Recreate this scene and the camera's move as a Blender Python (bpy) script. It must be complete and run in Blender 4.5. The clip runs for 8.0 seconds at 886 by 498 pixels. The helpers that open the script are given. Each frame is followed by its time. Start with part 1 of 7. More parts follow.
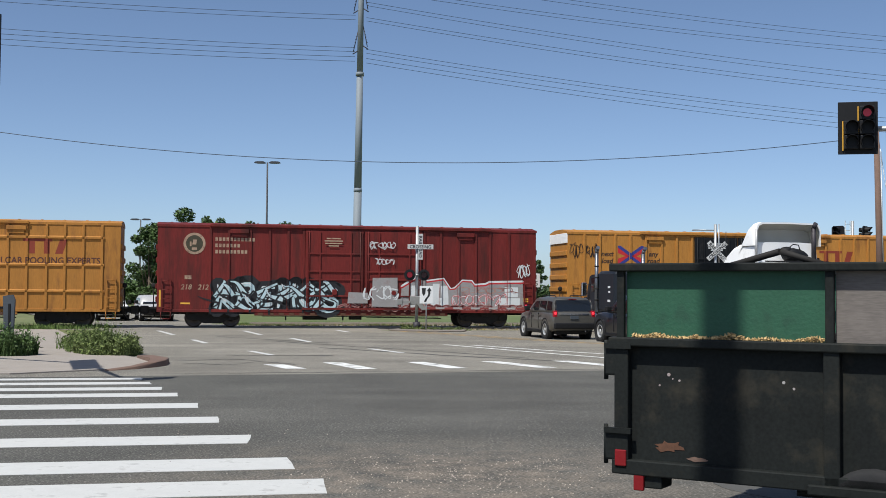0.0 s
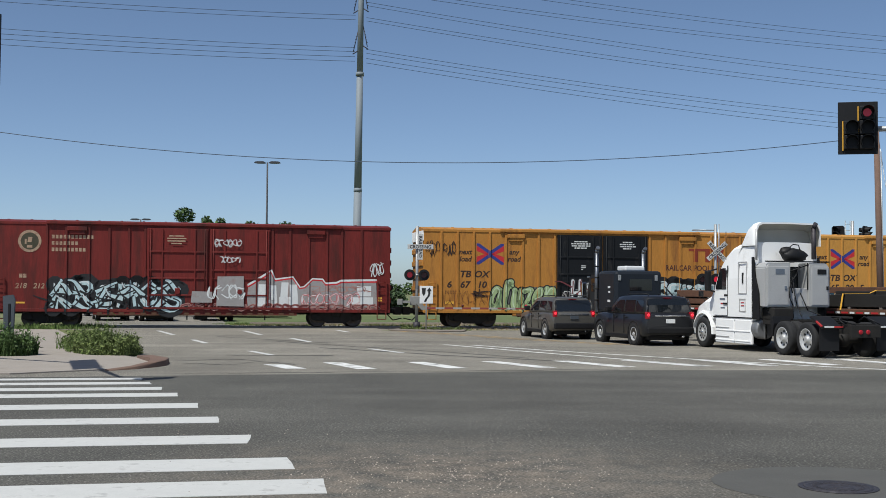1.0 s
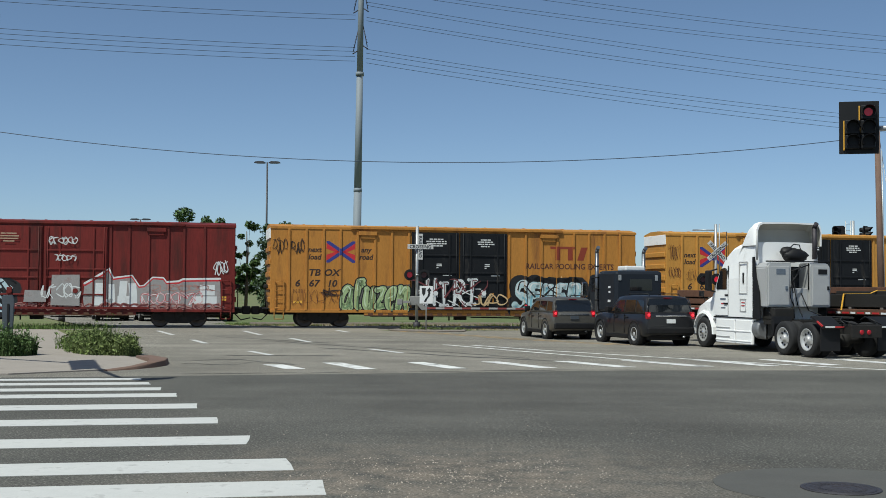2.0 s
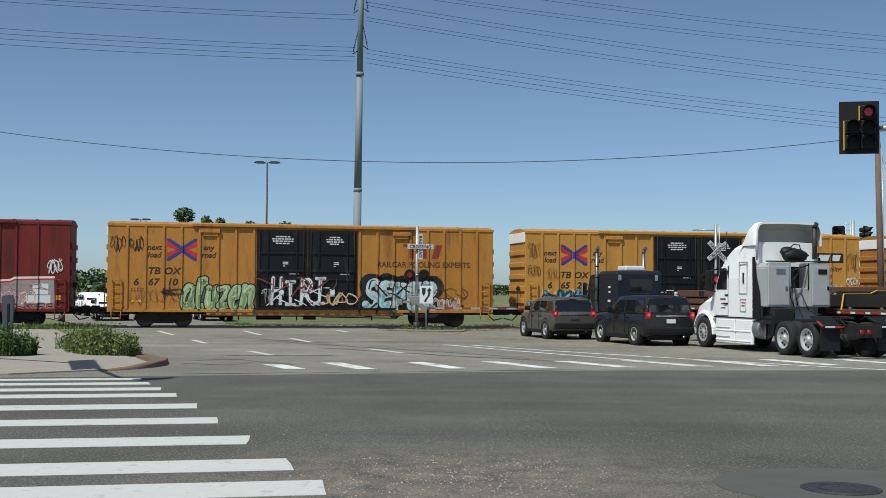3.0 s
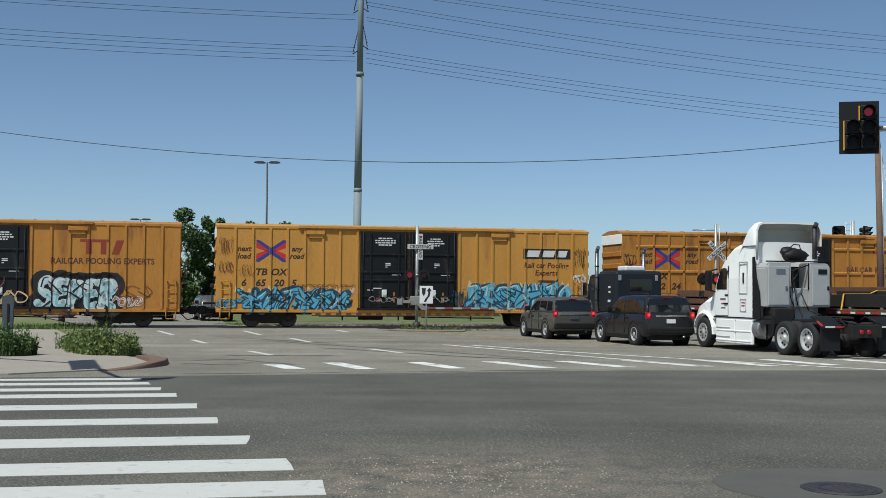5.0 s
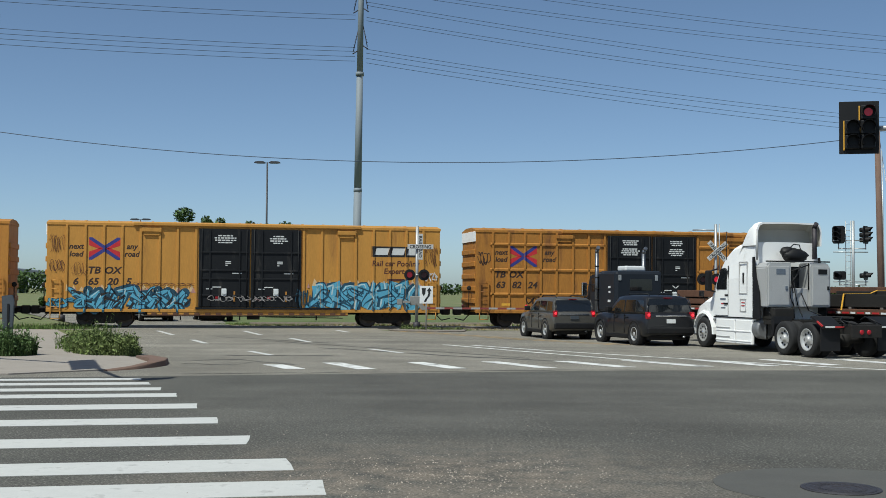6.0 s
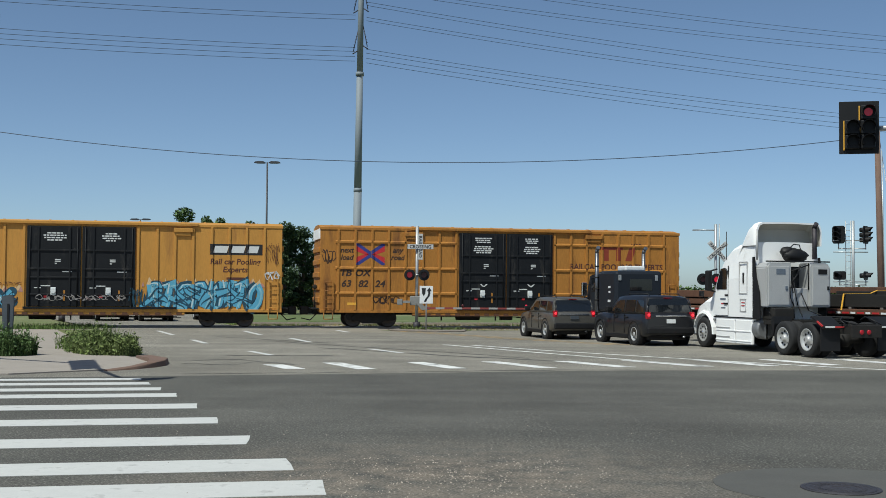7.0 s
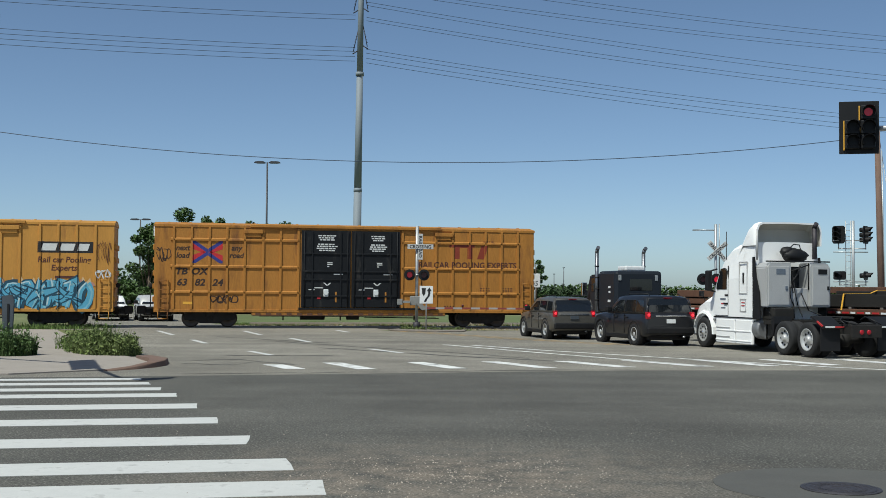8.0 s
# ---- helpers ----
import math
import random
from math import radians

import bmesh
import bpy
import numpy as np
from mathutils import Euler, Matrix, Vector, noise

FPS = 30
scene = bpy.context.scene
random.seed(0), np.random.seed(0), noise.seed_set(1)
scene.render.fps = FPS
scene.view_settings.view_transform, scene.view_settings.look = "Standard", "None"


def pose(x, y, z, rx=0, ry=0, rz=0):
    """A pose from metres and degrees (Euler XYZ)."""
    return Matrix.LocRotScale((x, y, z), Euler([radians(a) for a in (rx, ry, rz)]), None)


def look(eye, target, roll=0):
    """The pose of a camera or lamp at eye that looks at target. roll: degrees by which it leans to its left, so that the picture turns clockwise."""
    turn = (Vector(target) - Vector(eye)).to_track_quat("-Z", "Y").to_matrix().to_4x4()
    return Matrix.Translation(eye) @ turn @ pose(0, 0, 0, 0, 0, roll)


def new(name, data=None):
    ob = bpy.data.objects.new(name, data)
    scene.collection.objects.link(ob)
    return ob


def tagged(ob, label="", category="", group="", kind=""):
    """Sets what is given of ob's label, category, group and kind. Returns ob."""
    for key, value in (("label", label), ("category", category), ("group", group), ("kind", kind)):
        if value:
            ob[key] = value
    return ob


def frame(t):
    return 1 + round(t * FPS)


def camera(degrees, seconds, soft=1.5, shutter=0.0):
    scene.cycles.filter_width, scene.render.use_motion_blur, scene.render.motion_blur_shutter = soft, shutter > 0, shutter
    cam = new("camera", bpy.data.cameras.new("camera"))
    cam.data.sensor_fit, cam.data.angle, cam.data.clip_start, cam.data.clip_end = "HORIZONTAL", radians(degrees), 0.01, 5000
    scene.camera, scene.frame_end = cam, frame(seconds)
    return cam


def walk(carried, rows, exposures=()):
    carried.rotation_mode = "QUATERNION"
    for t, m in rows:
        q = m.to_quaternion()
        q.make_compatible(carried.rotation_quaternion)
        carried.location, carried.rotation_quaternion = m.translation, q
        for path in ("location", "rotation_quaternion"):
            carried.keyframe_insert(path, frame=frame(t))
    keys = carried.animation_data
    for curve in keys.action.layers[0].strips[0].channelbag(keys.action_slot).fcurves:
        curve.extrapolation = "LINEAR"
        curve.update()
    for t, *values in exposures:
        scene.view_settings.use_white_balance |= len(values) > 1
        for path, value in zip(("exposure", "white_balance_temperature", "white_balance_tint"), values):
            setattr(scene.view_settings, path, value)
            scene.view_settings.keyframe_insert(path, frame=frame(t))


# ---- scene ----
cam = camera(41.28, 8.0, soft=0.85)

# one still stand, with a slight lean forward after the first second
EYE_Z = 1.9
LEAN = 0.424
TILT = 90 + 2.015


def stand(y):
    return pose(0, y, EYE_Z, TILT, 0, 0) @ pose(0, 0, 0, 0, 0, LEAN)


walk(cam, [(0.0, stand(-0.08)), (1.15, stand(-0.08)), (1.4, stand(0.0)), (8.0, stand(0.0))], [(0.0, 0.15, 6480, 8), (0.4, -0.02, 6480, 7), (1.1, -0.04, 6480, 6), (1.4, -0.06, 6450, 1), (8.0, -0.06, 6450, 1)])

# ---------------------------------------------------------------- light
SUN_EL, SUN_AZ = radians(58.3), math.atan2(-0.79, -0.613)
world = bpy.data.worlds.new("world")
scene.world = world
world.use_nodes = True
wn = world.node_tree.nodes
sky = wn.new("ShaderNodeTexSky")
sky.sky_type = "NISHITA"
sky.sun_disc = False
sky.sun_elevation = SUN_EL
sky.sun_rotation = math.pi / 2 - SUN_AZ
sky.altitude = 0
sky.air_density = 0.55
sky.dust_density = 0.75
sky.ozone_density = 1.8
wn["Background"].inputs["Strength"].default_value = 0.120
world.node_tree.links.new(sky.outputs[0], wn["Background"].inputs["Color"])
sun = new("sun", bpy.data.lights.new("sun", "SUN"))
sun.data.energy = 4.4
sun.data.angle = radians(0.55)
sun.data.color = (1.0, 0.97, 0.92)
sdir = Vector((math.cos(SUN_AZ) * math.cos(SUN_EL), math.sin(SUN_AZ) * math.cos(SUN_EL), math.sin(SUN_EL)))
sun.matrix_world = look(sdir * 100, (0, 0, 0))


# ---------------------------------------------------------------- materials
def mat(name, color, rough=0.6, metal=0.0, vary=0.15, scale=3.0, fine=40.0, bump=0.0, stretch=(1, 1, 1),
        dirt=None, dirt_amount=0.0, dirt_scale=1.2, spec=0.5, per_object=0.0, per_island=0.0, coat=0.0):
    m = bpy.data.materials.new(name)
    m.use_nodes = True
    nt = m.node_tree
    N, L = nt.nodes, nt.links
    b = N["Principled BSDF"]
    b.inputs["Roughness"].default_value = rough
    b.inputs["Metallic"].default_value = metal
    b.inputs["Specular IOR Level"].default_value = spec
    b.inputs["Coat Weight"].default_value = coat
    tc = N.new("ShaderNodeTexCoord")
    mp = N.new("ShaderNodeMapping")
    mp.inputs["Scale"].default_value = stretch
    L.new(tc.outputs["Object"], mp.inputs["Vector"])
    n1 = N.new("ShaderNodeTexNoise")
    n1.inputs["Scale"].default_value = scale
    n1.inputs["Detail"].default_value = 5
    n2 = N.new("ShaderNodeTexNoise")
    n2.inputs["Scale"].default_value = fine
    n2.inputs["Detail"].default_value = 3
    L.new(mp.outputs[0], n1.inputs["Vector"])
    L.new(mp.outputs[0], n2.inputs["Vector"])
    add = N.new("ShaderNodeMath")
    add.operation = "ADD"
    L.new(n1.outputs["Fac"], add.inputs[0])
    L.new(n2.outputs["Fac"], add.inputs[1])
    val = N.new("ShaderNodeMapRange")
    val.inputs["From Min"].default_value = 0.6
    val.inputs["From Max"].default_value = 1.4
    val.inputs["To Min"].default_value = 1 - vary
    val.inputs["To Max"].default_value = 1 + vary
    L.new(add.outputs[0], val.inputs["Value"])
    out = val.outputs[0]
    for amount, node, sock in ((per_object, "ShaderNodeObjectInfo", "Random"), (per_island, "ShaderNodeNewGeometry", "Random Per Island")):
        if amount:
            oi = N.new(node)
            r = N.new("ShaderNodeMapRange")
            r.inputs["To Min"].default_value = 1 - amount
            r.inputs["To Max"].default_value = 1 + amount
            L.new(oi.outputs[sock], r.inputs["Value"])
            mu = N.new("ShaderNodeMath")
            mu.operation = "MULTIPLY"
            L.new(out, mu.inputs[0])
            L.new(r.outputs[0], mu.inputs[1])
            out = mu.outputs[0]
    hsv = N.new("ShaderNodeHueSaturation")
    hsv.inputs["Color"].default_value = (*color, 1)
    L.new(out, hsv.inputs["Value"])
    col = hsv.outputs[0]
    if dirt:
        n3 = N.new("ShaderNodeTexNoise")
        n3.inputs["Scale"].default_value = dirt_scale
        n3.inputs["Detail"].default_value = 8
        n3.inputs["Roughness"].default_value = 0.65
        L.new(mp.outputs[0], n3.inputs["Vector"])
        rr = N.new("ShaderNodeMapRange")
        rr.inputs["From Min"].default_value = 0.62 - 0.3 * dirt_amount
        rr.inputs["From Max"].default_value = 0.80 - 0.3 * dirt_amount
        L.new(n3.outputs["Fac"], rr.inputs["Value"])
        mx = N.new("ShaderNodeMix")
        mx.data_type = "RGBA"
        mx.inputs["B"].default_value = (*dirt, 1)
        L.new(rr.outputs[0], mx.inputs["Factor"])
        L.new(col, mx.inputs["A"])
        col = mx.outputs["Result"]
    L.new(col, b.inputs["Base Color"])
    if bump:
        bp = N.new("ShaderNodeBump")
        bp.inputs["Strength"].default_value = bump
        bp.inputs["Distance"].default_value = 0.02
        L.new(n2.outputs["Fac"], bp.inputs["Height"])
        L.new(bp.outputs[0], b.inputs["Normal"])
    return m


def glow(name, color, strength):
    m = bpy.data.materials.new(name)
    m.use_nodes = True
    b = m.node_tree.nodes["Principled BSDF"]
    b.inputs["Base Color"].default_value = (*color, 1)
    b.inputs["Roughness"].default_value = 0.25
    b.inputs["Emission Color"].default_value = (*color, 1)
    b.inputs["Emission Strength"].default_value = strength
    return m


def road_mat(name, color, grit, centre, radius):
    """Asphalt: long worn bands, blotches, light stone specks, and one drift of sandy grit round centre."""
    m = bpy.data.materials.new(name)
    m.use_nodes = True
    N, L = m.node_tree.nodes, m.node_tree.links
    b = N["Principled BSDF"]
    b.inputs["Roughness"].default_value = 0.9
    b.inputs["Specular IOR Level"].default_value = 0.25
    tc = N.new("ShaderNodeTexCoord")

    def noise_at(scale, stretch, detail=4, rot=0.0):
        mp = N.new("ShaderNodeMapping")
        mp.inputs["Scale"].default_value = stretch
        mp.inputs["Rotation"].default_value = (0, 0, rot)
        n = N.new("ShaderNodeTexNoise")
        n.inputs["Scale"].default_value = scale
        n.inputs["Detail"].default_value = detail
        L.new(tc.outputs["Object"], mp.inputs["Vector"])
        L.new(mp.outputs[0], n.inputs["Vector"])
        return n.outputs["Fac"]

    def span(v, a, b2, c, d):
        r = N.new("ShaderNodeMapRange")
        for k, x in zip(("From Min", "From Max", "To Min", "To Max"), (a, b2, c, d)):
            r.inputs[k].default_value = x
        L.new(v, r.inputs["Value"])
        return r.outputs[0]

    def op(kind, x, y):
        o = N.new("ShaderNodeMath")
        o.operation = kind
        for i, q in enumerate((x, y)):
            if isinstance(q, (int, float)):
                o.inputs[i].default_value = q
            else:
                L.new(q, o.inputs[i])
        return o.outputs[0]

    bands = span(noise_at(0.5, (0.14, 1, 1), 3, radians(-8)), 0.35, 0.65, 0.87, 1.12)
    blotch = span(noise_at(0.45, (1, 1, 1), 6), 0.35, 0.65, 0.86, 1.12)
    grain = span(noise_at(22, (1, 1, 1), 3), 0.35, 0.65, 0.84, 1.16)
    wide = span(noise_at(0.16, (0.6, 1, 1), 5, radians(-12)), 0.38, 0.62, 0.90, 1.10)
    fine = noise_at(38, (1, 1, 1), 2)
    speck = span(fine, 0.58, 0.70, 0.0, 1.7)
    dark = span(fine, 0.32, 0.45, 0.45, 1.0)
    value = op("MULTIPLY", op("MULTIPLY", op("MULTIPLY", bands, op("MULTIPLY", blotch, wide)), grain), dark)
    value = op("ADD", value, speck)
    hsv = N.new("ShaderNodeHueSaturation")
    hsv.inputs["Color"].default_value = (*color, 1)
    L.new(value, hsv.inputs["Value"])
    # the drift of grit
    off = N.new("ShaderNodeVectorMath")
    off.operation = "DISTANCE"
    L.new(tc.outputs["Object"], off.inputs[0])
    off.inputs[1].default_value = (*centre, 0)
    fall = span(off.outputs["Value"], radius * 0.25, radius, 1.0, 0.0)
    grit_fac = op("MULTIPLY", fall, span(noise_at(2.6, (1, 1, 1), 8), 0.30, 0.66, 0.0, 0.75))
    grit_fac = op("MULTIPLY", grit_fac, span(fine, 0.38, 0.6, 0.45, 1.0))
    mx = N.new("ShaderNodeMix")
    mx.data_type = "RGBA"
    mx.inputs["B"].default_value = (*grit, 1)
    L.new(grit_fac, mx.inputs["Factor"])
    L.new(hsv.outputs[0], mx.inputs["A"])
    L.new(mx.outputs["Result"], b.inputs["Base Color"])
    bp = N.new("ShaderNodeBump")
    bp.inputs["Strength"].default_value = 0.35
    bp.inputs["Distance"].default_value = 0.01
    L.new(fine, bp.inputs["Height"])
    L.new(bp.outputs[0], b.inputs["Normal"])
    return m


M = {}
M["asphalt"] = road_mat("asphalt_light", (0.200, 0.186, 0.158), (0.31, 0.275, 0.215), (-3.5, 56.0), 5.0)
M["asphalt_patch"] = mat("asphalt_patch", (0.082, 0.080, 0.073), 0.9, vary=0.15, scale=2, fine=60, bump=0.1)
M["asphalt_dark"] = road_mat("asphalt_dark", (0.092, 0.089, 0.079), (0.26, 0.215, 0.17), (0.1, 11.7), 4.0)
M["sand"] = mat("sandy_asphalt", (0.19, 0.165, 0.14), 0.95, vary=0.3, scale=2, fine=45, bump=0.3)
M["paint"] = mat("road_paint", (0.535, 0.535, 0.515), 0.7, vary=0.08, scale=4, fine=60, dirt=(0.24, 0.235, 0.225), dirt_amount=0.17, dirt_scale=4)
M["paint_worn"] = mat("road_paint_worn", (0.70, 0.70, 0.68), 0.75, vary=0.12, scale=4, fine=60, dirt=(0.19, 0.185, 0.17), dirt_amount=0.42, dirt_scale=2.5)
M["yellow_paint"] = mat("yellow_paint", (0.40, 0.26, 0.10), 0.8, vary=0.15, scale=3, dirt=(0.21, 0.185, 0.145), dirt_amount=0.75, dirt_scale=2)
M["concrete"] = mat("concrete", (0.305, 0.27, 0.235), 0.9, vary=0.12, scale=1.2, fine=50, bump=0.15, dirt=(0.24, 0.21, 0.18), dirt_amount=0.15, dirt_scale=1.5)
M["curb_red"] = mat("stained_concrete", (0.16, 0.10, 0.075), 0.9, vary=0.2, scale=4, bump=0.2)
M["ground"] = mat("dry_grass_ground", (0.13, 0.15, 0.055), 0.95, vary=0.35, scale=0.4, fine=6, dirt=(0.26, 0.21, 0.13), dirt_amount=0.35, dirt_scale=0.25)
M["ballast"] = mat("ballast", (0.21, 0.185, 0.155), 0.95, vary=0.35, scale=3, fine=22, bump=0.6)
M["grass"] = mat("grass_blades", (0.10, 0.155, 0.035), 0.8, vary=0.3, scale=0.6, per_island=0.4)
M["grass_dry"] = mat("grass_dry", (0.27, 0.22, 0.10), 0.9, vary=0.3, scale=0.6, per_island=0.35)
M["weed"] = mat("weed_leaf", (0.115, 0.150, 0.042), 0.75, vary=0.3, scale=1.0, per_island=0.55)
M["leaf"] = mat("tree_leaf", (0.055, 0.10, 0.022), 0.7, vary=0.3, scale=0.7, per_island=0.5)
M["pine"] = mat("juniper_leaf", (0.035, 0.065, 0.022), 0.8, vary=0.3, scale=0.7, per_island=0.4)
M["bark"] = mat("bark", (0.12, 0.09, 0.065), 0.95, vary=0.3, scale=6, bump=0.5)
M["orange"] = mat("boxcar_yellow_paint", (0.435, 0.192, 0.038), 0.6, spec=0.3, vary=0.16, scale=0.8, fine=14, stretch=(1.6, 1.6, 0.35), dirt=(0.23, 0.095, 0.028), dirt_amount=0.30, dirt_scale=0.9, bump=0.03)
M["orange_b"] = mat("boxcar_bright_yellow_paint", (0.50, 0.245, 0.052), 0.6, spec=0.3, vary=0.13, scale=0.8, fine=14, stretch=(1.6, 1.6, 0.35), dirt=(0.30, 0.14, 0.04), dirt_amount=0.2, dirt_scale=0.9, bump=0.03)
M["orange_c"] = mat("boxcar_ochre_paint", (0.395, 0.172, 0.034), 0.65, spec=0.3, vary=0.18, scale=0.9, fine=14, stretch=(1.6, 1.6, 0.35), dirt=(0.18, 0.075, 0.025), dirt_amount=0.32, dirt_scale=1.1, bump=0.03)
M["red"] = mat("boxcar_red_paint", (0.150, 0.017, 0.014), 0.6, spec=0.3, vary=0.28, scale=0.7, fine=12, stretch=(1.6, 1.6, 0.22), dirt=(0.062, 0.014, 0.011), dirt_amount=0.46, dirt_scale=0.9, bump=0.03)
M["door_black"] = mat("door_black_paint", (0.006, 0.007, 0.009), 0.6, spec=0.3, vary=0.25, scale=1.2, fine=16, stretch=(1.5, 1.5, 0.4), dirt=(0.05, 0.045, 0.04), dirt_amount=0.15)
M["rust"] = mat("rusty_steel", (0.105, 0.048, 0.027), 0.9, vary=0.35, scale=3, dirt=(0.05, 0.03, 0.02), dirt_amount=0.3)
M["under"] = mat("grimy_black_steel", (0.012, 0.0105, 0.009), 0.8, vary=0.3, scale=3, dirt=(0.035, 0.026, 0.02), dirt_amount=0.1)
M["wheel_steel"] = mat("wheel_steel", (0.09, 0.075, 0.065), 0.55, metal=0.6, vary=0.2, scale=5)
M["stack"] = mat("smoked_chrome", (0.20, 0.21, 0.23), 0.38, metal=0.8, vary=0.15, scale=4)
M["tank_end"] = mat("brushed_tank_end", (0.24, 0.245, 0.25), 0.5, metal=0.5, vary=0.2, scale=5)
M["lawn"] = mat("mown_lawn", (0.105, 0.135, 0.045), 0.95, vary=0.3, scale=0.5, fine=7, dirt=(0.27, 0.235, 0.13), dirt_amount=0.12, dirt_scale=0.3)
M["gravel"] = mat("pale_gravel", (0.33, 0.295, 0.24), 0.95, vary=0.3, scale=1.0, fine=14, bump=0.4)
M["grit"] = mat("pale_grit", (0.30, 0.26, 0.22), 0.9, vary=0.2, scale=8, per_island=0.45)
M["rail"] = mat("rail_steel", (0.28, 0.24, 0.21), 0.35, metal=0.9, vary=0.2, scale=5)
M["white"] = mat("white_paint", (0.88, 0.88, 0.87), 0.5, vary=0.04, scale=1.5, dirt=(0.6, 0.59, 0.56), dirt_amount=0.04)
M["white_matt"] = mat("white_marking", (0.62, 0.63, 0.62), 0.6, vary=0.1, scale=3)
M["beige"] = mat("fairing_inside", (0.58, 0.55, 0.48), 0.7, vary=0.12, scale=2)
M["grey_box"] = mat("cabinet_grey", (0.46, 0.46, 0.455), 0.45, metal=0.2, vary=0.08, scale=2, dirt=(0.3, 0.29, 0.27), dirt_amount=0.1)
M["chrome"] = mat("polished_metal", (0.68, 0.68, 0.68), 0.2, metal=1.0, vary=0.08, scale=6)
M["steel"] = mat("galvanised_steel", (0.42, 0.43, 0.43), 0.45, metal=0.55, vary=0.12, scale=2)
M["pole_steel"] = mat("pole_steel", (0.20, 0.23, 0.255), 0.7, metal=0.0, vary=0.12, scale=0.8, stretch=(1, 1, 0.3))
M["dark_pole"] = mat("dark_pole", (0.06, 0.06, 0.065), 0.5, metal=0.3, vary=0.1)
M["tyre"] = mat("tyre_rubber", (0.013, 0.013, 0.014), 0.85, vary=0.25, scale=8, dirt=(0.032, 0.03, 0.027), dirt_amount=0.2, dirt_scale=3)
M["black"] = mat("black_plastic", (0.010, 0.010, 0.011), 0.55, spec=0.3, vary=0.2, scale=5)
M["suv_grey"] = mat("grey_car_paint", (0.098, 0.092, 0.080), 0.40, metal=0.3, vary=0.05, coat=0.5, dirt=(0.09, 0.085, 0.075), dirt_amount=0.05)
M["suv_black"] = mat("blue_black_car_paint", (0.009, 0.0095, 0.012), 0.38, metal=0.0, vary=0.08, coat=0.25, dirt=(0.02, 0.019, 0.017), dirt_amount=0.12)
M["truck_black"] = mat("black_truck_paint", (0.014, 0.018, 0.025), 0.5, vary=0.08, spec=0.3)
M["glass"] = mat("tinted_glass", (0.010, 0.012, 0.014), 0.06, vary=0.02, spec=0.7)
M["tail_red"] = mat("tail_lamp", (0.2, 0.009, 0.012), 0.25, vary=0.1)
M["brake_red"] = glow("lit_brake_lamp", (0.30, 0.008, 0.016), 0.10)
M["brake_lit"] = glow("bright_brake_lamp", (0.95, 0.03, 0.05), 0.9)
M["red_lens"] = glow("lit_red_lens", (0.75, 0.015, 0.05), 0.6)
M["red_dim"] = mat("dull_red_lens", (0.075, 0.010, 0.013), 0.3)
M["headlight"] = glow("lit_headlight", (1.0, 0.97, 0.9), 2.0)
M["yellow_tape"] = mat("yellow_tape", (0.75, 0.40, 0.05), 0.5, vary=0.06)
M["stripe_red"] = mat("red_reflective", (0.42, 0.03, 0.03), 0.45, vary=0.1)
M["mark_dark"] = mat("dark_lettering", (0.035, 0.018, 0.012), 0.6, vary=0.15)
M["mark_brown"] = mat("brown_lettering", (0.085, 0.025, 0.016), 0.6, vary=0.15)
M["mark_red"] = mat("red_marking", (0.50, 0.022, 0.03), 0.6, vary=0.1)
M["mark_blue"] = mat("blue_marking", (0.03, 0.04, 0.22), 0.6, vary=0.1)
M["mark_rust"] = mat("rust_red_marking", (0.23, 0.035, 0.015), 0.6, vary=0.1)
M["gr_white"] = mat("spray_white", (0.66, 0.68, 0.68), 0.6, vary=0.12, scale=2, dirt=(0.42, 0.42, 0.42), dirt_amount=0.2)
M["gr_black"] = mat("spray_black", (0.012, 0.012, 0.014), 0.6, vary=0.2)
M["gr_blue"] = mat("spray_pale_blue", (0.22, 0.46, 0.55), 0.6, vary=0.15, scale=2)
M["gr_cyan"] = mat("spray_cyan", (0.10, 0.36, 0.52), 0.6, vary=0.15, scale=2)
M["gr_teal"] = mat("spray_dark_teal", (0.012, 0.06, 0.10), 0.6, vary=0.2)
M["gr_green"] = mat("spray_pale_green", (0.34, 0.44, 0.22), 0.6, vary=0.15, scale=2)
M["gr_grey"] = mat("spray_grey", (0.34, 0.32, 0.31), 0.6, vary=0.2, scale=2, dirt=(0.25, 0.05, 0.045), dirt_amount=0.25, dirt_scale=2)
M["gr_pink"] = mat("spray_dusty_pink", (0.42, 0.22, 0.19), 0.6, vary=0.2, scale=2, dirt=(0.2, 0.05, 0.04), dirt_amount=0.3, dirt_scale=3)
M["gr_cream"] = mat("spray_cream", (0.62, 0.44, 0.24), 0.6, vary=0.12, scale=2)
M["gr_green_dark"] = mat("spray_moss_green", (0.16, 0.25, 0.12), 0.6, vary=0.2, scale=2)
M["gr_mint"] = mat("spray_mint", (0.50, 0.62, 0.42), 0.6, vary=0.12, scale=2)
M["gr_slate"] = mat("spray_slate", (0.11, 0.11, 0.10), 0.65, vary=0.3, scale=2, dirt=(0.24, 0.17, 0.07), dirt_amount=0.25, dirt_scale=2)
M["gr_maroon"] = mat("spray_maroon", (0.15, 0.035, 0.04), 0.6, vary=0.2, scale=2)
M["gr_ice"] = mat("spray_ice_blue", (0.44, 0.58, 0.61), 0.6, vary=0.18, scale=1.6, dirt=(0.62, 0.66, 0.66), dirt_amount=0.3, dirt_scale=1.2)
M["gr_buff"] = mat("buffed_grey_paint", (0.30, 0.285, 0.28), 0.7, vary=0.2, scale=1.5, dirt=(0.20, 0.09, 0.08), dirt_amount=0.22, dirt_scale=1.5)
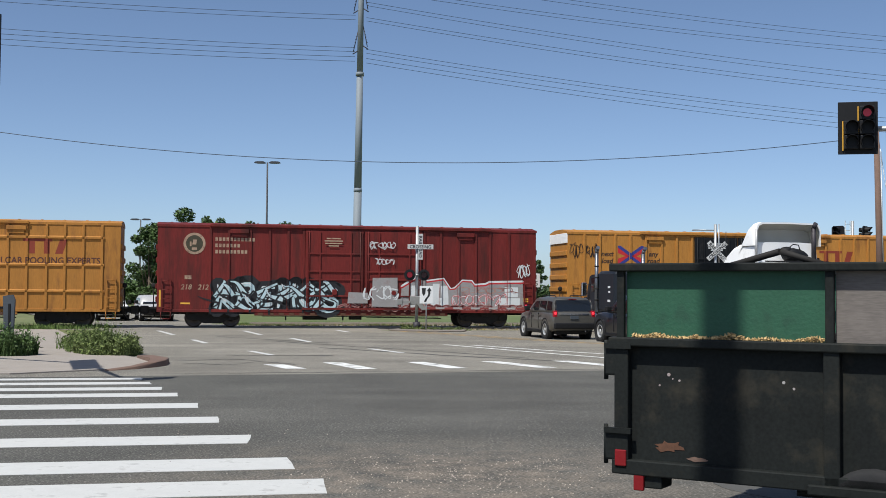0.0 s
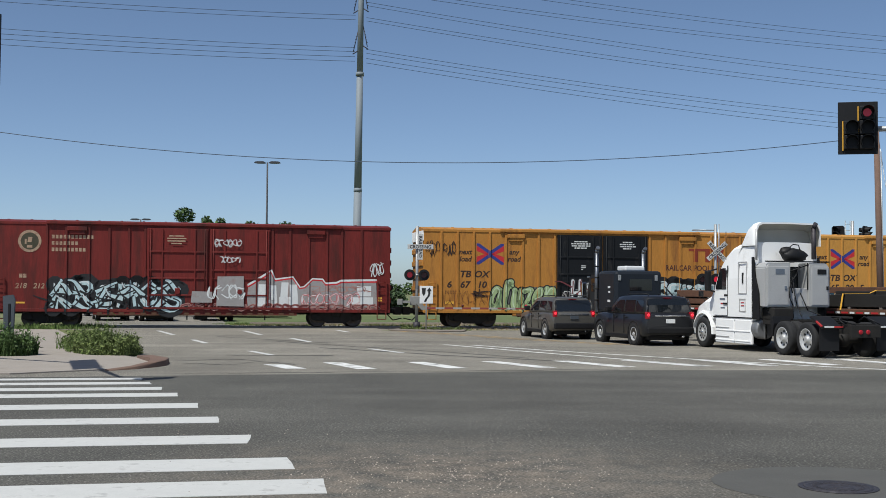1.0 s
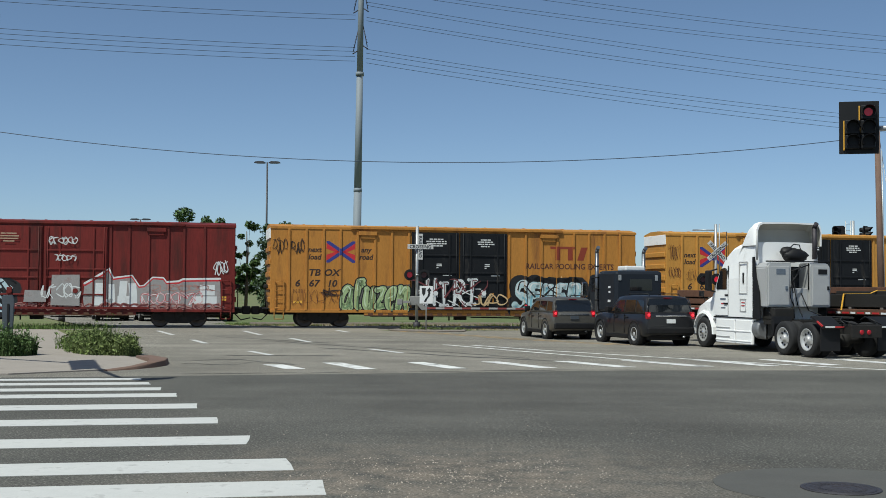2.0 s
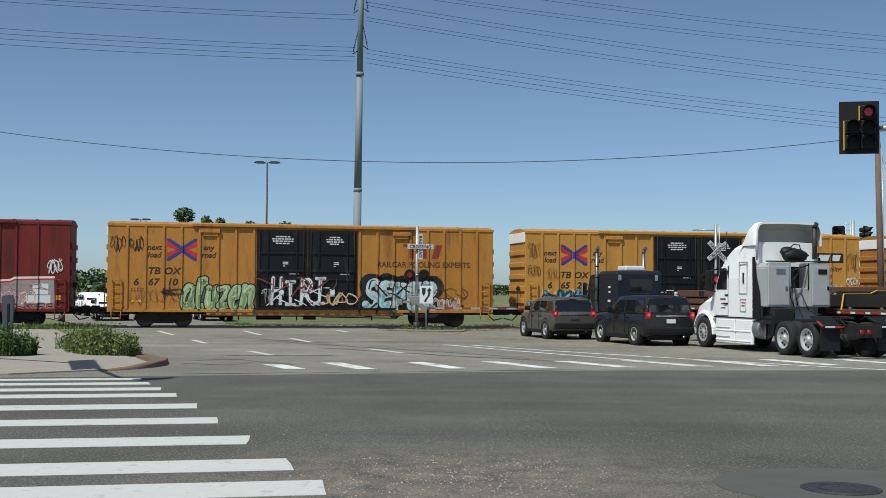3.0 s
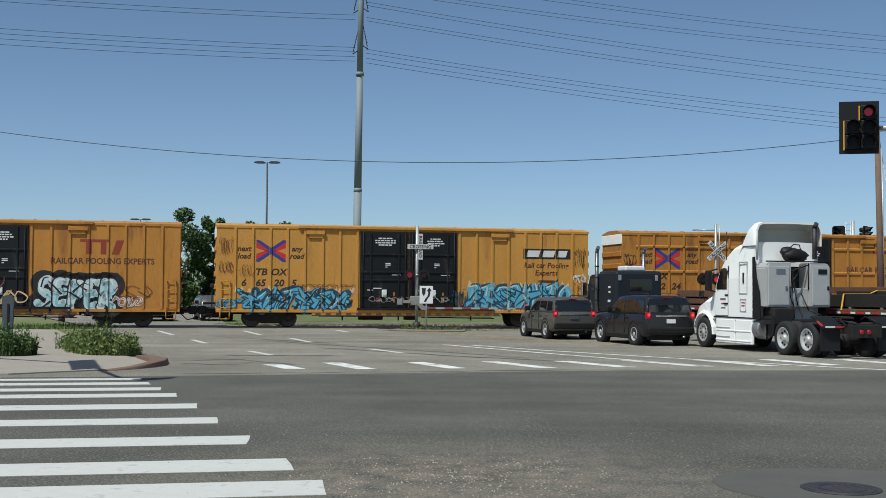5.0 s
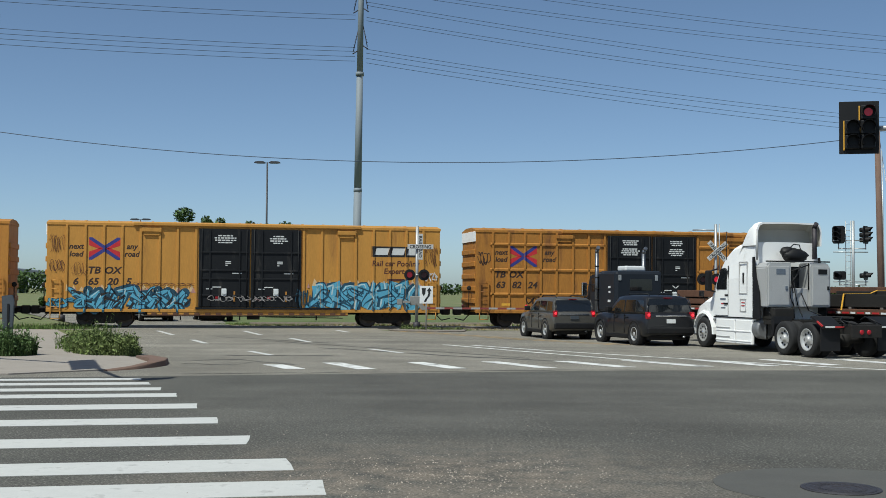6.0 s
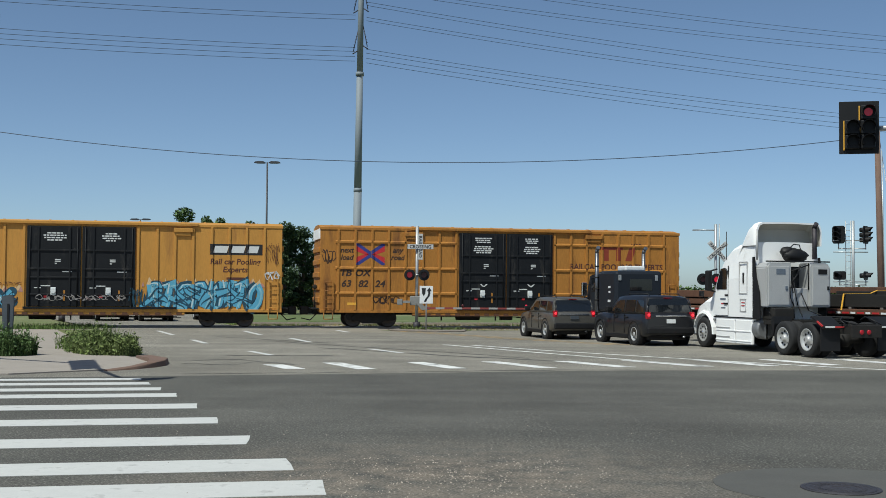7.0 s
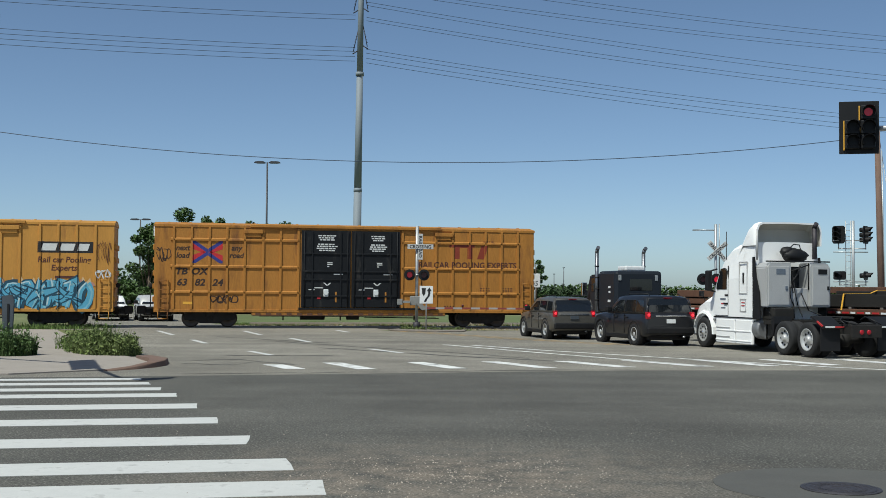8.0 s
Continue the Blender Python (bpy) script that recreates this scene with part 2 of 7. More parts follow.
M["gr_faded"] = mat("faded_cream_lettering", (0.36, 0.25, 0.17), 0.7, vary=0.25, scale=4, dirt=(0.17, 0.05, 0.04), dirt_amount=0.3, dirt_scale=5)
M["emblem_dark"] = mat("worn_emblem_green", (0.05, 0.045, 0.025), 0.7, vary=0.3, scale=4)
M["alloy"] = mat("alloy_wheel", (0.50, 0.50, 0.49), 0.4, metal=0.35, vary=0.08)
M["lens_signal"] = glow("signal_red_lens", (0.30, 0.01, 0.025), 0.32)
M["iron"] = mat("cast_iron", (0.06, 0.055, 0.062), 0.6, metal=0.5, vary=0.3, scale=8, bump=0.3)
M["trailer_black"] = mat("black_trailer_steel", (0.0095, 0.0115, 0.0105), 0.7, vary=0.55, scale=1.5, spec=0.25, dirt=(0.036, 0.032, 0.023), dirt_amount=0.27, dirt_scale=2.2)
M["trailer_green"] = mat("green_painted_board", (0.018, 0.085, 0.045), 0.6, vary=0.15, scale=1.5, dirt=(0.014, 0.055, 0.032), dirt_amount=0.28, dirt_scale=5, bump=0.15)
M["board"] = mat("weathered_board", (0.16, 0.14, 0.125), 0.85, vary=0.3, scale=2, stretch=(0.4, 0.4, 3))
M["chips"] = mat("wood_chips", (0.48, 0.33, 0.15), 0.9, vary=0.3, scale=12, per_island=0.4)
M["sign_white"] = mat("sign_white", (0.70, 0.71, 0.71), 0.4, vary=0.05)
M["sign_back"] = mat("sign_back", (0.16, 0.19, 0.23), 0.5, metal=0.3, vary=0.1)
M["board_white"] = mat("weathered_white_board", (0.46, 0.46, 0.45), 0.6, vary=0.25, scale=5, fine=60)
M["arm_white"] = mat("faded_white_arm", (0.30, 0.29, 0.28), 0.6, vary=0.25, scale=5)
M["arm_red"] = mat("faded_red_arm", (0.20, 0.035, 0.03), 0.6, vary=0.2, scale=5)
M["gate_lens"] = glow("flashing_lens", (0.35, 0.012, 0.03), 0.3)
M["marker_back"] = mat("marker_slate", (0.055, 0.066, 0.08), 0.6, vary=0.15, scale=4)
M["bridge"] = mat("bridge_concrete", (0.10, 0.12, 0.14), 0.85, vary=0.15, scale=0.3)
M["drive_grey"] = mat("gate_drive_paint", (0.21, 0.21, 0.20), 0.6, vary=0.2, scale=4)
M["wire"] = mat("wire", (0.045, 0.07, 0.11), 0.6, vary=0.05)


# ---------------------------------------------------------------- mesh tools
def box(bm, x0, x1, y0, y1, z0, z1, bevel=0.0, m=None):
    v = [bm.verts.new((x, y, z)) for x in (x0, x1) for y in (y0, y1) for z in (z0, z1)]
    if m is not None:
        for q in v:
            q.co = m @ q.co
    fs = [bm.faces.new([v[i] for i in f]) for f in ((0, 1, 3, 2), (4, 6, 7, 5), (0, 4, 5, 1), (2, 3, 7, 6), (0, 2, 6, 4), (1, 5, 7, 3))]
    if bevel:
        es = list({e for f in fs for e in f.edges})
        bmesh.ops.bevel(bm, geom=es, offset=bevel, segments=2, affect="EDGES", profile=0.5)
    return v


def tube(bm, p0, p1, r0, r1=None, seg=10, caps=True):
    p0, p1 = Vector(p0), Vector(p1)
    r1 = r0 if r1 is None else r1
    q = (p1 - p0).to_track_quat("Z", "Y")
    rings = []
    for p, r in ((p0, r0), (p1, r1)):
        rings.append([bm.verts.new(p + q @ Vector((r * math.cos(a), r * math.sin(a), 0))) for a in [2 * math.pi * i / seg for i in range(seg)]])
    for i in range(seg):
        f = bm.faces.new((rings[0][i], rings[0][(i + 1) % seg], rings[1][(i + 1) % seg], rings[1][i]))
        f.smooth = True
    if caps:
        bm.faces.new(list(reversed(rings[0])))
        bm.faces.new(rings[1])


def cable(bm, pts, r, seg=5):
    """One joined tube through all the points."""
    rings = []
    for i, p in enumerate(pts):
        d = (pts[min(i + 1, len(pts) - 1)] - pts[max(i - 1, 0)]).to_track_quat("Z", "Y")
        rings.append([bm.verts.new(p + d @ Vector((r * math.cos(2 * math.pi * k / seg), r * math.sin(2 * math.pi * k / seg), 0))) for k in range(seg)])
    for a, b in zip(rings, rings[1:]):
        for k in range(seg):
            bm.faces.new((a[k], a[(k + 1) % seg], b[(k + 1) % seg], b[k]))


def pipe(bm, pts, r, seg=6):
    for a, b in zip(pts, pts[1:]):
        tube(bm, a, b, r, seg=seg)


def lathe(bm, prof, axis="y", seg=20, c=(0, 0, 0), smooth=True):
    """prof: (along the axis, radius) pairs turned round the axis."""
    rings = []
    for a, r in prof:
        ring = []
        for i in range(seg):
            t = 2 * math.pi * i / seg
            p = (a, r * math.cos(t), r * math.sin(t))
            p = {"x": p, "y": (p[1], p[0], p[2]), "z": (p[1], p[2], p[0])}[axis]
            ring.append(bm.verts.new(Vector(p) + Vector(c)))
        rings.append(ring)
    for a, b in zip(rings, rings[1:]):
        for i in range(seg):
            f = bm.faces.new((a[i], a[(i + 1) % seg], b[(i + 1) % seg], b[i]))
            f.smooth = smooth
    bm.faces.new(list(reversed(rings[0])))
    bm.faces.new(rings[-1])


def prism(bm, pts, axis, a0, a1, bevel=0.0):
    """A flat outline in the two other axes, given thickness along axis."""
    def p(u, v, a):
        return {"x": (a, u, v), "y": (u, a, v), "z": (u, v, a)}[axis]
    lo = [bm.verts.new(p(u, v, a0)) for u, v in pts]
    hi = [bm.verts.new(p(u, v, a1)) for u, v in pts]
    n = len(pts)
    fs = [bm.faces.new(lo), bm.faces.new(list(reversed(hi)))]
    fs += [bm.faces.new((lo[i], hi[i], hi[(i + 1) % n], lo[(i + 1) % n])) for i in range(n)]
    if bevel:
        bmesh.ops.bevel(bm, geom=list({e for f in fs for e in f.edges}), offset=bevel, segments=2, affect="EDGES")


def finish(bm, name, material):
    bmesh.ops.recalc_face_normals(bm, faces=bm.faces[:])
    me = bpy.data.meshes.new(name)
    bm.to_mesh(me)
    bm.free()
    if material is not None:
        me.materials.append(M[material])
    return me


def part(name, bm, material, parent, label="", m=None):
    ob = new(name, finish(bm, name, material))
    ob.parent = parent
    if m is not None:
        ob.matrix_basis = m
    if label:
        ob["label"] = label
    return ob


def shared(name, me, parent, m):
    ob = new(name, me)
    ob.parent = parent
    ob.matrix_basis = m
    return ob


def empty(name, m, label, category, group="", kind=""):
    ob = new(name)
    ob.empty_display_size = 0.3
    ob.matrix_basis = m
    return tagged(ob, label, category, group, kind)


def B():
    return bmesh.new()


def words(text, size, parent, material, m, shear=0.0, name="lettering", bold=0.0, wide=1.0):
    """Flat words as a mesh; they stand in the local x and z directions, read from -y."""
    c = bpy.data.curves.new(name, "FONT")
    c.body, c.size, c.shear, c.align_x = text, size, shear, "CENTER"
    c.resolution_u = 3
    c.offset = bold
    tmp = bpy.data.objects.new(name, c)
    scene.collection.objects.link(tmp)
    dg = bpy.context.evaluated_depsgraph_get()
    me = bpy.data.meshes.new_from_object(tmp.evaluated_get(dg))
    bpy.data.objects.remove(tmp)
    me.transform(Matrix.Diagonal((wide, 1, 1, 1)))
    me.materials.clear()
    me.materials.append(M[material])
    ob = new(name, me)
    ob.parent = parent
    ob.matrix_basis = m @ pose(0, 0, 0, 90, 0, 0)
    return ob


# ---------------------------------------------------------------- ground, road, pavement
def sheet(name, pts, z, material, label, category, thick=0.0):
    bm = B()
    if thick:
        prism(bm, pts, "z", z - thick, z)
    else:
        bm.faces.new([bm.verts.new((x, y, z)) for x, y in pts])
    ob = new(name, finish(bm, name, material))
    if not thick:
        for p in ob.data.polygons:
            if p.normal.z < 0:
                ob.data.flip_normals()
                break
    return tagged(ob, label, category, kind="structure")


sheet("ground", [(-2500, -2500), (2500, -2500), (2500, 2500), (-2500, 2500)], -0.05, "ground", "flat ground with dry grass reaching to the horizon", "ground")
sheet("road", [(-90, -46.7), (90, -46.7), (90, 77.05), (24, 70.04), (18.5, 60.12), (-2.8, 55.1), (-3.2, 58.2), (-10.9, 60.9), (-13.6, 72.0), (-20, 98.06), (-36, 98.06), (-16.0, 54.87), (-9.2, 31.52), (-90, 16.34)], 0.0, "asphalt", "sun-bleached grey asphalt road towards the rail crossing", "road")
sheet("road_patch", [(-90, 11.67), (-12, 24.05), (-5.9, 25.57), (-1.06, 26.91), (4.3, 28.43), (10, 29.07), (90, 38.52), (90, -44.36), (-90, -44.36)], 0.004, "asphalt_dark", "newer dark asphalt across the junction", "road")

TRK = 12.0
UX, UY = math.cos(radians(TRK)), math.sin(radians(TRK))


def track(s, off=0.0, z=0.0):
    """A place along the railway: s metres along it, off metres beyond the near side of the cars."""
    return (UX * s - UY * off, 58.81 + UY * s + UX * off, z)


# painted crosswalk bars, each a strip of thick paint
def strip(pts, z=0.009, material="paint", name="crosswalk_bar", label="", m=None):
    bm = B()
    prism(bm, pts, "z", 0.0045, z)
    ob = new(name, finish(bm, name, material))
    return ob


cross = empty("crosswalk_marking", pose(0, 0, 0), "white ladder bars painted on dark asphalt", "road marking", kind="structure")
RIGHT_ENDS = [(-1.19, 11.35), (-1.70, 12.82), (-2.49, 14.85), (-3.28, 17.02), (-4.00, 19.08), (-4.79, 21), (-5.37, 22.26), (-5.88, 23.52), (-6.34, 24.63)]
for i, (ex, ey) in enumerate(RIGHT_ENDS):
    w = 0.42 if i < 3 else 0.385 if i < 5 else 0.34 - 0.035 * (i - 5)
    dx, dy = 0.981, 0.193
    far = 9.5
    random.seed(i)
    jag = [(ex - 0.02 + random.uniform(-0.03, 0.04), ey + w), (ex + 0.055 + random.uniform(-0.02, 0.02), ey), (ex + 0.13 + random.uniform(-0.03, 0.04), ey - w)]
    pts = [(ex - far * dx, ey - far * dy + w)] + jag + [(ex - far * dx, ey - far * dy - w)]
    ob = strip(pts)
    ob.parent = cross
far_cross = empty("far_crosswalk_marking", pose(0, 0, 0), "worn white crosswalk bars before the rail crossing", "road marking", kind="structure")
for i, (cx, half) in enumerate(((-3.88, 0.62), (-2.33, 0.76), (-0.17, 0.79), (1.94, 0.90), (3.94, 0.95), (5.94, 1.0), (7.89, 0.88), (9.78, 0.82), (11.9, 0.82))):
    cy, ay, wx = 28.89 + 0.49 * i, 1.15 if i else 0.75, 0.2
    ax = half - wx
    ob = strip([(cx - ax - wx, cy + ay), (cx - ax + wx + 0.08, cy + ay + 0.08), (cx + ax + wx, cy - ay), (cx + ax - wx - 0.08, cy - ay - 0.08)], material="paint_worn")
    ob.parent = far_cross
lanes = empty("lane_marking", pose(0, 0, 0), "white lane dashes and solid turn lane lines", "road marking", kind="structure")
for (x0, y0), (x1, y1) in (((-12.69, 52.53), (-11.0, 48.1)), ((-9.23, 43.54), (-8.19, 40.86)), ((-8.98, 53.23), (-7.53, 48.8)), ((-5.88, 45.65), (-4.75, 42.38)),
                           ((-5.88, 35.96), (-4.9, 33.85)), ((-2.31, 37.82), (-1.22, 35.61)), ((-4.9, 54.87), (-4.2, 52.53))):
    ob = strip([(x0 - 0.10, y0), (x0 + 0.10, y0 + 0.05), (x1 + 0.10, y1), (x1 - 0.10, y1 - 0.05)], name="lane_dash")
    ob.parent = lanes
for line in ([(0.1, 41.09), (2.6, 36.89), (5.0, 33.15), (6.9, 30.24)], [(1.1, 40.86), (3.2, 37.82), (6.7, 33.74), (10.0, 30.24), (13, 27.78)]):
    bm = B()
    for (x0, y0), (x1, y1) in zip(line, line[1:]):
        prism(bm, [(x0 - 0.09, y0), (x0 + 0.09, y0 + 0.03), (x1 + 0.09, y1 + 0.03), (x1 - 0.09, y1)], "z", 0.0045, 0.009)
    part("lane_line", bm, "paint_worn", lanes)
yl = empty("median_marking", pose(0, 0, 0), "faded yellow median lines beside the waiting cars", "road marking", kind="structure")
for off in (0, 0.64):
    bm = B()
    line = [(-2.3 + off, 54.75), (2.6 + off, 46.7), (6.2 + off, 42.0)]
    for (x0, y0), (x1, y1) in zip(line, line[1:]):
        prism(bm, [(x0 - 0.15, y0), (x0 + 0.15, y0), (x1 + 0.15, y1), (x1 - 0.15, y1)], "z", 0.0045, 0.009)
    part("yellow_line", bm, "yellow_paint", yl)

# corner of the pavement at the left, with its ramp kerb
sheet("pavement", [(-40, 20.43), (-9.4, 25.57), (-7.6, 27.32), (-6.9, 28.72), (-7.15, 30), (-8.3, 31.87), (-10.0, 34.44), (-17.2, 52.53), (-22, 53.23), (-40, 49.03)], 0.03, "concrete", "pale concrete pavement corner with a low kerb", "pavement", thick=0.09)
bm = B()
rings = []
for (xa, ya), (xb, yb), h in (((-7.75, 27.05), (-7.62, 26.95), 0.032), ((-7.35, 27.7), (-7.15, 27.6), 0.07), ((-7.1, 28.4), (-6.86, 28.4), 0.13), ((-7.2, 29.0), (-6.78, 29.0), 0.145), ((-7.4, 29.8), (-6.95, 30.0), 0.14), ((-8.2, 31.6), (-7.75, 31.75), 0.10)):
    rings.append([(xa, ya, 0.0), (xb, yb, 0.0), (xb - 0.03, yb, h - 0.015), (xb - 0.07, yb + 0.01, h), (xa, ya, h)])
rings = [[bm.verts.new(q) for q in r] for r in rings]
for a, b in zip(rings, rings[1:]):
    for k in range(5):
        bm.faces.new((a[k], a[(k + 1) % 5], b[(k + 1) % 5], b[k]))
bm.faces.new(rings[0])
bm.faces.new(list(reversed(rings[-1])))
tagged(new("kerb", finish(bm, "kerb", "curb_red")), "dirty brown-stained concrete kerb at the corner", "kerb", kind="structure")
bm = B()
prism(bm, [(3.95 + 1.25 * math.cos(a), 11.67 + 1.15 * math.sin(a)) for a in [i * math.pi / 12 for i in range(24)]], "z", 0.0045, 0.0085)
tagged(new("manhole_patch", finish(bm, "manhole_patch", "asphalt_patch")), "round asphalt repair about the manhole", "road patch", kind="structure")

mh = empty("manhole", pose(3.87, 11.46, 0.009), "round cast-iron manhole cover with ring pattern", "manhole")
bm = B()
lathe(bm, [(0, 0.38), (0.008, 0.38), (0.008, 0.34), (0.004, 0.335)], "z", 32)
part("frame", bm, "iron", mh)
bm = B()
lathe(bm, [(0.002, 0.33), (0.009, 0.33), (0.009, 0.29), (0.005, 0.285), (0.005, 0.25), (0.009, 0.245), (0.009, 0.2), (0.005, 0.195), (0.005, 0.15), (0.009, 0.145), (0.009, 0.1), (0.005, 0.095), (0.005, 0.05), (0.009, 0.045)], "z", 32)
for i in range(24):
    a = i * math.pi / 12
    box(bm, 0.2, 0.245, -0.012, 0.012, 0.004, 0.012, m=pose(0, 0, 0, 0, 0, math.degrees(a)))
part("cover", bm, "iron", mh)

# loose grit swept into the drift on the road
bm = B()
rnd = random.Random(77)
for i in range(900):
    a, d = rnd.uniform(0, 6.28), rnd.random() ** 0.7
    x, y = 0.1 + 1.7 * d * math.cos(a), 12.1 + 1.6 * d * math.sin(a)
    if rnd.random() < 0.12:
        x, y = rnd.uniform(-3.5, 3.5), rnd.uniform(10.8, 17)
    r = rnd.uniform(0.004, 0.011)
    vs = [bm.verts.new((x + r * u, y + r * v, 0.0045 + r * w)) for u, v, w in ((-1, -0.7, 0), (1, -0.8, 0), (0.7, 1, 0), (-0.8, 0.8, 0), (0.1, 0.0, 1.1))]
    for f in ((0, 1, 4), (1, 2, 4), (2, 3, 4), (3, 0, 4)):
        bm.faces.new([vs[k] for k in f])
tagged(new("grit", finish(bm, "grit", "grit")), "loose pale grit scattered on the asphalt", "grit", kind="stuff")

# railway: ballast, rails
bm = B()
a, b, c, d = track(-300, -1.2), track(300, -1.2), track(300, 4.4), track(-300, 4.4)
bm.faces.new([bm.verts.new((p[0], p[1], -0.03)) for p in (a, b, c, d)])
tagged(new("ballast", finish(bm, "ballast", "ballast")), "crushed stone ballast along the railway", "ballast", kind="structure")
rw = empty("railway_track", pose(0, 58.81, 0, 0, 0, TRK), "steel railway rails set flush in the crossing", "railway track", kind="structure")
for off in (1.5 - 0.7175, 1.5 + 0.7175):
    bm = B()
    box(bm, -300, 300, off - 0.036, off + 0.036, -0.03, 0.03)
    box(bm, -300, 300, off - 0.012, off + 0.012, -0.05, 0.0)
    part("rail", bm, "rail", rw)
for i in range(90):
    if i == 0:
        bm = B()
        box(bm, -0.11, 0.11, 0.2, 2.8, -0.06, -0.012, 0.01)
        tie = finish(bm, "sleeper", "bark")
    shared("sleeper", tie, rw, pose(-1.0 + 0.55 * i if i < 40 else -16.5 - 0.55 * (i - 40), 0, 0))


# cracks and tar seams in the asphalt
def crack(points, w, seed):
    rnd = random.Random(seed)
    bm = B()
    last = None
    for (xa, ya), (xb, yb) in zip(points, points[1:]):
        for k in range(8):
            t = k / 8
            x, y = xa + (xb - xa) * t + rnd.uniform(-0.06, 0.07), ya + (yb - ya) * t + rnd.uniform(-0.12, 0.14)
            h = w * rnd.uniform(0.4, 1.4)
            cur = (bm.verts.new((x, y - h, 0.0062)), bm.verts.new((x, y + h, 0.0062)))
            if last:
                bm.faces.new((last[0], cur[0], cur[1], last[1]))
            last = cur
    tagged(new("road_crack", finish(bm, "road_crack", "asphalt_patch")), "dark crack in the weathered asphalt", "road crack", kind="structure")


for i, (pts, w) in enumerate((([(-7.0, 30.7), (-5.6, 31.75), (-4.2, 30.24), (-3.6, 29.54)], 0.07), ([(-6.6, 29.89), (-5.2, 29.42), (-4.9, 30.59)], 0.05), ([(-6.3, 33.62), (-4.6, 33.74), (-2.9, 33.74)], 0.10),
                            ([(-6.4, 26.03), (-3.0, 26.85), (1.0, 27.9), (6.0, 29.18)], 0.05), ([(-4.0, 38.52), (0.0, 34.44), (4.0, 31.29)], 0.14), ([(-6.0, 42.61), (-1.0, 37.36), (3.0, 32.69)], 0.12), ([(-9.0, 46.7), (-3.0, 40.86)], 0.10))):
    crack(pts, w, i)


# ---------------------------------------------------------------- the train
CAR_L, CAR_W, FLOOR, TOP = 18.75, 3.0, 0.78, 4.95
FACE = -1.5          # the near side


def bogie(car, x):
    bg = part("bogie", bogie_bm(), "under", car, m=pose(x, 0, 0))
    sets = []
    for dx in (-0.88, 0.88):
        bm = B()
        for s in (-1, 1):
            lathe(bm, [(s * 0.66, 0.44), (s * 0.69, 0.45), (s * 0.70, 0.42), (s * 0.79, 0.42), (s * 0.80, 0.40), (s * 0.775, 0.34), (s * 0.765, 0.16), (s * 0.82, 0.11), (s * 0.9, 0.10)], "y", 22)
        tube(bm, (0, -0.7, 0), (0, 0.7, 0), 0.08)
        box(bm, -0.03, 0.03, -0.915, -0.9, -0.07, 0.07)
        sets.append(part("wheelset", bm, "wheel_steel", bg, m=pose(dx, 0, 0.45)))
    return sets


def bogie_bm():
    bm = B()
    for s in (-1, 1):
        y0, y1 = s * 0.93, s * 1.10
        prism(bm, [(-1.25, 0.62), (-1.1, 0.68), (-0.62, 0.70), (-0.45, 0.80), (0.45, 0.80), (0.62, 0.70), (1.1, 0.68), (1.25, 0.62), (1.22, 0.40), (1.05, 0.34), (0.66, 0.36), (0.45, 0.20), (-0.45, 0.20), (-0.66, 0.36), (-1.05, 0.34), (-1.22, 0.40)], "y", min(y0, y1), max(y0, y1), 0.02)
        for dx in (-0.88, 0.88):
            tube(bm, (dx, s * 0.95, 0.47), (dx, s * 1.17, 0.47), 0.12, seg=10)
        for dx in (-0.14, 0.0, 0.14):
            tube(bm, (dx, s * 1.05, 0.27), (dx, s * 1.05, 0.62), 0.055, seg=8)
    box(bm, -0.2, 0.2, -1.2, 1.2, 0.55, 0.78, 0.02)
    for dx in (-0.40, 0.40):
        box(bm, dx - 0.05, dx + 0.05, -0.9, 0.9, 0.30, 0.42)
    return bm


def ladder(car, x, z0, z1, material, end=False):
    bm = B()
    n = 4
    for s in (-0.21, 0.21):
        box(bm, x + s - 0.025, x + s + 0.025, FACE - 0.11, FACE - 0.075, z0, z1)
        for z in (z0 + 0.1, z1 - 0.1):
            box(bm, x + s - 0.02, x + s + 0.02, FACE - 0.09, FACE + 0.01, z - 0.03, z + 0.03)
    for i in range(n):
        z = z0 + 0.14 + (z1 - z0 - 0.25) * i / (n - 1)
        tube(bm, (x - 0.22, FACE - 0.09, z), (x + 0.22, FACE - 0.09, z), 0.018, seg=6)
    part("ladder", bm, material, car)


RIBS_OF, DOORS_OF, COATS = {}, {}, {}


def clip_x(poly, a, b):
    """The part of a flat outline between x = a and x = b."""
    for lim, sign in ((a, 1), (b, -1)):
        out = []
        for i, p in enumerate(poly):
            q = poly[i - 1]
            pin, qin = sign * (p[0] - lim) >= 0, sign * (q[0] - lim) >= 0
            if pin != qin:
                t = (lim - q[0]) / (p[0] - q[0])
                out.append((lim, q[1] + (p[1] - q[1]) * t))
            if pin:
                out.append(p)
        poly = out
        if len(poly) < 3:
            return []
    return poly


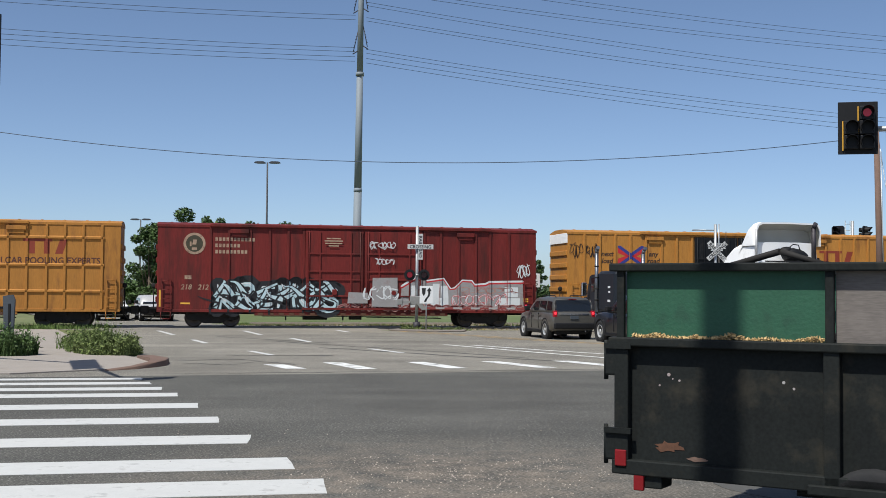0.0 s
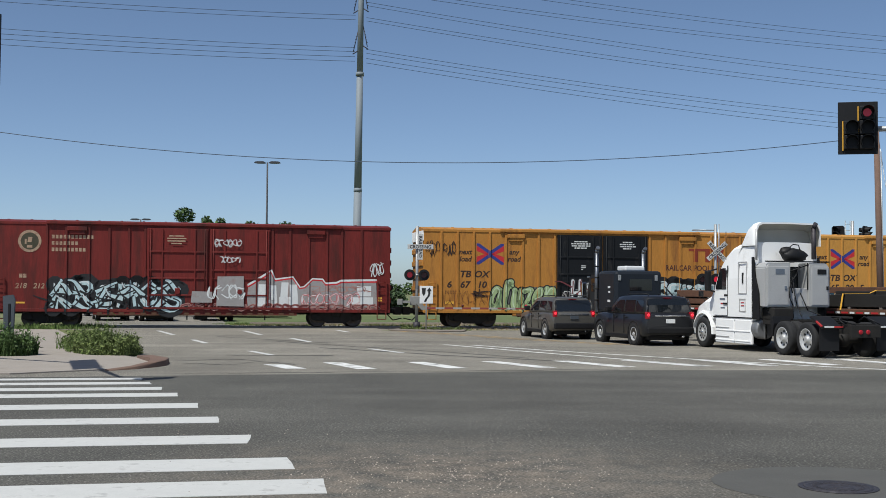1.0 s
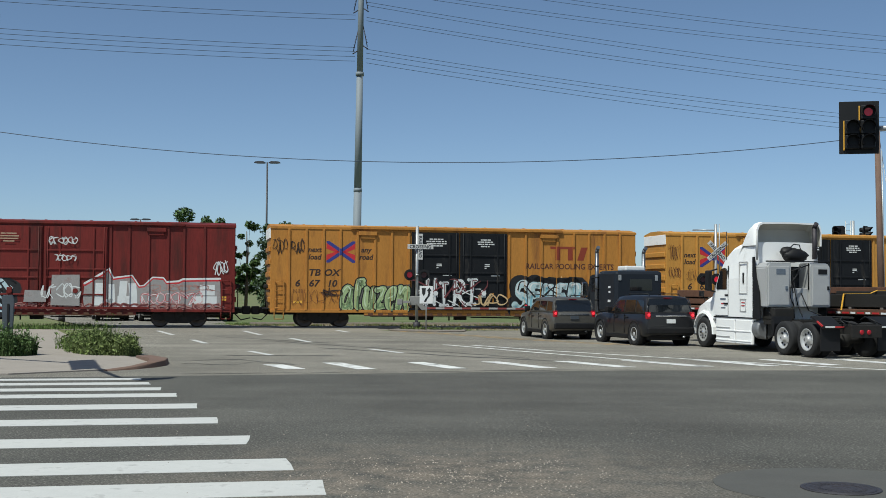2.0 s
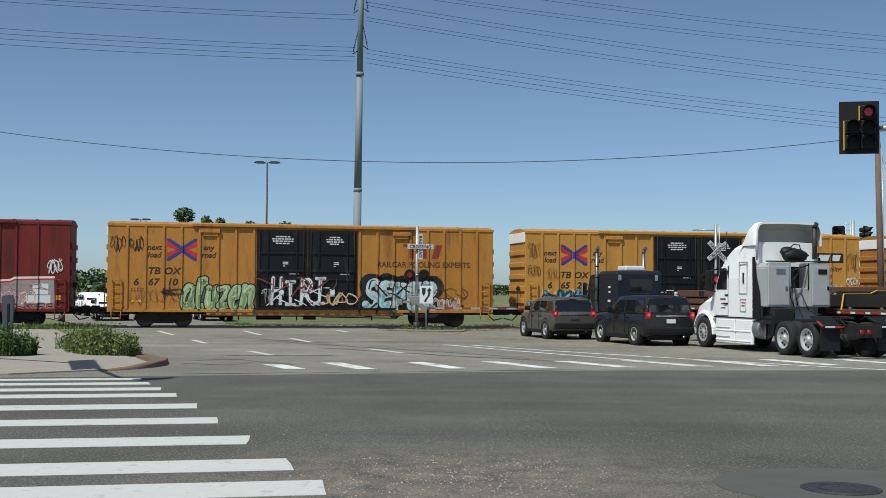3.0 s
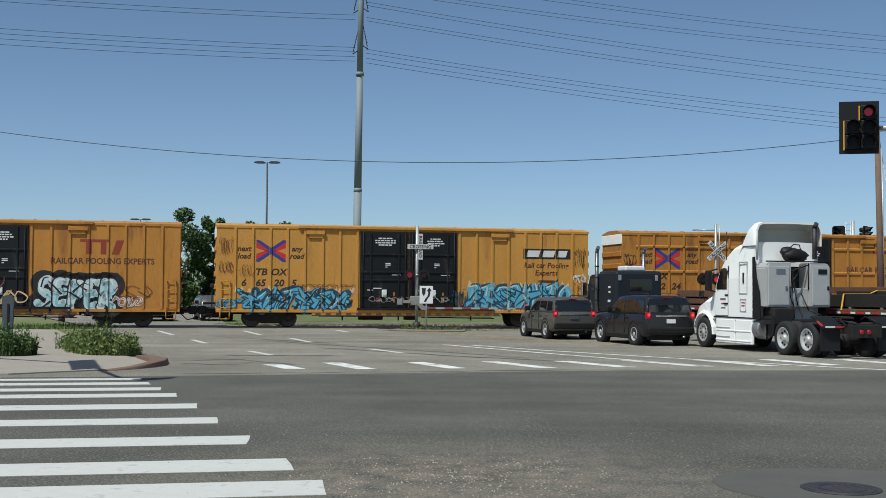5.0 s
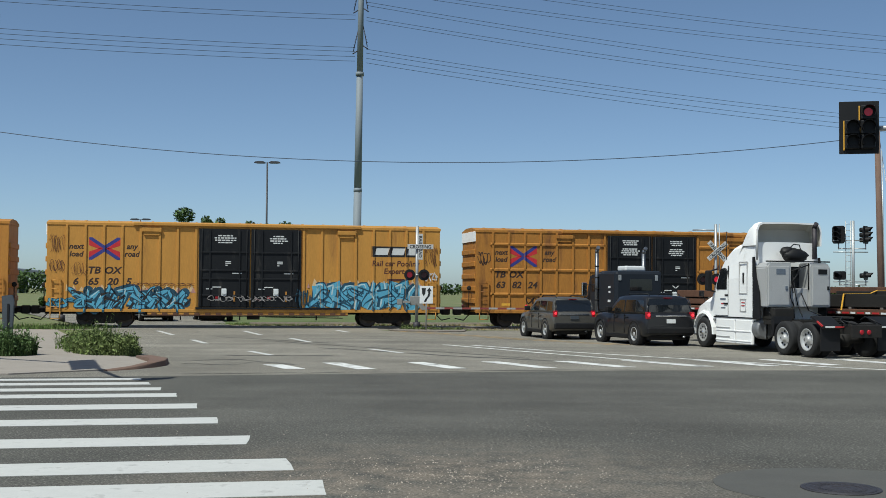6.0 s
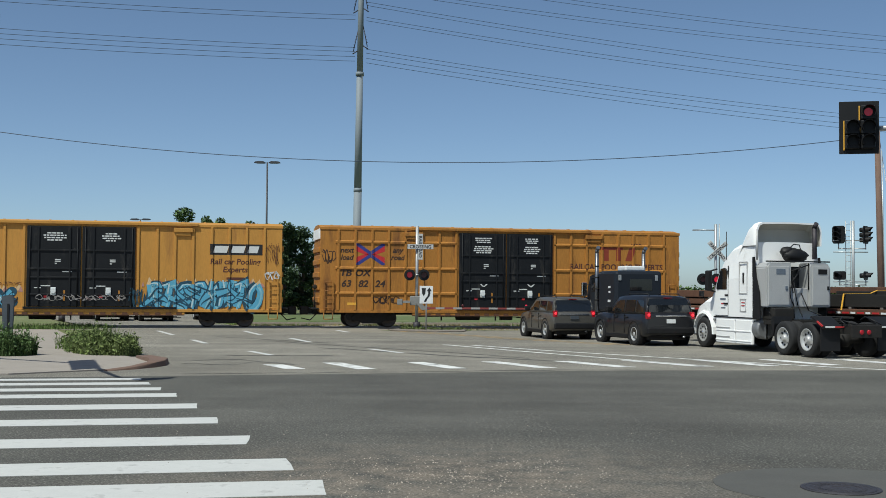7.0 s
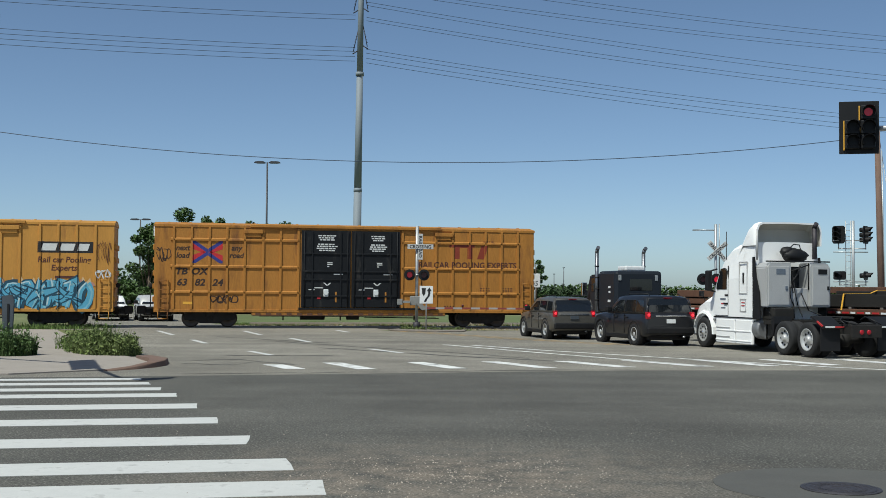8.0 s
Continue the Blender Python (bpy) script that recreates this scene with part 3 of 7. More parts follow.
def coat(car, name, material, polys, base=None, label=""):
    """A coat of paint on the near side: on the sheet between the posts and on the posts, or on the plane y = base."""
    COATS[car] = COATS.get(car, 0) + 1
    lift = 0.0025 + 0.00016 * COATS[car]
    bm = B()
    if base is not None:
        for poly in polys:
            bm.faces.new([bm.verts.new((x, base - lift, z)) for x, z in poly])
    else:
        for poly in polys:
            bm.faces.new([bm.verts.new((x, FACE - lift, z)) for x, z in poly])
            lo, hi = min(p[0] for p in poly), max(p[0] for p in poly)
            d0, d1 = DOORS_OF[car]
            if hi > d0 and lo < d1:
                c = clip_x(poly, d0, d1)
                if c:
                    bm.faces.new([bm.verts.new((x, FACE - 0.07 - lift, z)) for x, z in c])
            for r in RIBS_OF[car]:
                if lo < r + 0.055 and hi > r - 0.055:
                    c = clip_x(poly, r - 0.052, r + 0.052)
                    if c:
                        bm.faces.new([bm.verts.new((x, FACE - 0.055 - lift, z)) for x, z in c])
    ob = part(name, bm, material, car, label)
    if len(polys) > 1:
        ob["kind"] = "stuff"
    return ob


def boxcar(name, label, body, end_white, door_x, door_mat, waffle=False, ribs=(), eave=(3.9, 14.75), hatch=(4.05,), red_door=False):
    car = empty(name, pose(0, 0, 0), label, "boxcar", "boxcars of the freight train")
    # shell: sides, floor, ends, roof
    bm = B()
    box(bm, 0, CAR_L, FACE, -FACE, FLOOR, TOP - 0.05, 0.02)
    part("body", bm, body, car)
    bm = B()
    prism(bm, [(FACE - 0.03, TOP - 0.13), (FACE - 0.03, TOP - 0.02), (-0.6, TOP + 0.13), (0.6, TOP + 0.13), (-FACE + 0.03, TOP - 0.02), (-FACE + 0.03, TOP - 0.13)], "x", -0.03, CAR_L + 0.03)
    for i in range(18):
        x = 0.6 + i * 1.03
        prism(bm, [(FACE - 0.02, TOP - 0.02), (-0.6, TOP + 0.13), (0.6, TOP + 0.13), (-FACE + 0.02, TOP - 0.02), (0.6, TOP + 0.15), (-0.6, TOP + 0.15)], "x", x, x + 0.09)
    part("roof", bm, body, car)
    bm = B()
    box(bm, eave[0], eave[1], FACE - 0.12, FACE + 0.02, TOP - 0.10, TOP + 0.03, 0.015)
    part("eave_rail", bm, body, car)
    # bottom sill with its hanging tabs
    bm = B()
    box(bm, 0.0, CAR_L, FACE - 0.04, FACE + 0.05, FLOOR - 0.04, FLOOR + 0.10, 0.01)
    box(bm, 4.6, CAR_L - 4.6, FACE - 0.02, FACE + 0.10, FLOOR - 0.18, FLOOR - 0.03)
    part("side_sill", bm, body, car)
    bm = B()
    box(bm, 4.6, CAR_L - 4.6, FACE - 0.045, FACE - 0.025, FLOOR - 0.20, FLOOR - 0.15)
    tab = B()
    box(tab, -0.12, 0.12, FACE - 0.05, FACE - 0.01, FLOOR - 0.17, FLOOR - 0.06)
    tab_me = finish(tab, "sill_tab", "rust")
    part("sill_rail", bm, "rust", car)
    for i in range(19):
        shared("sill_tab", tab_me, car, pose(4.9 + i * 0.5, 0, 0))
    # posts
    rb = B()
    box(rb, -0.055, 0.055, FACE - 0.055, FACE + 0.01, FLOOR + 0.08, TOP - 0.13, 0.008)
    rib_me = finish(rb, "side_post", body)
    d0, d1 = door_x
    RIBS_OF[car], DOORS_OF[car] = list(ribs), (d0 + 0.03, d1 - 0.03)
    for x in ribs:
        shared("side_post", rib_me, car, pose(x, 0, 0))
    if waffle:
        for z in (1.70, 2.93, 4.22):
            for a, b in ((0.75, d0 - 0.05), (d1 + 0.05, CAR_L - 0.75)):
                bm = B()
                prism(bm, [(FACE - 0.055, z - 0.05), (FACE - 0.055, z + 0.03), (FACE + 0.01, z + 0.09), (FACE + 0.01, z - 0.07)], "x", a, b)
                part("side_rail", bm, body, car)
    eb = B()
    box(eb, -0.07, 0.01, -1.42, 1.42, -0.13, 0.13, 0.03)
    end_me = finish(eb, "end_rib", body)
    for i in range(5):
        shared("end_rib", end_me, car, pose(0, 0, 1.35 + i * 0.62))
        shared("end_rib", end_me, car, pose(CAR_L, 0, 1.35 + i * 0.62, 0, 0, 180))
    if end_white:
        bm = B()
        box(bm, -0.05, 0.0, -1.48, 1.48, 4.35, 4.86, 0.01)
        part("end_panel", bm, "white", car, "white panel at the top of the end")
    # doors
    half = (d1 - d0) / 2
    for k in (0, 1):
        a, b = d0 + k * half + 0.03, d0 + (k + 1) * half - 0.03
        bm = B()
        box(bm, a, b, FACE - 0.07, FACE + 0.02, FLOOR + 0.22, TOP - 0.2, 0.02)
        door = part("door", bm, door_mat, car, "sliding plug door")
        for z in (1.55, 2.35, 2.75, 3.62):
            bm = B()
            box(bm, a + 0.08, b - 0.08, FACE - 0.115, FACE - 0.06, z - 0.04, z + 0.04, 0.01)
            part("door_bar", bm, door_mat, door)
        for fx in ((0.22, 0.8) if not red_door else (0.03, 0.25, 0.78, 0.97)):
            x = a + (b - a) * fx
            bm = B()
            box(bm, x - 0.035, x + 0.035, FACE - 0.12, FACE - 0.06, FLOOR + 0.25, TOP - 0.25, 0.01)
            part("door_post", bm, door_mat, door)
        for fx in (0.06, 0.94):
            bm = B()
            x = a + (b - a) * fx
            tube(bm, (x, FACE - 0.11, FLOOR + 0.2), (x, FACE - 0.11, TOP - 0.22), 0.022, seg=6)
            part("locking_bar", bm, door_mat, door)
        bm = B()
        x = a + (b - a) * 0.5
        box(bm, x - 0.12, x + 0.12, FACE - 0.125, FACE - 0.07, 1.52, 1.88, 0.02)
        tube(bm, (x, FACE - 0.13, 1.72), (x, FACE - 0.17, 1.72), 0.12, seg=12)
        part("gear_box", bm, "gr_white" if not red_door else body, door, "white locking gear case" if not red_door else "")
        if not red_door:
            # lines of small unreadable print
            for j, (w, z) in enumerate(((0.62, 4.42), (0.95, 4.31), (0.9, 4.20), (0.6, 4.09)) if not waffle else ((0.8, 4.50), (0.75, 4.40), (0.62, 4.30), (0.8, 4.08), (0.9, 3.98), (0.95, 3.88), (0.7, 3.78))):
                bm = B()
                x0 = x - w / 2 + (0.15 if k else 0.0)
                random.seed(j * 7 + k)
                while x0 < x + w / 2:
                    l = random.uniform(0.08, 0.2)
                    box(bm, x0, min(x0 + l, x + w / 2 + 0.1), FACE - 0.076, FACE - 0.069, z - 0.03, z + 0.03)
                    x0 += l + 0.035
                part("print_line", bm, "white_matt", door)
            for (w, dx, z) in ((0.26, 0.18, 3.18), (0.26, 0.18, 3.10), (0.1, 0.1, 3.0), (0.42, -0.35, 1.95), (0.3, -0.7, 1.86), (0.45, 0.6, 2.62)):
                bm = B()
                box(bm, x + dx - w / 2, x + dx + w / 2, FACE - 0.074, FACE - 0.069, z - 0.022, z + 0.022)
                part("small_print", bm, "white_matt", door)
            bm = B()
            box(bm, x - 0.42, x - 0.26, FACE - 0.085, FACE - 0.069, 1.40, 1.52, 0.005)
            part("tag", bm, "mark_red", door, "small red tag")
            bm = B()
            for sg in ((-1, 1) if waffle else ()):
                prism(bm, [(x + 0.02, 2.06), (x + 0.1, 2.06), (x + 0.1 + sg * 0.16, 2.2), (x + 0.02 + sg * 0.16, 2.2)], "y", FACE - 0.078, FACE - 0.069)
            if waffle:
                part("cross_mark", bm, "white_matt", door)
            bm = B()
            box(bm, x + 0.45, x + 0.53, FACE - 0.082, FACE - 0.069, 1.25, 1.75, 0.005)
            part("rust_plate", bm, "orange_c", door)
    bm = B()
    box(bm, d0 - 0.1, d1 + 1.9, FACE - 0.11, FACE + 0.01, FLOOR + 0.10, FLOOR + 0.20)
    part("door_track", bm, door_mat, car)
    for x in hatch:
        bm = B()
        box(bm, x, x + 0.9, FACE - 0.13, FACE, 4.55, 4.74, 0.015)
        box(bm, x + 0.1, x + 0.8, FACE - 0.08, FACE, 4.40, 4.55)
        part("bracket", bm, body, car)
    # ladders, grab irons, steps
    ladder(car, 0.42, FLOOR + 0.05, 2.35, body)
    ladder(car, CAR_L - 0.42, FLOOR + 0.05, 2.35, body)
    for x in (0.42, CAR_L - 0.42):
        bm = B()
        pipe(bm, [(x - 0.22, FACE - 0.02, FLOOR), (x - 0.22, FACE - 0.04, 0.42), (x + 0.22, FACE - 0.04, 0.42), (x + 0.22, FACE - 0.02, FLOOR)], 0.022)
        part("stirrup_step", bm, body, car)
    # underframe
    bm = B()
    box(bm, -0.2, CAR_L + 0.2, -0.25, 0.25, 0.62, 0.92)
    for x in (5.2, 7.6, 11.2, 13.6):
        box(bm, x, x + 0.2, -1.4, 1.4, 0.66, 0.85)
    tube(bm, (7.0, -0.75, 0.58), (8.2, -0.75, 0.58), 0.21, seg=12)
    box(bm, 9.3, 9.9, -1.0, -0.6, 0.38, 0.72, 0.02)
    tube(bm, (5.0, -0.9, 0.55), (13.8, -0.9, 0.52), 0.02, seg=6)
    tube(bm, (10.2, -0.6, 0.5), (14.0, -0.7, 0.45), 0.025, seg=6)
    for x in (6.1, 8.9, 12.6):
        box(bm, x, x + 0.06, -1.3, -1.2, 0.36, 0.8)
    part("underframe", bm, "under", car)
    for x0, sgn in ((0, -1), (CAR_L, 1)):
        bm = B()
        box(bm, min(x0, x0 + sgn * 0.84), max(x0, x0 + sgn * 0.84), -0.13, 0.13, 0.68, 0.96, 0.03)
        box(bm, x0 + sgn * 0.62 - 0.2, x0 + sgn * 0.62 + 0.2, -0.2, 0.2, 0.62, 1.02, 0.05)
        pipe(bm, [(x0, -0.3, 0.7), (x0 + sgn * 0.35, -0.33, 0.35), (x0 + sgn * 0.8, -0.3, 0.45)], 0.03)
        part("coupler", bm, "under", car)
    for x0 in (-0.32, CAR_L + 0.02):
        bm = B()
        box(bm, x0, x0 + 0.3, -1.3, 1.3, 0.9, 0.96)
        part("crossover_platform", bm, "under", car)
        bm = B()
        tube(bm, (x0 + 0.15, -0.75, 0.98), (x0 + 0.15, -0.75, 2.1), 0.025, seg=6)
        disc_y = [(-0.78, 0.02), (-0.80, 0.11), (-0.77, 0.12), (-0.75, 0.11)]
        lathe(bm, disc_y, "y", 16, c=(x0 + 0.15, 0, 2.0))
        part("hand_brake", bm, "under", car)
    sets = bogie(car, 2.62) + bogie(car, CAR_L - 2.62)
    return car, sets


def mark(car, material, quads, y, name="marking", label=""):
    """Flat painted shapes on the near side: outlines in x and z."""
    coat(car, name, material, quads, y if y < FACE - 0.07 else None, label)


def rect(x0, x1, z0, z1, sk=0.0):
    return [(x0, z0), (x1, z0), (x1 + sk, z1), (x0 + sk, z1)]


def arrow_mark(car, x, z, w=1.42, h=1.06):
    """The crossed chevrons in red with blue edges."""
    y = FACE - 0.062
    t = h * 0.19
    for sx in (-1, 1):
        blue = []
        for sz in (-1, 1):
            blue.append([(x, z), (x + sx * w * 0.045, z), (x + sx * w * 0.5, z + sz * h * 0.41), (x + sx * w * 0.5, z + sz * h * 0.5), (x + sx * w * 0.40, z + sz * h * 0.5), (x, z + sz * h * 0.14)])
        mark(car, "mark_red", [[(x + sx * w * 0.06, z - 0.05), (x + sx * w * 0.22, z), (x + sx * w * 0.06, z + 0.05)]] +
             [[(x + sx * w * 0.05, z), (x + sx * w * 0.21, z), (x + sx * w * 0.5, z + sz * h * 0.14), (x + sx * w * 0.5, z + sz * h * 0.42)] for sz in (-1, 1)], y - (0.004 if sx > 0 else 0.0), "arrow_mark")
        mark(car, "mark_blue", blue, y - 0.008, "arrow_mark_edge")


def scrawl(car, x0, x1, z0, z1, letters, fat, layers, seed, y=None):
    """Thin looping spray strokes that say nothing. layers: (material, width factor)."""
    rnd = random.Random(seed)
    base = y if y is not None and y < FACE - 0.07 else None
    step = (x1 - x0) / letters
    hh = z1 - z0
    for k in range(letters):
        cx = x0 + (k + 0.5) * step
        ctrl = []
        a = rnd.uniform(0, 6)
        for q in range(rnd.randint(5, 8)):
            a += rnd.choice((1.9, 2.4, 1.2, -1.6))
            ctrl.append((cx + step * 0.62 * math.cos(a), z0 + hh * (0.5 + 0.5 * math.sin(a) * rnd.uniform(0.6, 1.0))))
        for material, wf in layers:
            coat(car, "spray_stroke", material, ribbon(smooth_path(ctrl), fat * wf, rnd), base)


# letter-like strokes in a unit cell, as the spray painter moved
GLYPHS = {
    "a": [[(0.80, 0.80), (0.45, 0.95), (0.12, 0.70), (0.10, 0.28), (0.40, 0.06), (0.72, 0.25), (0.82, 0.80)], [(0.82, 0.85), (0.80, 0.35), (0.98, 0.05)]],
    "l": [[(0.75, 1.28), (0.45, 1.22), (0.35, 0.6), (0.42, 0.1), (0.75, 0.08)], [(0.4, 1.25), (0.8, 1.1)]],
    "u": [[(0.12, 0.92), (0.15, 0.3), (0.45, 0.05), (0.75, 0.3), (0.8, 0.92)], [(0.8, 0.92), (0.82, 0.3), (1.0, 0.05)]],
    "z": [[(0.1, 0.88), (0.8, 0.92), (0.72, 0.62), (0.25, 0.2), (0.2, 0.06), (0.95, 0.1)]],
    "e": [[(0.2, 0.45), (0.75, 0.6), (0.7, 0.9), (0.35, 0.92), (0.12, 0.55), (0.25, 0.12), (0.65, 0.05), (0.92, 0.2)]],
    "n": [[(0.1, 0.95), (0.18, 0.5), (0.15, 0.04)], [(0.2, 0.6), (0.5, 0.92), (0.78, 0.8), (0.78, 0.3), (0.98, 0.06)]],
    "S": [[(0.9, 0.82), (0.6, 0.98), (0.2, 0.88), (0.18, 0.62), (0.55, 0.5), (0.85, 0.36), (0.75, 0.08), (0.4, 0.02), (0.08, 0.16)]],
    "E": [[(0.92, 0.92), (0.3, 0.9), (0.2, 0.5), (0.22, 0.08), (0.9, 0.1)], [(0.2, 0.5), (0.78, 0.54)]],
    "P": [[(0.22, 0.02), (0.26, 0.5), (0.22, 0.95)], [(0.24, 0.9), (0.7, 0.96), (0.88, 0.7), (0.62, 0.45), (0.26, 0.46)]],
    "R": [[(0.2, 0.02), (0.26, 0.5), (0.2, 0.95)], [(0.2, 0.92), (0.68, 0.96), (0.86, 0.72), (0.6, 0.5), (0.28, 0.48)], [(0.5, 0.48), (0.72, 0.2), (1.02, 0.02)]],
    "K": [[(0.25, 1.04), (0.3, 0.5), (0.16, 0.0)], [(0.95, 0.98), (0.62, 0.66), (0.32, 0.48)], [(0.36, 0.5), (0.66, 0.3), (1.04, 0.0)]],
    "M": [[(0.06, 0.0), (0.16, 0.55), (0.2, 0.95)], [(0.2, 0.95), (0.52, 0.42)], [(0.52, 0.42), (0.86, 0.98)], [(0.86, 0.98), (0.84, 0.5), (0.98, 0.02)]],
    "O": [[(0.5, 0.97), (0.14, 0.7), (0.16, 0.26), (0.5, 0.04), (0.86, 0.28), (0.86, 0.72), (0.5, 0.97)]],
    "N": [[(0.12, 0.0), (0.2, 0.6), (0.2, 1.0)], [(0.2, 1.0), (0.5, 0.5), (0.8, 0.04)], [(0.8, 0.04), (0.8, 0.5), (0.95, 1.06)]],
    "T": [[(0.0, 0.84), (0.45, 0.92), (1.04, 0.98)], [(0.5, 0.92), (0.48, 0.5), (0.36, 0.0)]],
    "H": [[(0.18, 0.0), (0.2, 1.0)], [(0.82, 0.0), (0.8, 1.0)], [(0.2, 0.48), (0.8, 0.54)]],
    "I": [[(0.5, 0.0), (0.5, 1.0)], [(0.2, 1.0), (0.8, 1.0)], [(0.2, 0.0), (0.8, 0.0)]],
    "x": [[(0.05, 0.1), (0.5, 0.5), (1.0, 1.0)], [(0.1, 0.95), (0.5, 0.5), (0.95, 0.0)], [(0.9, 0.55), (1.2, 0.4)]],
}


def sprayed(car, shapes, x0, x1, z0, z1, w, outline, fill, seed, light=None, shade=None, halo=None, edge=0.13, base=None, lean=0.10, wobble=0.06, taper=0.0, cloud=0.30):
    """A row of fat letter-like strokes: cloud, outline, fill, then thin lights and shades; each letter overlaps the last."""
    rnd = random.Random(seed)
    step = (x1 - x0) / len(shapes)
    hh = z1 - z0
    rows = []
    for k, g in enumerate(shapes):
        dz, sc = rnd.uniform(-wobble, wobble) * hh, rnd.uniform(0.95, 1.12)
        tilt = lean + rnd.uniform(-0.10, 0.10)
        strokes = []
        for c in GLYPHS[g]:
            pts = [(x0 + step * (k + 0.06 + 0.88 * u * sc) + tilt * hh * (v - 0.5), z0 + hh * v * sc + dz) for u, v in c]
            strokes.append(smooth_path(pts, 4 if not taper else 2))
        rows.append(strokes)
    if halo:
        polys = []
        for strokes in rows:
            for path in strokes:
                polys += ribbon(path, w + edge * 2 + cloud, rnd)
        coat(car, "spray_cloud", halo, polys, base)
    for strokes in rows:
        for material, width in ((outline, w + edge), (fill, w)):
            polys = []
            for path in strokes:
                polys += ribbon(path, width, random.Random(len(polys)), taper * rnd.choice((-1, 1)) if width > w else taper)
            coat(car, "spray_shape", material, polys, base)
        if shade:
            polys = []
            for path in strokes:
                cut = path[len(path) // 2:]
                polys += ribbon([(x + w * 0.14, z - w * 0.20) for x, z in cut], w * 0.30, rnd)
            coat(car, "spray_stroke", shade, polys, base)
        if light:
            polys = []
            for path in strokes:
                cut = path[: max(3, len(path) // 2)]
                polys += ribbon([(x - w * 0.12, z + w * 0.22) for x, z in cut], w * 0.20, rnd)
            coat(car, "spray_stroke", light, polys, base)


def shards(car, x0, x1, z0, z1, count, w, outline, fill, seed, base=None):
    """Bent wedges and arrows that run across a piece."""
    rnd = random.Random(seed)
    hh = z1 - z0
    for k in range(count):
        x, z = x0 + (x1 - x0) * (k + rnd.random()) / count, z0 + hh * rnd.uniform(0.15, 0.85)
        a = rnd.choice((0.5, 1.1, 2.2, 2.7, -0.4, 4.0)) + rnd.uniform(-0.25, 0.25)
        l, bend = rnd.uniform(0.35, 0.75) * hh, rnd.uniform(-1.0, 1.0)
        p1 = (x + l * math.cos(a), min(max(z + l * math.sin(a), z0 - 0.05), z1 + 0.2))
        p2 = (p1[0] + 0.5 * l * math.cos(a + bend), min(max(p1[1] + 0.5 * l * math.sin(a + bend), z0 - 0.08), z1 + 0.25))
        path = smooth_path([(x, z), p1, p2], 3)
        for material, width in ((outline, w + 0.11), (fill, w)):
            if width > 0.02:
                coat(car, "spray_stroke", material, ribbon(path, width, random.Random(k), -1.1), base)


def drips(car, x0, x1, z, h, count, material, seed, base=None):
    """A frayed upper edge of overspray."""
    rnd = random.Random(seed)
    polys = []
    for k in range(count):
        x = x0 + (x1 - x0) * (k + rnd.random()) / count
        a, b = rnd.uniform(0.05, 0.16), rnd.uniform(0.4, 1.0) * h
        polys.append([(x - a, z), (x + a, z), (x + a * 0.5, z + b * 0.6), (x + rnd.uniform(-0.05, 0.05), z + b), (x - a * 0.6, z + b * 0.5)])
    coat(car, "overspray", material, polys, base)


def smooth_path(c, n=5):
    out = []
    c = [c[0]] + c + [c[-1]]
    for i in range(1, len(c) - 2):
        p0, p1, p2, p3 = c[i - 1], c[i], c[i + 1], c[i + 2]
        for k in range(n):
            t = k / n
            out.append(tuple(0.5 * (2 * b + (cc - a) * t + (2 * a - 5 * b + 4 * cc - d) * t * t + (3 * b - a - 3 * cc + d) * t ** 3) for a, b, cc, d in zip(p0, p1, p2, p3)))
    out.append(c[-1])
    return out


def ribbon(path, w, rnd, taper=0.0):
    """The outlines of a flat stroke with round ends, of uneven width."""
    ph = rnd.uniform(0, 6)
    last, out = None, []
    for i, (x, z) in enumerate(path):
        a = path[max(i - 1, 0)]
        b = path[min(i + 1, len(path) - 1)]
        dx, dz = b[0] - a[0], b[1] - a[1]
        l = math.hypot(dx, dz) or 1
        r = w * 0.5 * (1 + 0.22 * math.sin(ph + i * 0.55)) * (1 + taper * (i / max(len(path) - 1, 1) - 0.5))
        nx, nz = -dz / l * r, dx / l * r
        cur = ((x + nx, z + nz), (x - nx, z - nz))
        if last:
            out.append([last[0], last[1], cur[1], cur[0]])
        last = cur
    for (x, z) in (path[0], path[-1]) if not taper else ():
        r = w * 0.55
        out.append([(x + r * math.cos(t), z + r * math.sin(t)) for t in [i * math.pi / 5 for i in range(10)]])
    return out


def lettered(car, text, x, z, size, material="mark_dark", shear=0.0, bold=0.0, wide=1.0):
    """Painted words that run over the posts."""
    ob = words(text, size, car, material, pose(0, 0, 0), shear, bold=bold, wide=wide)
    bm = B()
    bm.from_mesh(ob.data)
    bmesh.ops.triangulate(bm, faces=bm.faces[:])
    polys = [[(v.co.x + x, v.co.y + z) for v in f.verts] for f in bm.faces]
    bm.free()
    bpy.data.objects.remove(ob)
    return coat(car, "lettering", material, polys)


RIBS_L = [0.89, 1.73, 2.57, 3.40, 4.24, 5.12, 5.96, 6.82]
RIBS_R = [11.97, 12.85, 13.68, 14.52, 15.40, 16.22, 17.05, 17.9]


# ---- the five boxcars
car_a, sets_a = boxcar("boxcar", "orange-yellow boxcar with black doors and bright spray paint", "orange", True, (6.92, 11.87), "door_black", ribs=RIBS_L + RIBS_R, hatch=(4.3, 13.6))
car_b, sets_b = boxcar("boxcar", "clean orange-yellow boxcar with black doors and blue spray paint", "orange_b", True, (6.92, 11.87), "door_black", ribs=RIBS_L + RIBS_R, hatch=(4.3, 13.6))
car_c, sets_c = boxcar("boxcar", "ochre boxcar with a waffle of ribs and black doors", "orange_c", True, (6.94, 11.87), "door_black", waffle=True, ribs=RIBS_L + RIBS_R, eave=(4.5, 13.9), hatch=(4.2, 13.6))
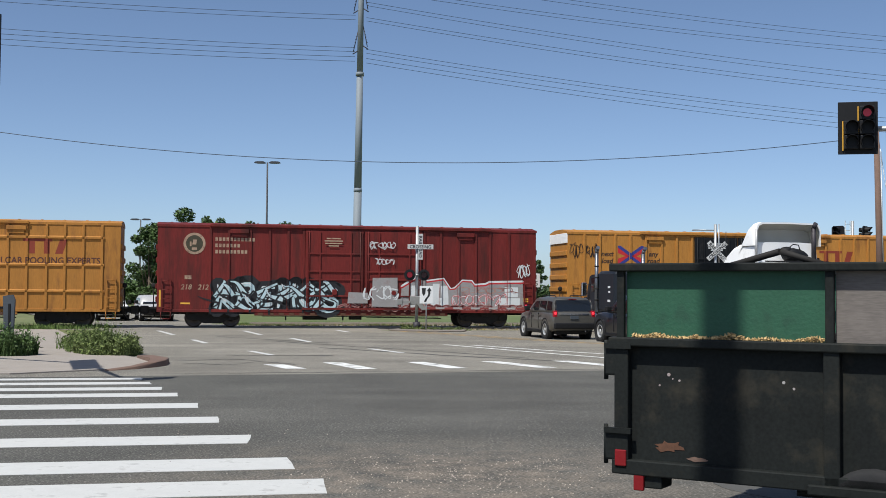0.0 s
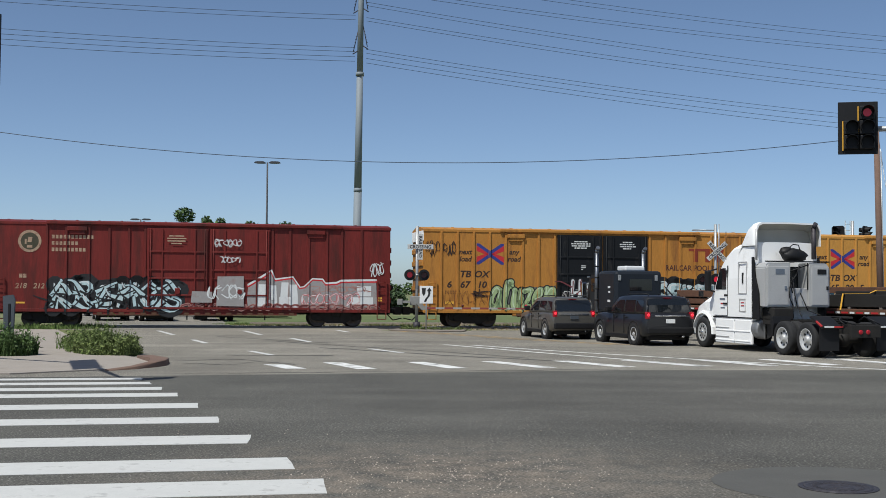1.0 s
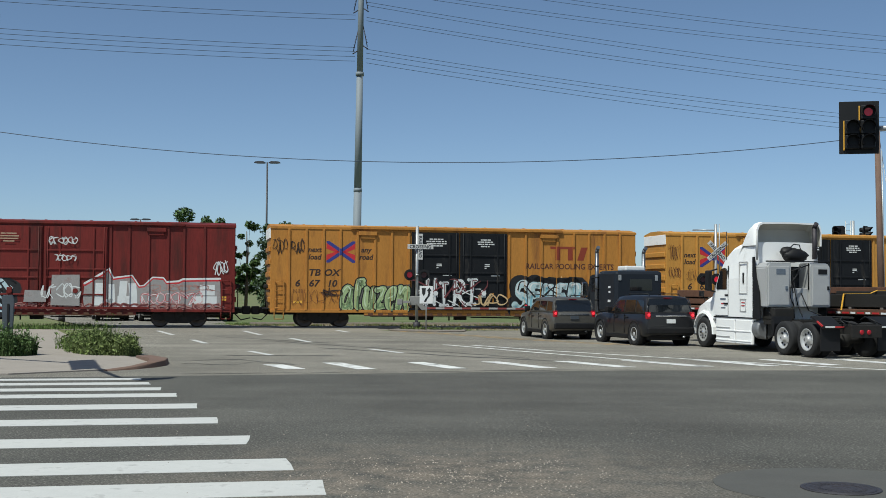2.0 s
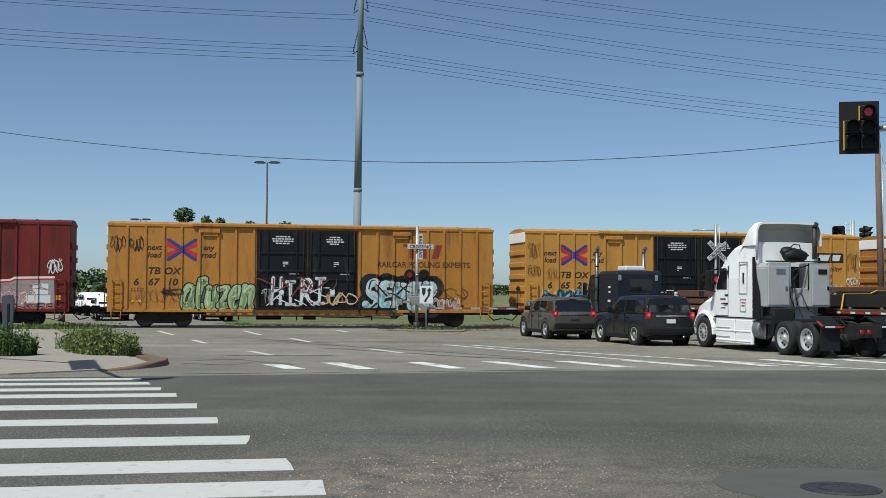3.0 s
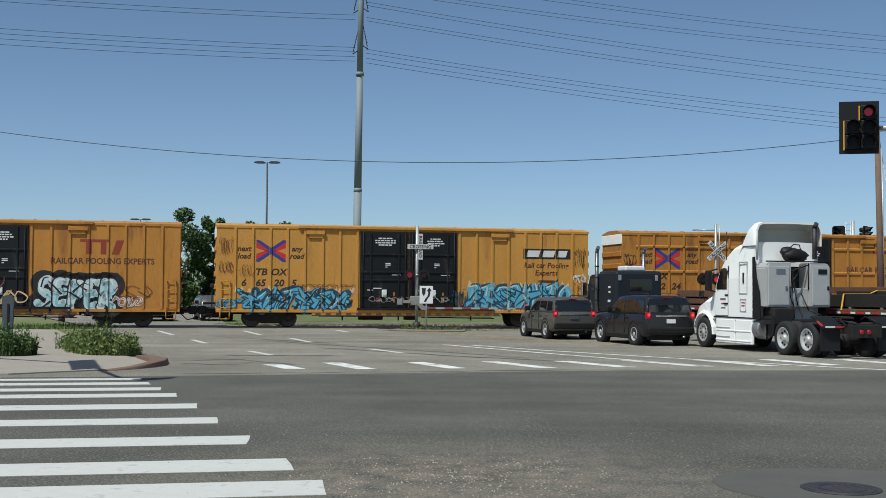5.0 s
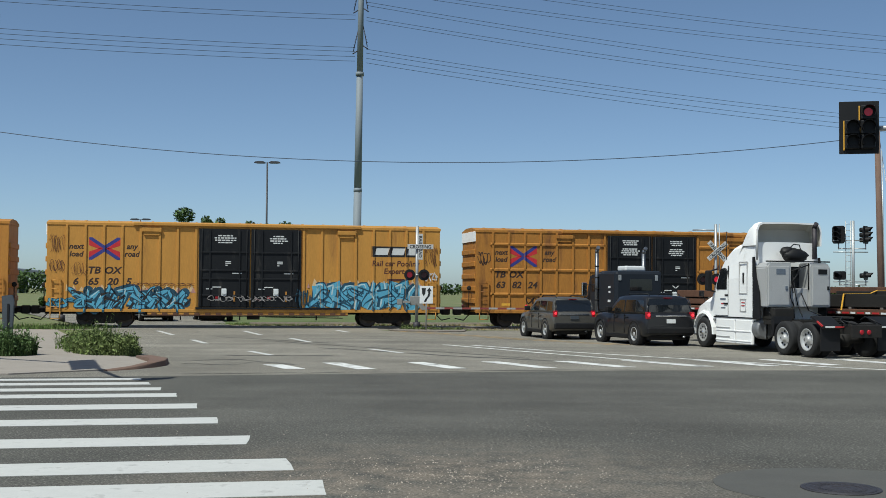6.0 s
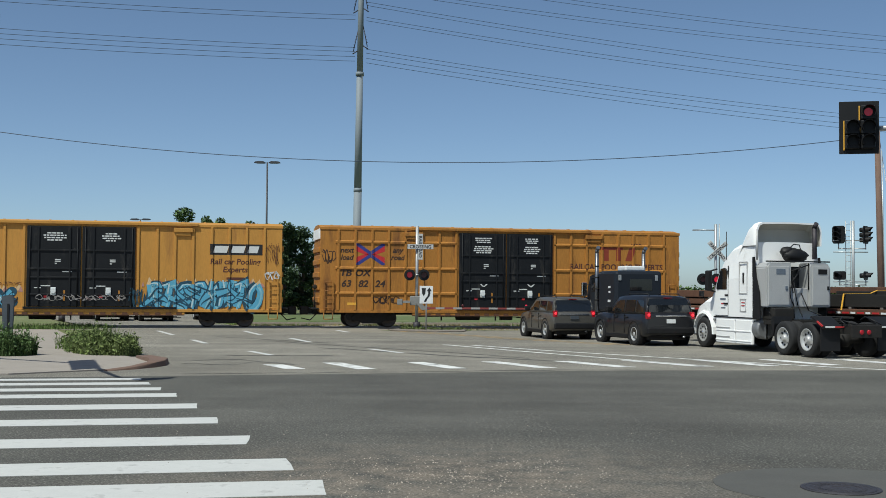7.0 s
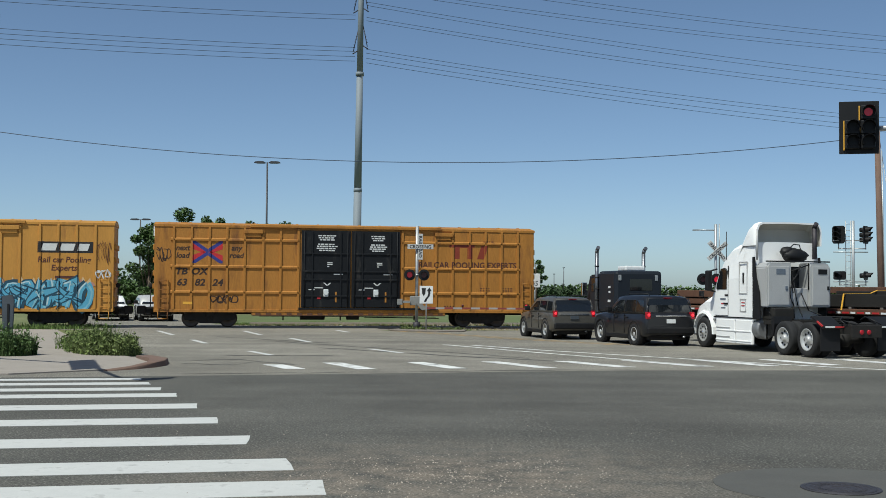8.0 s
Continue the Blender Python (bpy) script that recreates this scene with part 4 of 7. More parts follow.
car_d, sets_d = boxcar("boxcar", "weathered ochre boxcar with ribbed sides ahead of the red car", "orange_c", False, (6.94, 11.87), "door_black", waffle=True, ribs=RIBS_L + RIBS_R, eave=(4.5, 14.6), hatch=(13.6,))
car_p, sets_p = boxcar("boxcar", "dull red boxcar covered with spray paint, faded white lettering", "red", False, (7.0, 12.86), "red", ribs=[2.48, 3.35, 4.38, 5.3, 6.2, 6.95, 12.95, 13.8, 14.7, 15.6, 16.34, 17.3], eave=(2.45, 16.35), hatch=(3.4, 14.6), red_door=True)

for car in (car_a, car_b, car_c):
    arrow_mark(car, {car_a: 3.42, car_b: 2.6, car_c: 2.48}[car], 3.72 if car is not car_c else 3.62)
for car, x in ((car_a, 3.40), (car_b, 2.6), (car_c, 2.5)):
    k = {car_a: 0.0, car_b: -0.82, car_c: -0.82}[car]
    j = -0.88 if car is car_c else 0.0
    lettered(car, "next\nload", 2.13 + k, 3.70, 0.36, shear=0.2, bold=0.010)
    lettered(car, "any\nroad", 4.66 + k, 3.72, 0.36, shear=0.2, bold=0.010)
    lettered(car, "TB", 2.12 + j, 2.55, 0.45, shear=0.2, bold=0.014, wide=1.1)
    lettered(car, "OX", 2.96 + j, 2.55, 0.45, shear=0.2, bold=0.014, wide=1.1)
for car, txt in ((car_a, ((1.30, "6"), (2.1, "67"), (2.98, "10"))), (car_b, ((1.30, "6"), (2.1, "65"), (2.98, "20"), (3.7, "5"))), (car_c, ((1.28, "63"), (2.12, "82"), (2.96, "24")))):
    for x, t in txt:
        lettered(car, t, x, 2.02, 0.45, shear=0.2, bold=0.014, wide=1.08)
lettered(car_a, "RAILCAR POOLING EXPERTS", 15.2, 3.0, 0.39, "mark_brown", wide=0.94, bold=0.008)
for car in (car_c, car_d):
    lettered(car, "RAILCAR POOLING EXPERTS", 15.3, 2.99, 0.42, "mark_brown", wide=0.94, bold=0.010)
for car, x in ((car_a, 15.1), (car_c, 15.3), (car_d, 15.3)):
    # the owner's mark as plain slabs
    y = FACE - 0.061
    mark(car, "mark_rust", [rect(x - 0.95, x + 0.35, 4.02, 4.15), rect(x - 0.68, x - 0.42, 3.45, 4.02), rect(x - 0.02, x + 0.24, 3.45, 4.02), rect(x + 0.48, x + 0.82, 3.45, 4.12, 0.22)], y, "owner_mark", "rust-red painted slabs")
mark(car_b, "gr_black", [rect(15.3, 17.8, 3.50, 4.02)], FACE - 0.060, "owner_plate", "black plate with pale slanted slabs")
mark(car_b, "white_matt", [rect(15.45, 16.1, 3.60, 3.93, 0.1), rect(16.28, 16.9, 3.60, 3.93, 0.1), rect(17.08, 17.55, 3.60, 3.93, 0.1)], FACE - 0.065, "owner_mark")
lettered(car_b, "Rail car Pooling\nExperts", 16.5, 3.05, 0.38, "mark_brown", shear=0.12, bold=0.008)
mark(car_b, "mark_brown", [rect(16.1, 16.95, 2.30, 2.42)], FACE - 0.012, "owner_line")
# the red car's faded lettering and round emblem
bm = B()
lathe(bm, [(FACE - 0.012, 0.52), (FACE - 0.004, 0.52)], "y", 28, c=(1.72, 0, 4.03))
em = part("emblem", bm, "gr_faded", car_p, "worn round emblem in dark and cream")
bm = B()
lathe(bm, [(FACE - 0.016, 0.40), (FACE - 0.008, 0.40)], "y", 24, c=(1.72, 0, 4.03))
part("emblem_field", bm, "emblem_dark", em)
coat(car_p, "emblem_figure", "gr_faded", [rect(1.60, 1.84, 3.72, 3.84), rect(1.62, 1.80, 3.98, 4.22, 0.04), rect(1.50, 1.58, 3.9, 4.12)], FACE - 0.0165)
random.seed(5)
for z, w in ((4.17, 1.75), (3.87, 1.15), (3.57, 1.45)):
    q = []
    x = 2.7
    while x < 2.7 + w:
        q.append(rect(x, x + 0.12, z, z + 0.17))
        x += 0.175
    mark(car_p, "gr_faded", q, FACE - 0.058, "faded_lettering")
mark(car_p, "gr_faded", [rect(1.28, 1.42, 2.32, 2.5), rect(1.45, 1.6, 2.32, 2.5)], FACE - 0.01, "faded_lettering")
for x, t in ((1.35, "218"), (2.15, "212")):
    lettered(car_p, t, x, 1.83, 0.34, "gr_faded", shear=0.2, bold=0.006)
mark(car_p, "yellow_tape", [rect(1.1, 1.55, 1.12, 1.2), rect(0.1, 0.18, 1.0, 1.8), rect(18.1, 18.35, 1.3, 1.5)], FACE - 0.06, "yellow_stripe")
for z, w in ((4.34, 0.7), (4.22, 0.9), (4.10, 0.85), (3.98, 0.5)):
    mark(car_p, "gr_faded", [rect(8.4 - w / 2, 8.4 + w / 2, z, z + 0.06)], FACE - 0.125, "print_line")
for car, l in ((car_a, ((1.1, 1.9, 1.2), (1.9, 0.4, 1.45), (2.75, 0.5, 1.5))), (car_c, ((1.35, 0.5, 1.12),))):
    mark(car, "yellow_tape", [rect(x, x + 0.45, z, z + 0.12) for x, _, z in l[:1]], FACE - 0.061, "yellow_stripe")

for x0, z0 in ((15.95, 1.62), (17.1, 1.62), (14.1, 1.05), (16.1, 4.3)):
    rnd = random.Random(int(x0 * 10))
    mark(car_c, "mark_brown", [rect(x0 + 0.14 * k, x0 + 0.14 * k + rnd.uniform(0.06, 0.11), z0 + 0.11 * r, z0 + 0.11 * r + 0.05) for k in range(4) for r in range(4 if z0 > 1.2 and z0 < 4 else 1)], FACE - 0.01, "stencil_print")
for car, x0 in ((car_a, 1.1), (car_b, 1.95), (car_b, 13.2)):
    rnd = random.Random(int(x0 * 7))
    mark(car, "mark_brown", [rect(x0 + 0.13 * k, x0 + 0.13 * k + rnd.uniform(0.05, 0.10), 1.72 + 0.10 * r, 1.76 + 0.10 * r) for k in range(5) for r in range(2)], FACE - 0.01, "stencil_print")
# spray paint
DOOR = FACE - 0.125
# orange car with the green, white and pale blue pieces
coat(car_a, "spray_ground", "gr_slate", [[(3.5, 0.95), (6.86, 0.95), (6.86, 2.16), (6.1, 2.10), (4.4, 1.98), (3.5, 1.6)]])
sprayed(car_a, "aluzen", 3.45, 6.8, 0.95, 1.98, 0.27, "gr_black", "gr_green", 11, light="gr_mint", shade="gr_green_dark", edge=0.11)
sprayed(car_a, "HIRI", 7.55, 10.35, 1.18, 2.34, 0.155, "gr_black", "gr_white", 12, shade="gr_maroon", base=DOOR, edge=0.12, lean=0.02)
shards(car_a, 7.5, 10.6, 1.15, 2.35, 9, -0.05, "gr_maroon", "gr_maroon", 53, base=DOOR)
shards(car_a, 7.5, 10.8, 1.15, 2.35, 7, -0.07, "gr_white", "gr_white", 54, base=DOOR)
scrawl(car_a, 10.0, 11.8, 1.05, 1.75, 4, 0.06, [("gr_cream", 1.0)], 17, y=DOOR)
scrawl(car_a, 7.2, 7.7, 1.1, 1.9, 3, 0.03, [("gr_grey", 1.0)], 19, y=DOOR)
drips(car_a, 12.4, 16.0, 2.2, 0.5, 9, "gr_cream", 13)
sprayed(car_a, "SEPER", 12.25, 15.75, 0.98, 2.22, 0.34, "gr_black", "gr_ice", 13, light="gr_white", shade="gr_blue", halo="gr_black", edge=0.12)
shards(car_a, 12.4, 15.6, 1.0, 2.1, 8, -0.05, "gr_black", "gr_black", 55)
scrawl(car_a, 15.7, 17.0, 0.92, 1.5, 5, 0.07, [("gr_white", 1.3), ("gr_pink", 0.6)], 14)
scrawl(car_a, 15.8, 17.4, 1.3, 2.1, 3, 0.03, [("mark_brown", 1.0)], 18)
scrawl(car_a, 0.1, 0.8, 3.55, 4.45, 4, 0.028, [("mark_dark", 1.0)], 15)
scrawl(car_a, 1.0, 1.62, 3.6, 4.4, 4, 0.028, [("mark_dark", 1.0)], 16)
scrawl(car_a, 2.6, 3.4, 1.45, 2.0, 1, 0.05, [("mark_dark", 1.0)], 10)
scrawl(car_a, 1.0, 3.3, 1.05, 1.9, 7, 0.012, [("mark_brown", 1.0)], 9)
# orange car with the blue pieces
drips(car_b, 0.9, 6.8, 1.72, 0.42, 20, "gr_cream", 28)
drips(car_b, 0.9, 6.8, 1.66, 0.36, 18, "gr_pink", 30)
sprayed(car_b, "KOTEKx", 1.5, 6.3, 0.92, 1.74, 0.21, "gr_teal", "gr_cyan", 21, light="gr_ice", shade="gr_teal", halo="gr_teal", edge=0.12, wobble=0.14, lean=0.3, taper=0.8, cloud=-0.04)
shards(car_b, 1.2, 6.3, 0.92, 1.72, 18, 0.12, "gr_teal", "gr_cyan", 36)
shards(car_b, 1.2, 6.5, 0.92, 1.72, 16, -0.04, "gr_black", "gr_black", 37)
scrawl(car_b, 0.1, 1.7, 0.9, 1.4, 4, 0.10, [("gr_teal", 1.5), ("gr_cyan", 0.9)], 20)
drips(car_b, 12.2, 17.8, 2.02, 0.42, 16, "gr_cream", 23)
drips(car_b, 12.2, 17.8, 1.95, 0.36, 14, "gr_pink", 31)
sprayed(car_b, "RTEPKNTO", 12.4, 17.75, 0.92, 2.04, 0.30, "gr_teal", "gr_cyan", 22, light="gr_ice", shade="gr_blue", edge=0.15, lean=0.2, wobble=0.08, taper=0.7)
shards(car_b, 12.4, 17.5, 0.95, 1.95, 13, 0.15, "gr_teal", "gr_cyan", 38)
shards(car_b, 12.4, 17.5, 0.95, 1.9, 12, -0.05, "gr_teal", "gr_teal", 39)
scrawl(car_b, 7.4, 11.4, 1.25, 1.55, 14, 0.02, [("gr_grey", 1.0)], 29, y=DOOR)
scrawl(car_b, 11.6, 12.3, 0.9, 1.9, 4, 0.04, [("gr_teal", 1.0)], 33)
scrawl(car_b, 0.15, 0.8, 2.6, 3.2, 4, 0.02, [("mark_brown", 1.0)], 24)
scrawl(car_b, 0.12, 0.8, 3.5, 4.4, 6, 0.012, [("mark_brown", 1.0)], 25)
scrawl(car_b, 1.1, 1.8, 2.4, 3.1, 5, 0.012, [("mark_brown", 1.0)], 34)
scrawl(car_b, 3.9, 6.8, 1.98, 2.14, 12, 0.014, [("mark_brown", 1.0)], 35)
scrawl(car_b, 17.95, 18.6, 3.0, 4.2, 6, 0.015, [("mark_brown", 1.0)], 26)
scrawl(car_b, 17.95, 18.6, 2.3, 2.75, 3, 0.045, [("gr_white", 1.0)], 27)
# ochre car
scrawl(car_c, 2.6, 3.9, 1.15, 1.6, 4, 0.05, [("mark_dark", 1.0)], 31)
scrawl(car_c, 0.1, 0.75, 3.1, 3.9, 4, 0.035, [("mark_dark", 1.0)], 32)
# red car: white and black piece, buffed patches, pale panel with white shapes
drips(car_p, 3.2, 8.2, 2.0, 0.4, 5, "gr_grey", 40)
sprayed(car_p, "KREMOS", 2.6, 8.7, 0.94, 2.0, 0.25, "gr_black", "gr_ice", 41, light="gr_white", shade="gr_black", halo="gr_black", edge=0.17, lean=0.05, wobble=0.10, taper=0.9, cloud=0.16)
shards(car_p, 2.6, 8.6, 0.95, 2.0, 16, 0.13, "gr_black", "gr_ice", 51)
shards(car_p, 2.6, 8.8, 0.95, 1.9, 22, -0.05, "gr_black", "gr_black", 52)
coat(car_p, "buffed_patch", "gr_buff", [[(10.3, 1.05), (11.6, 1.02), (11.58, 2.48), (10.34, 2.46)]], DOOR)
coat(car_p, "buffed_patch", "gr_buff", [[(9.1, 1.2), (10.1, 1.2), (10.1, 1.72), (9.15, 1.75)]], DOOR)
scrawl(car_p, 9.9, 11.6, 1.3, 2.1, 5, 0.05, [("gr_white", 1.0)], 43, y=DOOR)
PANEL = [(11.75, 1.35), (11.8, 2.02), (12.7, 2.58), (12.9, 2.74), (13.1, 2.30), (13.95, 2.42), (14.3, 1.92), (14.5, 1.95), (14.9, 2.34), (15.4, 2.32), (15.55, 2.12), (16.1, 2.16), (16.3, 2.26), (18.05, 2.30), (18.1, 1.0), (11.8, 0.95)]
coat(car_p, "pale_panel", "gr_buff", [PANEL])
for width, ink, up in ((0.13, "mark_red", 0.0), (0.08, "gr_white", 0.05)):
    coat(car_p, "panel_edge", ink, ribbon([(x, z + up) for x, z in PANEL[1:14]], width, random.Random(3)))
coat(car_p, "white_block", "gr_white", [rect(12.25, 12.62, 1.05, 2.1, 0.05), rect(12.62, 13.0, 1.05, 1.35, 0.1), rect(12.9, 13.2, 1.1, 2.05, -0.05)])
coat(car_p, "white_block", "gr_white", [rect(13.3, 14.2, 0.98, 1.5), rect(13.35, 13.7, 1.5, 2.2, 0.05), rect(13.85, 14.2, 1.5, 2.1, -0.06)])
coat(car_p, "white_block", "gr_white", [rect(16.75, 17.9, 1.15, 1.5), rect(17.1, 17.8, 1.55, 2.05)])
scrawl(car_p, 14.4, 17.2, 1.05, 1.75, 8, 0.055, [("mark_red", 1.2), ("gr_white", 0.55)], 45)
scrawl(car_p, 14.8, 17.9, 1.7, 2.1, 7, 0.03, [("gr_pink", 1.0)], 50)
scrawl(car_p, 8.7, 18.2, 0.84, 1.16, 22, 0.07, [("gr_pink", 1.5), ("gr_maroon", 0.6)], 42)
scrawl(car_p, 10.2, 11.45, 3.85, 4.3, 6, 0.035, [("gr_white", 1.0)], 46, y=DOOR)
scrawl(car_p, 10.4, 11.4, 3.1, 3.45, 5, 0.03, [("gr_white", 1.0)], 47, y=DOOR)
scrawl(car_p, 17.75, 18.4, 2.5, 3.3, 4, 0.04, [("gr_white", 1.0)], 48)


# ---------------------------------------------------------------- vehicles
def wheel_parts(v, x, y, r, w, rim_mat="chrome", holes=8, rim_r=0.62, dish=0.05):
    """Tyre with its rim; y is the middle of the tread, the outside looks away from the car's middle line."""
    s = 1 if y > 0 else -1
    bm = B()
    h = w / 2
    lathe(bm, [(-h * 0.05, r * 0.56), (-h * 0.85, r * 0.60), (-h, r * 0.66), (-h, r * 0.90), (-h * 0.8, r * 0.98), (-h * 0.3, r), (h * 0.3, r), (h * 0.8, r * 0.98), (h, r * 0.90), (h, r * 0.66), (h * 0.85, r * 0.60), (h * 0.05, r * 0.56)], "y", 28)
    wh = part("wheel", bm, "tyre", v, "black rubber tyre", m=pose(x, y, r))
    bm = B()
    R = r * rim_r
    lathe(bm, [(s * h * 0.2, R), (s * h * 0.98, R), (s * h * 0.98, R * 0.92), (s * (h - dish), R * 0.84), (s * (h - dish * 1.3), R * 0.45), (s * (h - dish * 0.4), R * 0.30), (s * (h + 0.01), R * 0.22)], "y", 24)
    rim = part("rim", bm, rim_mat, wh, "bright wheel rim")
    bm = B()
    for i in range(holes):
        a = 2 * math.pi * i / holes
        c = Vector((R * 0.63 * math.cos(a), s * (h - dish * 1.1), R * 0.63 * math.sin(a)))
        tube(bm, c - Vector((0, 0.01, 0)), c + Vector((0, s * 0.006 + 0.004, 0)), R * 0.105, seg=8)
    part("rim_openings", bm, "black", wh)
    return wh


def loft(bm, sections, closed_ends=True, smooth=True):
    """sections: lists of (x, y, z) with equal counts; skins them into one hull."""
    rings = [[bm.verts.new(p) for p in s] for s in sections]
    n = len(rings[0])
    for a, b in zip(rings, rings[1:]):
        for i in range(n):
            f = bm.faces.new((a[i], a[(i + 1) % n], b[(i + 1) % n], b[i]))
            f.smooth = smooth
    if closed_ends:
        bm.faces.new(rings[0])
        bm.faces.new(list(reversed(rings[-1])))
    return rings


def car_section(x, zb, zt, w, tuck=0.06, crown=0.03):
    """A closed cross-section of a car's lower body at x."""
    h = w / 2
    zm = zb + (zt - zb) * 0.55
    half = [(h - tuck * 1.3, zb), (h - 0.02, zb + 0.08), (h, zm), (h - tuck * 0.6, zt - 0.05), (h - tuck * 1.6, zt), (h * 0.45, zt + crown)]
    pts = [(x, y, z) for y, z in half] + [(x, -y, z) for y, z in reversed(half)]
    return pts


def suv(name, label, m, paint, wb=2.78, r=0.38, width=1.86, height=1.68, length=4.7, rims="alloy", lit="tail_red", facing=False, belt=1.08, roof_rails=True, plate="sign_white"):
    """A sport utility car. Its rear axle is at x = 0; it faces +x."""
    v = empty(name, m, label, "car", "waiting cars")
    ro, fo = -0.92, wb + 0.88
    W = width
    bm = B()
    st = [(ro, 0.52, belt - 0.12, W - 0.16), (ro + 0.05, 0.40, belt - 0.02, W - 0.06), (ro + 0.35, 0.32, belt, W), (0.5, 0.27, belt - 0.005, W), (1.4, 0.26, belt - 0.02, W), (wb - 0.55, 0.27, belt - 0.03, W),
          (wb - 0.2, 0.29, belt - 0.03, W - 0.01), (wb + 0.45, 0.32, belt - 0.10, W - 0.06), (fo - 0.14, 0.36, belt - 0.20, W - 0.20), (fo, 0.45, belt - 0.36, W - 0.42)]
    loft(bm, [car_section(*s) for s in st])
    body = part("body", bm, paint, v)
    # cabin
    def cs(x, zt, w0, w1):
        half = [(w0 / 2, belt - 0.04), (w1 / 2 + 0.03, zt - 0.14), (w1 / 2 - 0.05, zt - 0.03), (w1 * 0.25, zt)]
        return [(x, y, z) for y, z in half] + [(x, -y, z) for y, z in reversed(half)]
    bm = B()
    H = height
    x_tail, x_a = ro + 0.10, wb - 0.42
    stc = [(x_tail, belt + 0.02, W - 0.20, W - 0.28), (x_tail + 0.06, belt + 0.30, W - 0.15, W - 0.32), (x_tail + 0.18, H - 0.07, W - 0.13, W - 0.38), (x_tail + 0.50, H - 0.01, W - 0.12, W - 0.37), (0.6, H, W - 0.12, W - 0.36), (1.2, H, W - 0.12, W - 0.36), (1.65, H - 0.05, W - 0.12, W - 0.37), (2.05, belt + 0.34, W - 0.14, W - 0.34), (x_a, belt + 0.0, W - 0.2, W - 0.3)]
    loft(bm, [cs(*s) for s in stc])
    cabin = part("cabin", bm, paint, v)
    # side glass: three panes a side, following the leaning cabin sides
    def side_y(x, z):
        for (a, za, wa, wa1), (b, zb2, wb0, wb1) in zip(stc, stc[1:]):
            if a <= x <= b:
                k = (x - a) / (b - a)
                zt, w0, w1 = za + (zb2 - za) * k, wa + (wb0 - wa) * k, wa1 + (wb1 - wa1) * k
                q = min(max((z - belt + 0.04) / max(zt - 0.14 - belt + 0.04, 0.05), 0), 1.3)
                return (w0 / 2) * (1 - q) + (w1 / 2 + 0.03) * q
        return W / 2 - 0.1
    zt = H - 0.17
    for s in (1, -1):
        for pane in ([(-0.62, belt + 0.06), (-0.52, zt - 0.02), (-0.02, zt), (-0.02, belt + 0.05)], [(0.08, belt + 0.05), (0.08, zt), (0.86, zt), (0.86, belt + 0.04)], [(0.96, belt + 0.04), (0.96, zt), (1.42, zt - 0.02), (1.98, belt + 0.10), (2.02, belt + 0.04)]):
            bm = B()
            o = [bm.verts.new((x, s * (side_y(x, z) + 0.006), z)) for x, z in pane]
            i = [bm.verts.new((x, s * (side_y(x, z) - 0.012), z)) for x, z in pane]
            n = len(pane)
            bm.faces.new(o)
            bm.faces.new(list(reversed(i)))
            for k in range(n):
                bm.faces.new((o[k], i[k], i[(k + 1) % n], o[(k + 1) % n]))
            part("side_window", bm, "glass", v)
    bm = B()
    zlo, zhi = belt + 0.05, H - 0.13
    prism_pts = [(x_tail + 0.002, zlo), (x_tail + 0.052, belt + 0.30), (x_tail + 0.15, zhi)]
    for (xa, za), (xb, zb2) in zip(prism_pts, prism_pts[1:]):
        ya, yb = (W - 0.36) / 2 - 0.02 * (za - belt), (W - 0.40) / 2 - 0.10 * (zb2 - belt)
        q = [(xa - 0.012, -ya, za), (xa - 0.012, ya, za), (xb - 0.012, yb, zb2), (xb - 0.012, -yb, zb2)]
        f = [bm.verts.new(p) for p in q]
        g = [bm.verts.new((p[0] + 0.02, p[1], p[2])) for p in q]
        bm.faces.new(f)
        bm.faces.new(list(reversed(g)))
        for k in range(4):
            bm.faces.new((f[k], g[k], g[(k + 1) % 4], f[(k + 1) % 4]))
    part("rear_window", bm, "glass", v)
    bm = B()
    q = [(1.60, 0.62, H - 0.10), (1.60, -0.62, H - 0.10), (x_a + 0.03, -0.74, belt + 0.03), (x_a + 0.03, 0.74, belt + 0.03)]
    f = [bm.verts.new((x + 0.015, y, z + 0.015)) for x, y, z in q]
    g = [bm.verts.new((x - 0.02, y, z - 0.02)) for x, y, z in q]
    bm.faces.new(f)
    bm.faces.new(list(reversed(g)))
    for k in range(4):
        bm.faces.new((f[k], g[k], g[(k + 1) % 4], f[(k + 1) % 4]))
    part("windscreen", bm, "glass", v)
    for s in (1, -1):
        bm = B()
        box(bm, ro - 0.005, ro + 0.14, s * (W / 2 - 0.135) - 0.085, s * (W / 2 - 0.135) + 0.085, belt - 0.20, belt + 0.06, 0.03)
        lamp = part("tail_lamp", bm, lit, v, "red tail lamp")
        if lit == "brake_red":
            bm = B()
            lathe(bm, [(ro - 0.022, 0.01), (ro - 0.018, 0.05), (ro - 0.004, 0.058)], "x", 14, c=(0, s * (W / 2 - 0.135), belt - 0.05))
            part("lit_bulb", bm, "brake_lit", lamp, "lit brake lamp")
            bm = B()
            box(bm, ro - 0.045, ro + 0.01, s * (W / 2 - 0.2) - 0.05, s * (W / 2 - 0.2) + 0.05, 0.56, 0.63, 0.01)
            part("bumper_reflector", bm, "stripe_red", v)
            bm = B()
            pts = [(x_tail + 0.0, (W - 0.30) / 2, belt + 0.05), (x_tail + 0.045, (W - 0.30) / 2, belt + 0.30), (x_tail + 0.15, (W - 0.38) / 2, H - 0.11)]
            pipe(bm, [(x - 0.006, s * y, z) for x, y, z in pts], 0.022)
            part("rear_pillar_trim", bm, paint, v)
        bm = B()
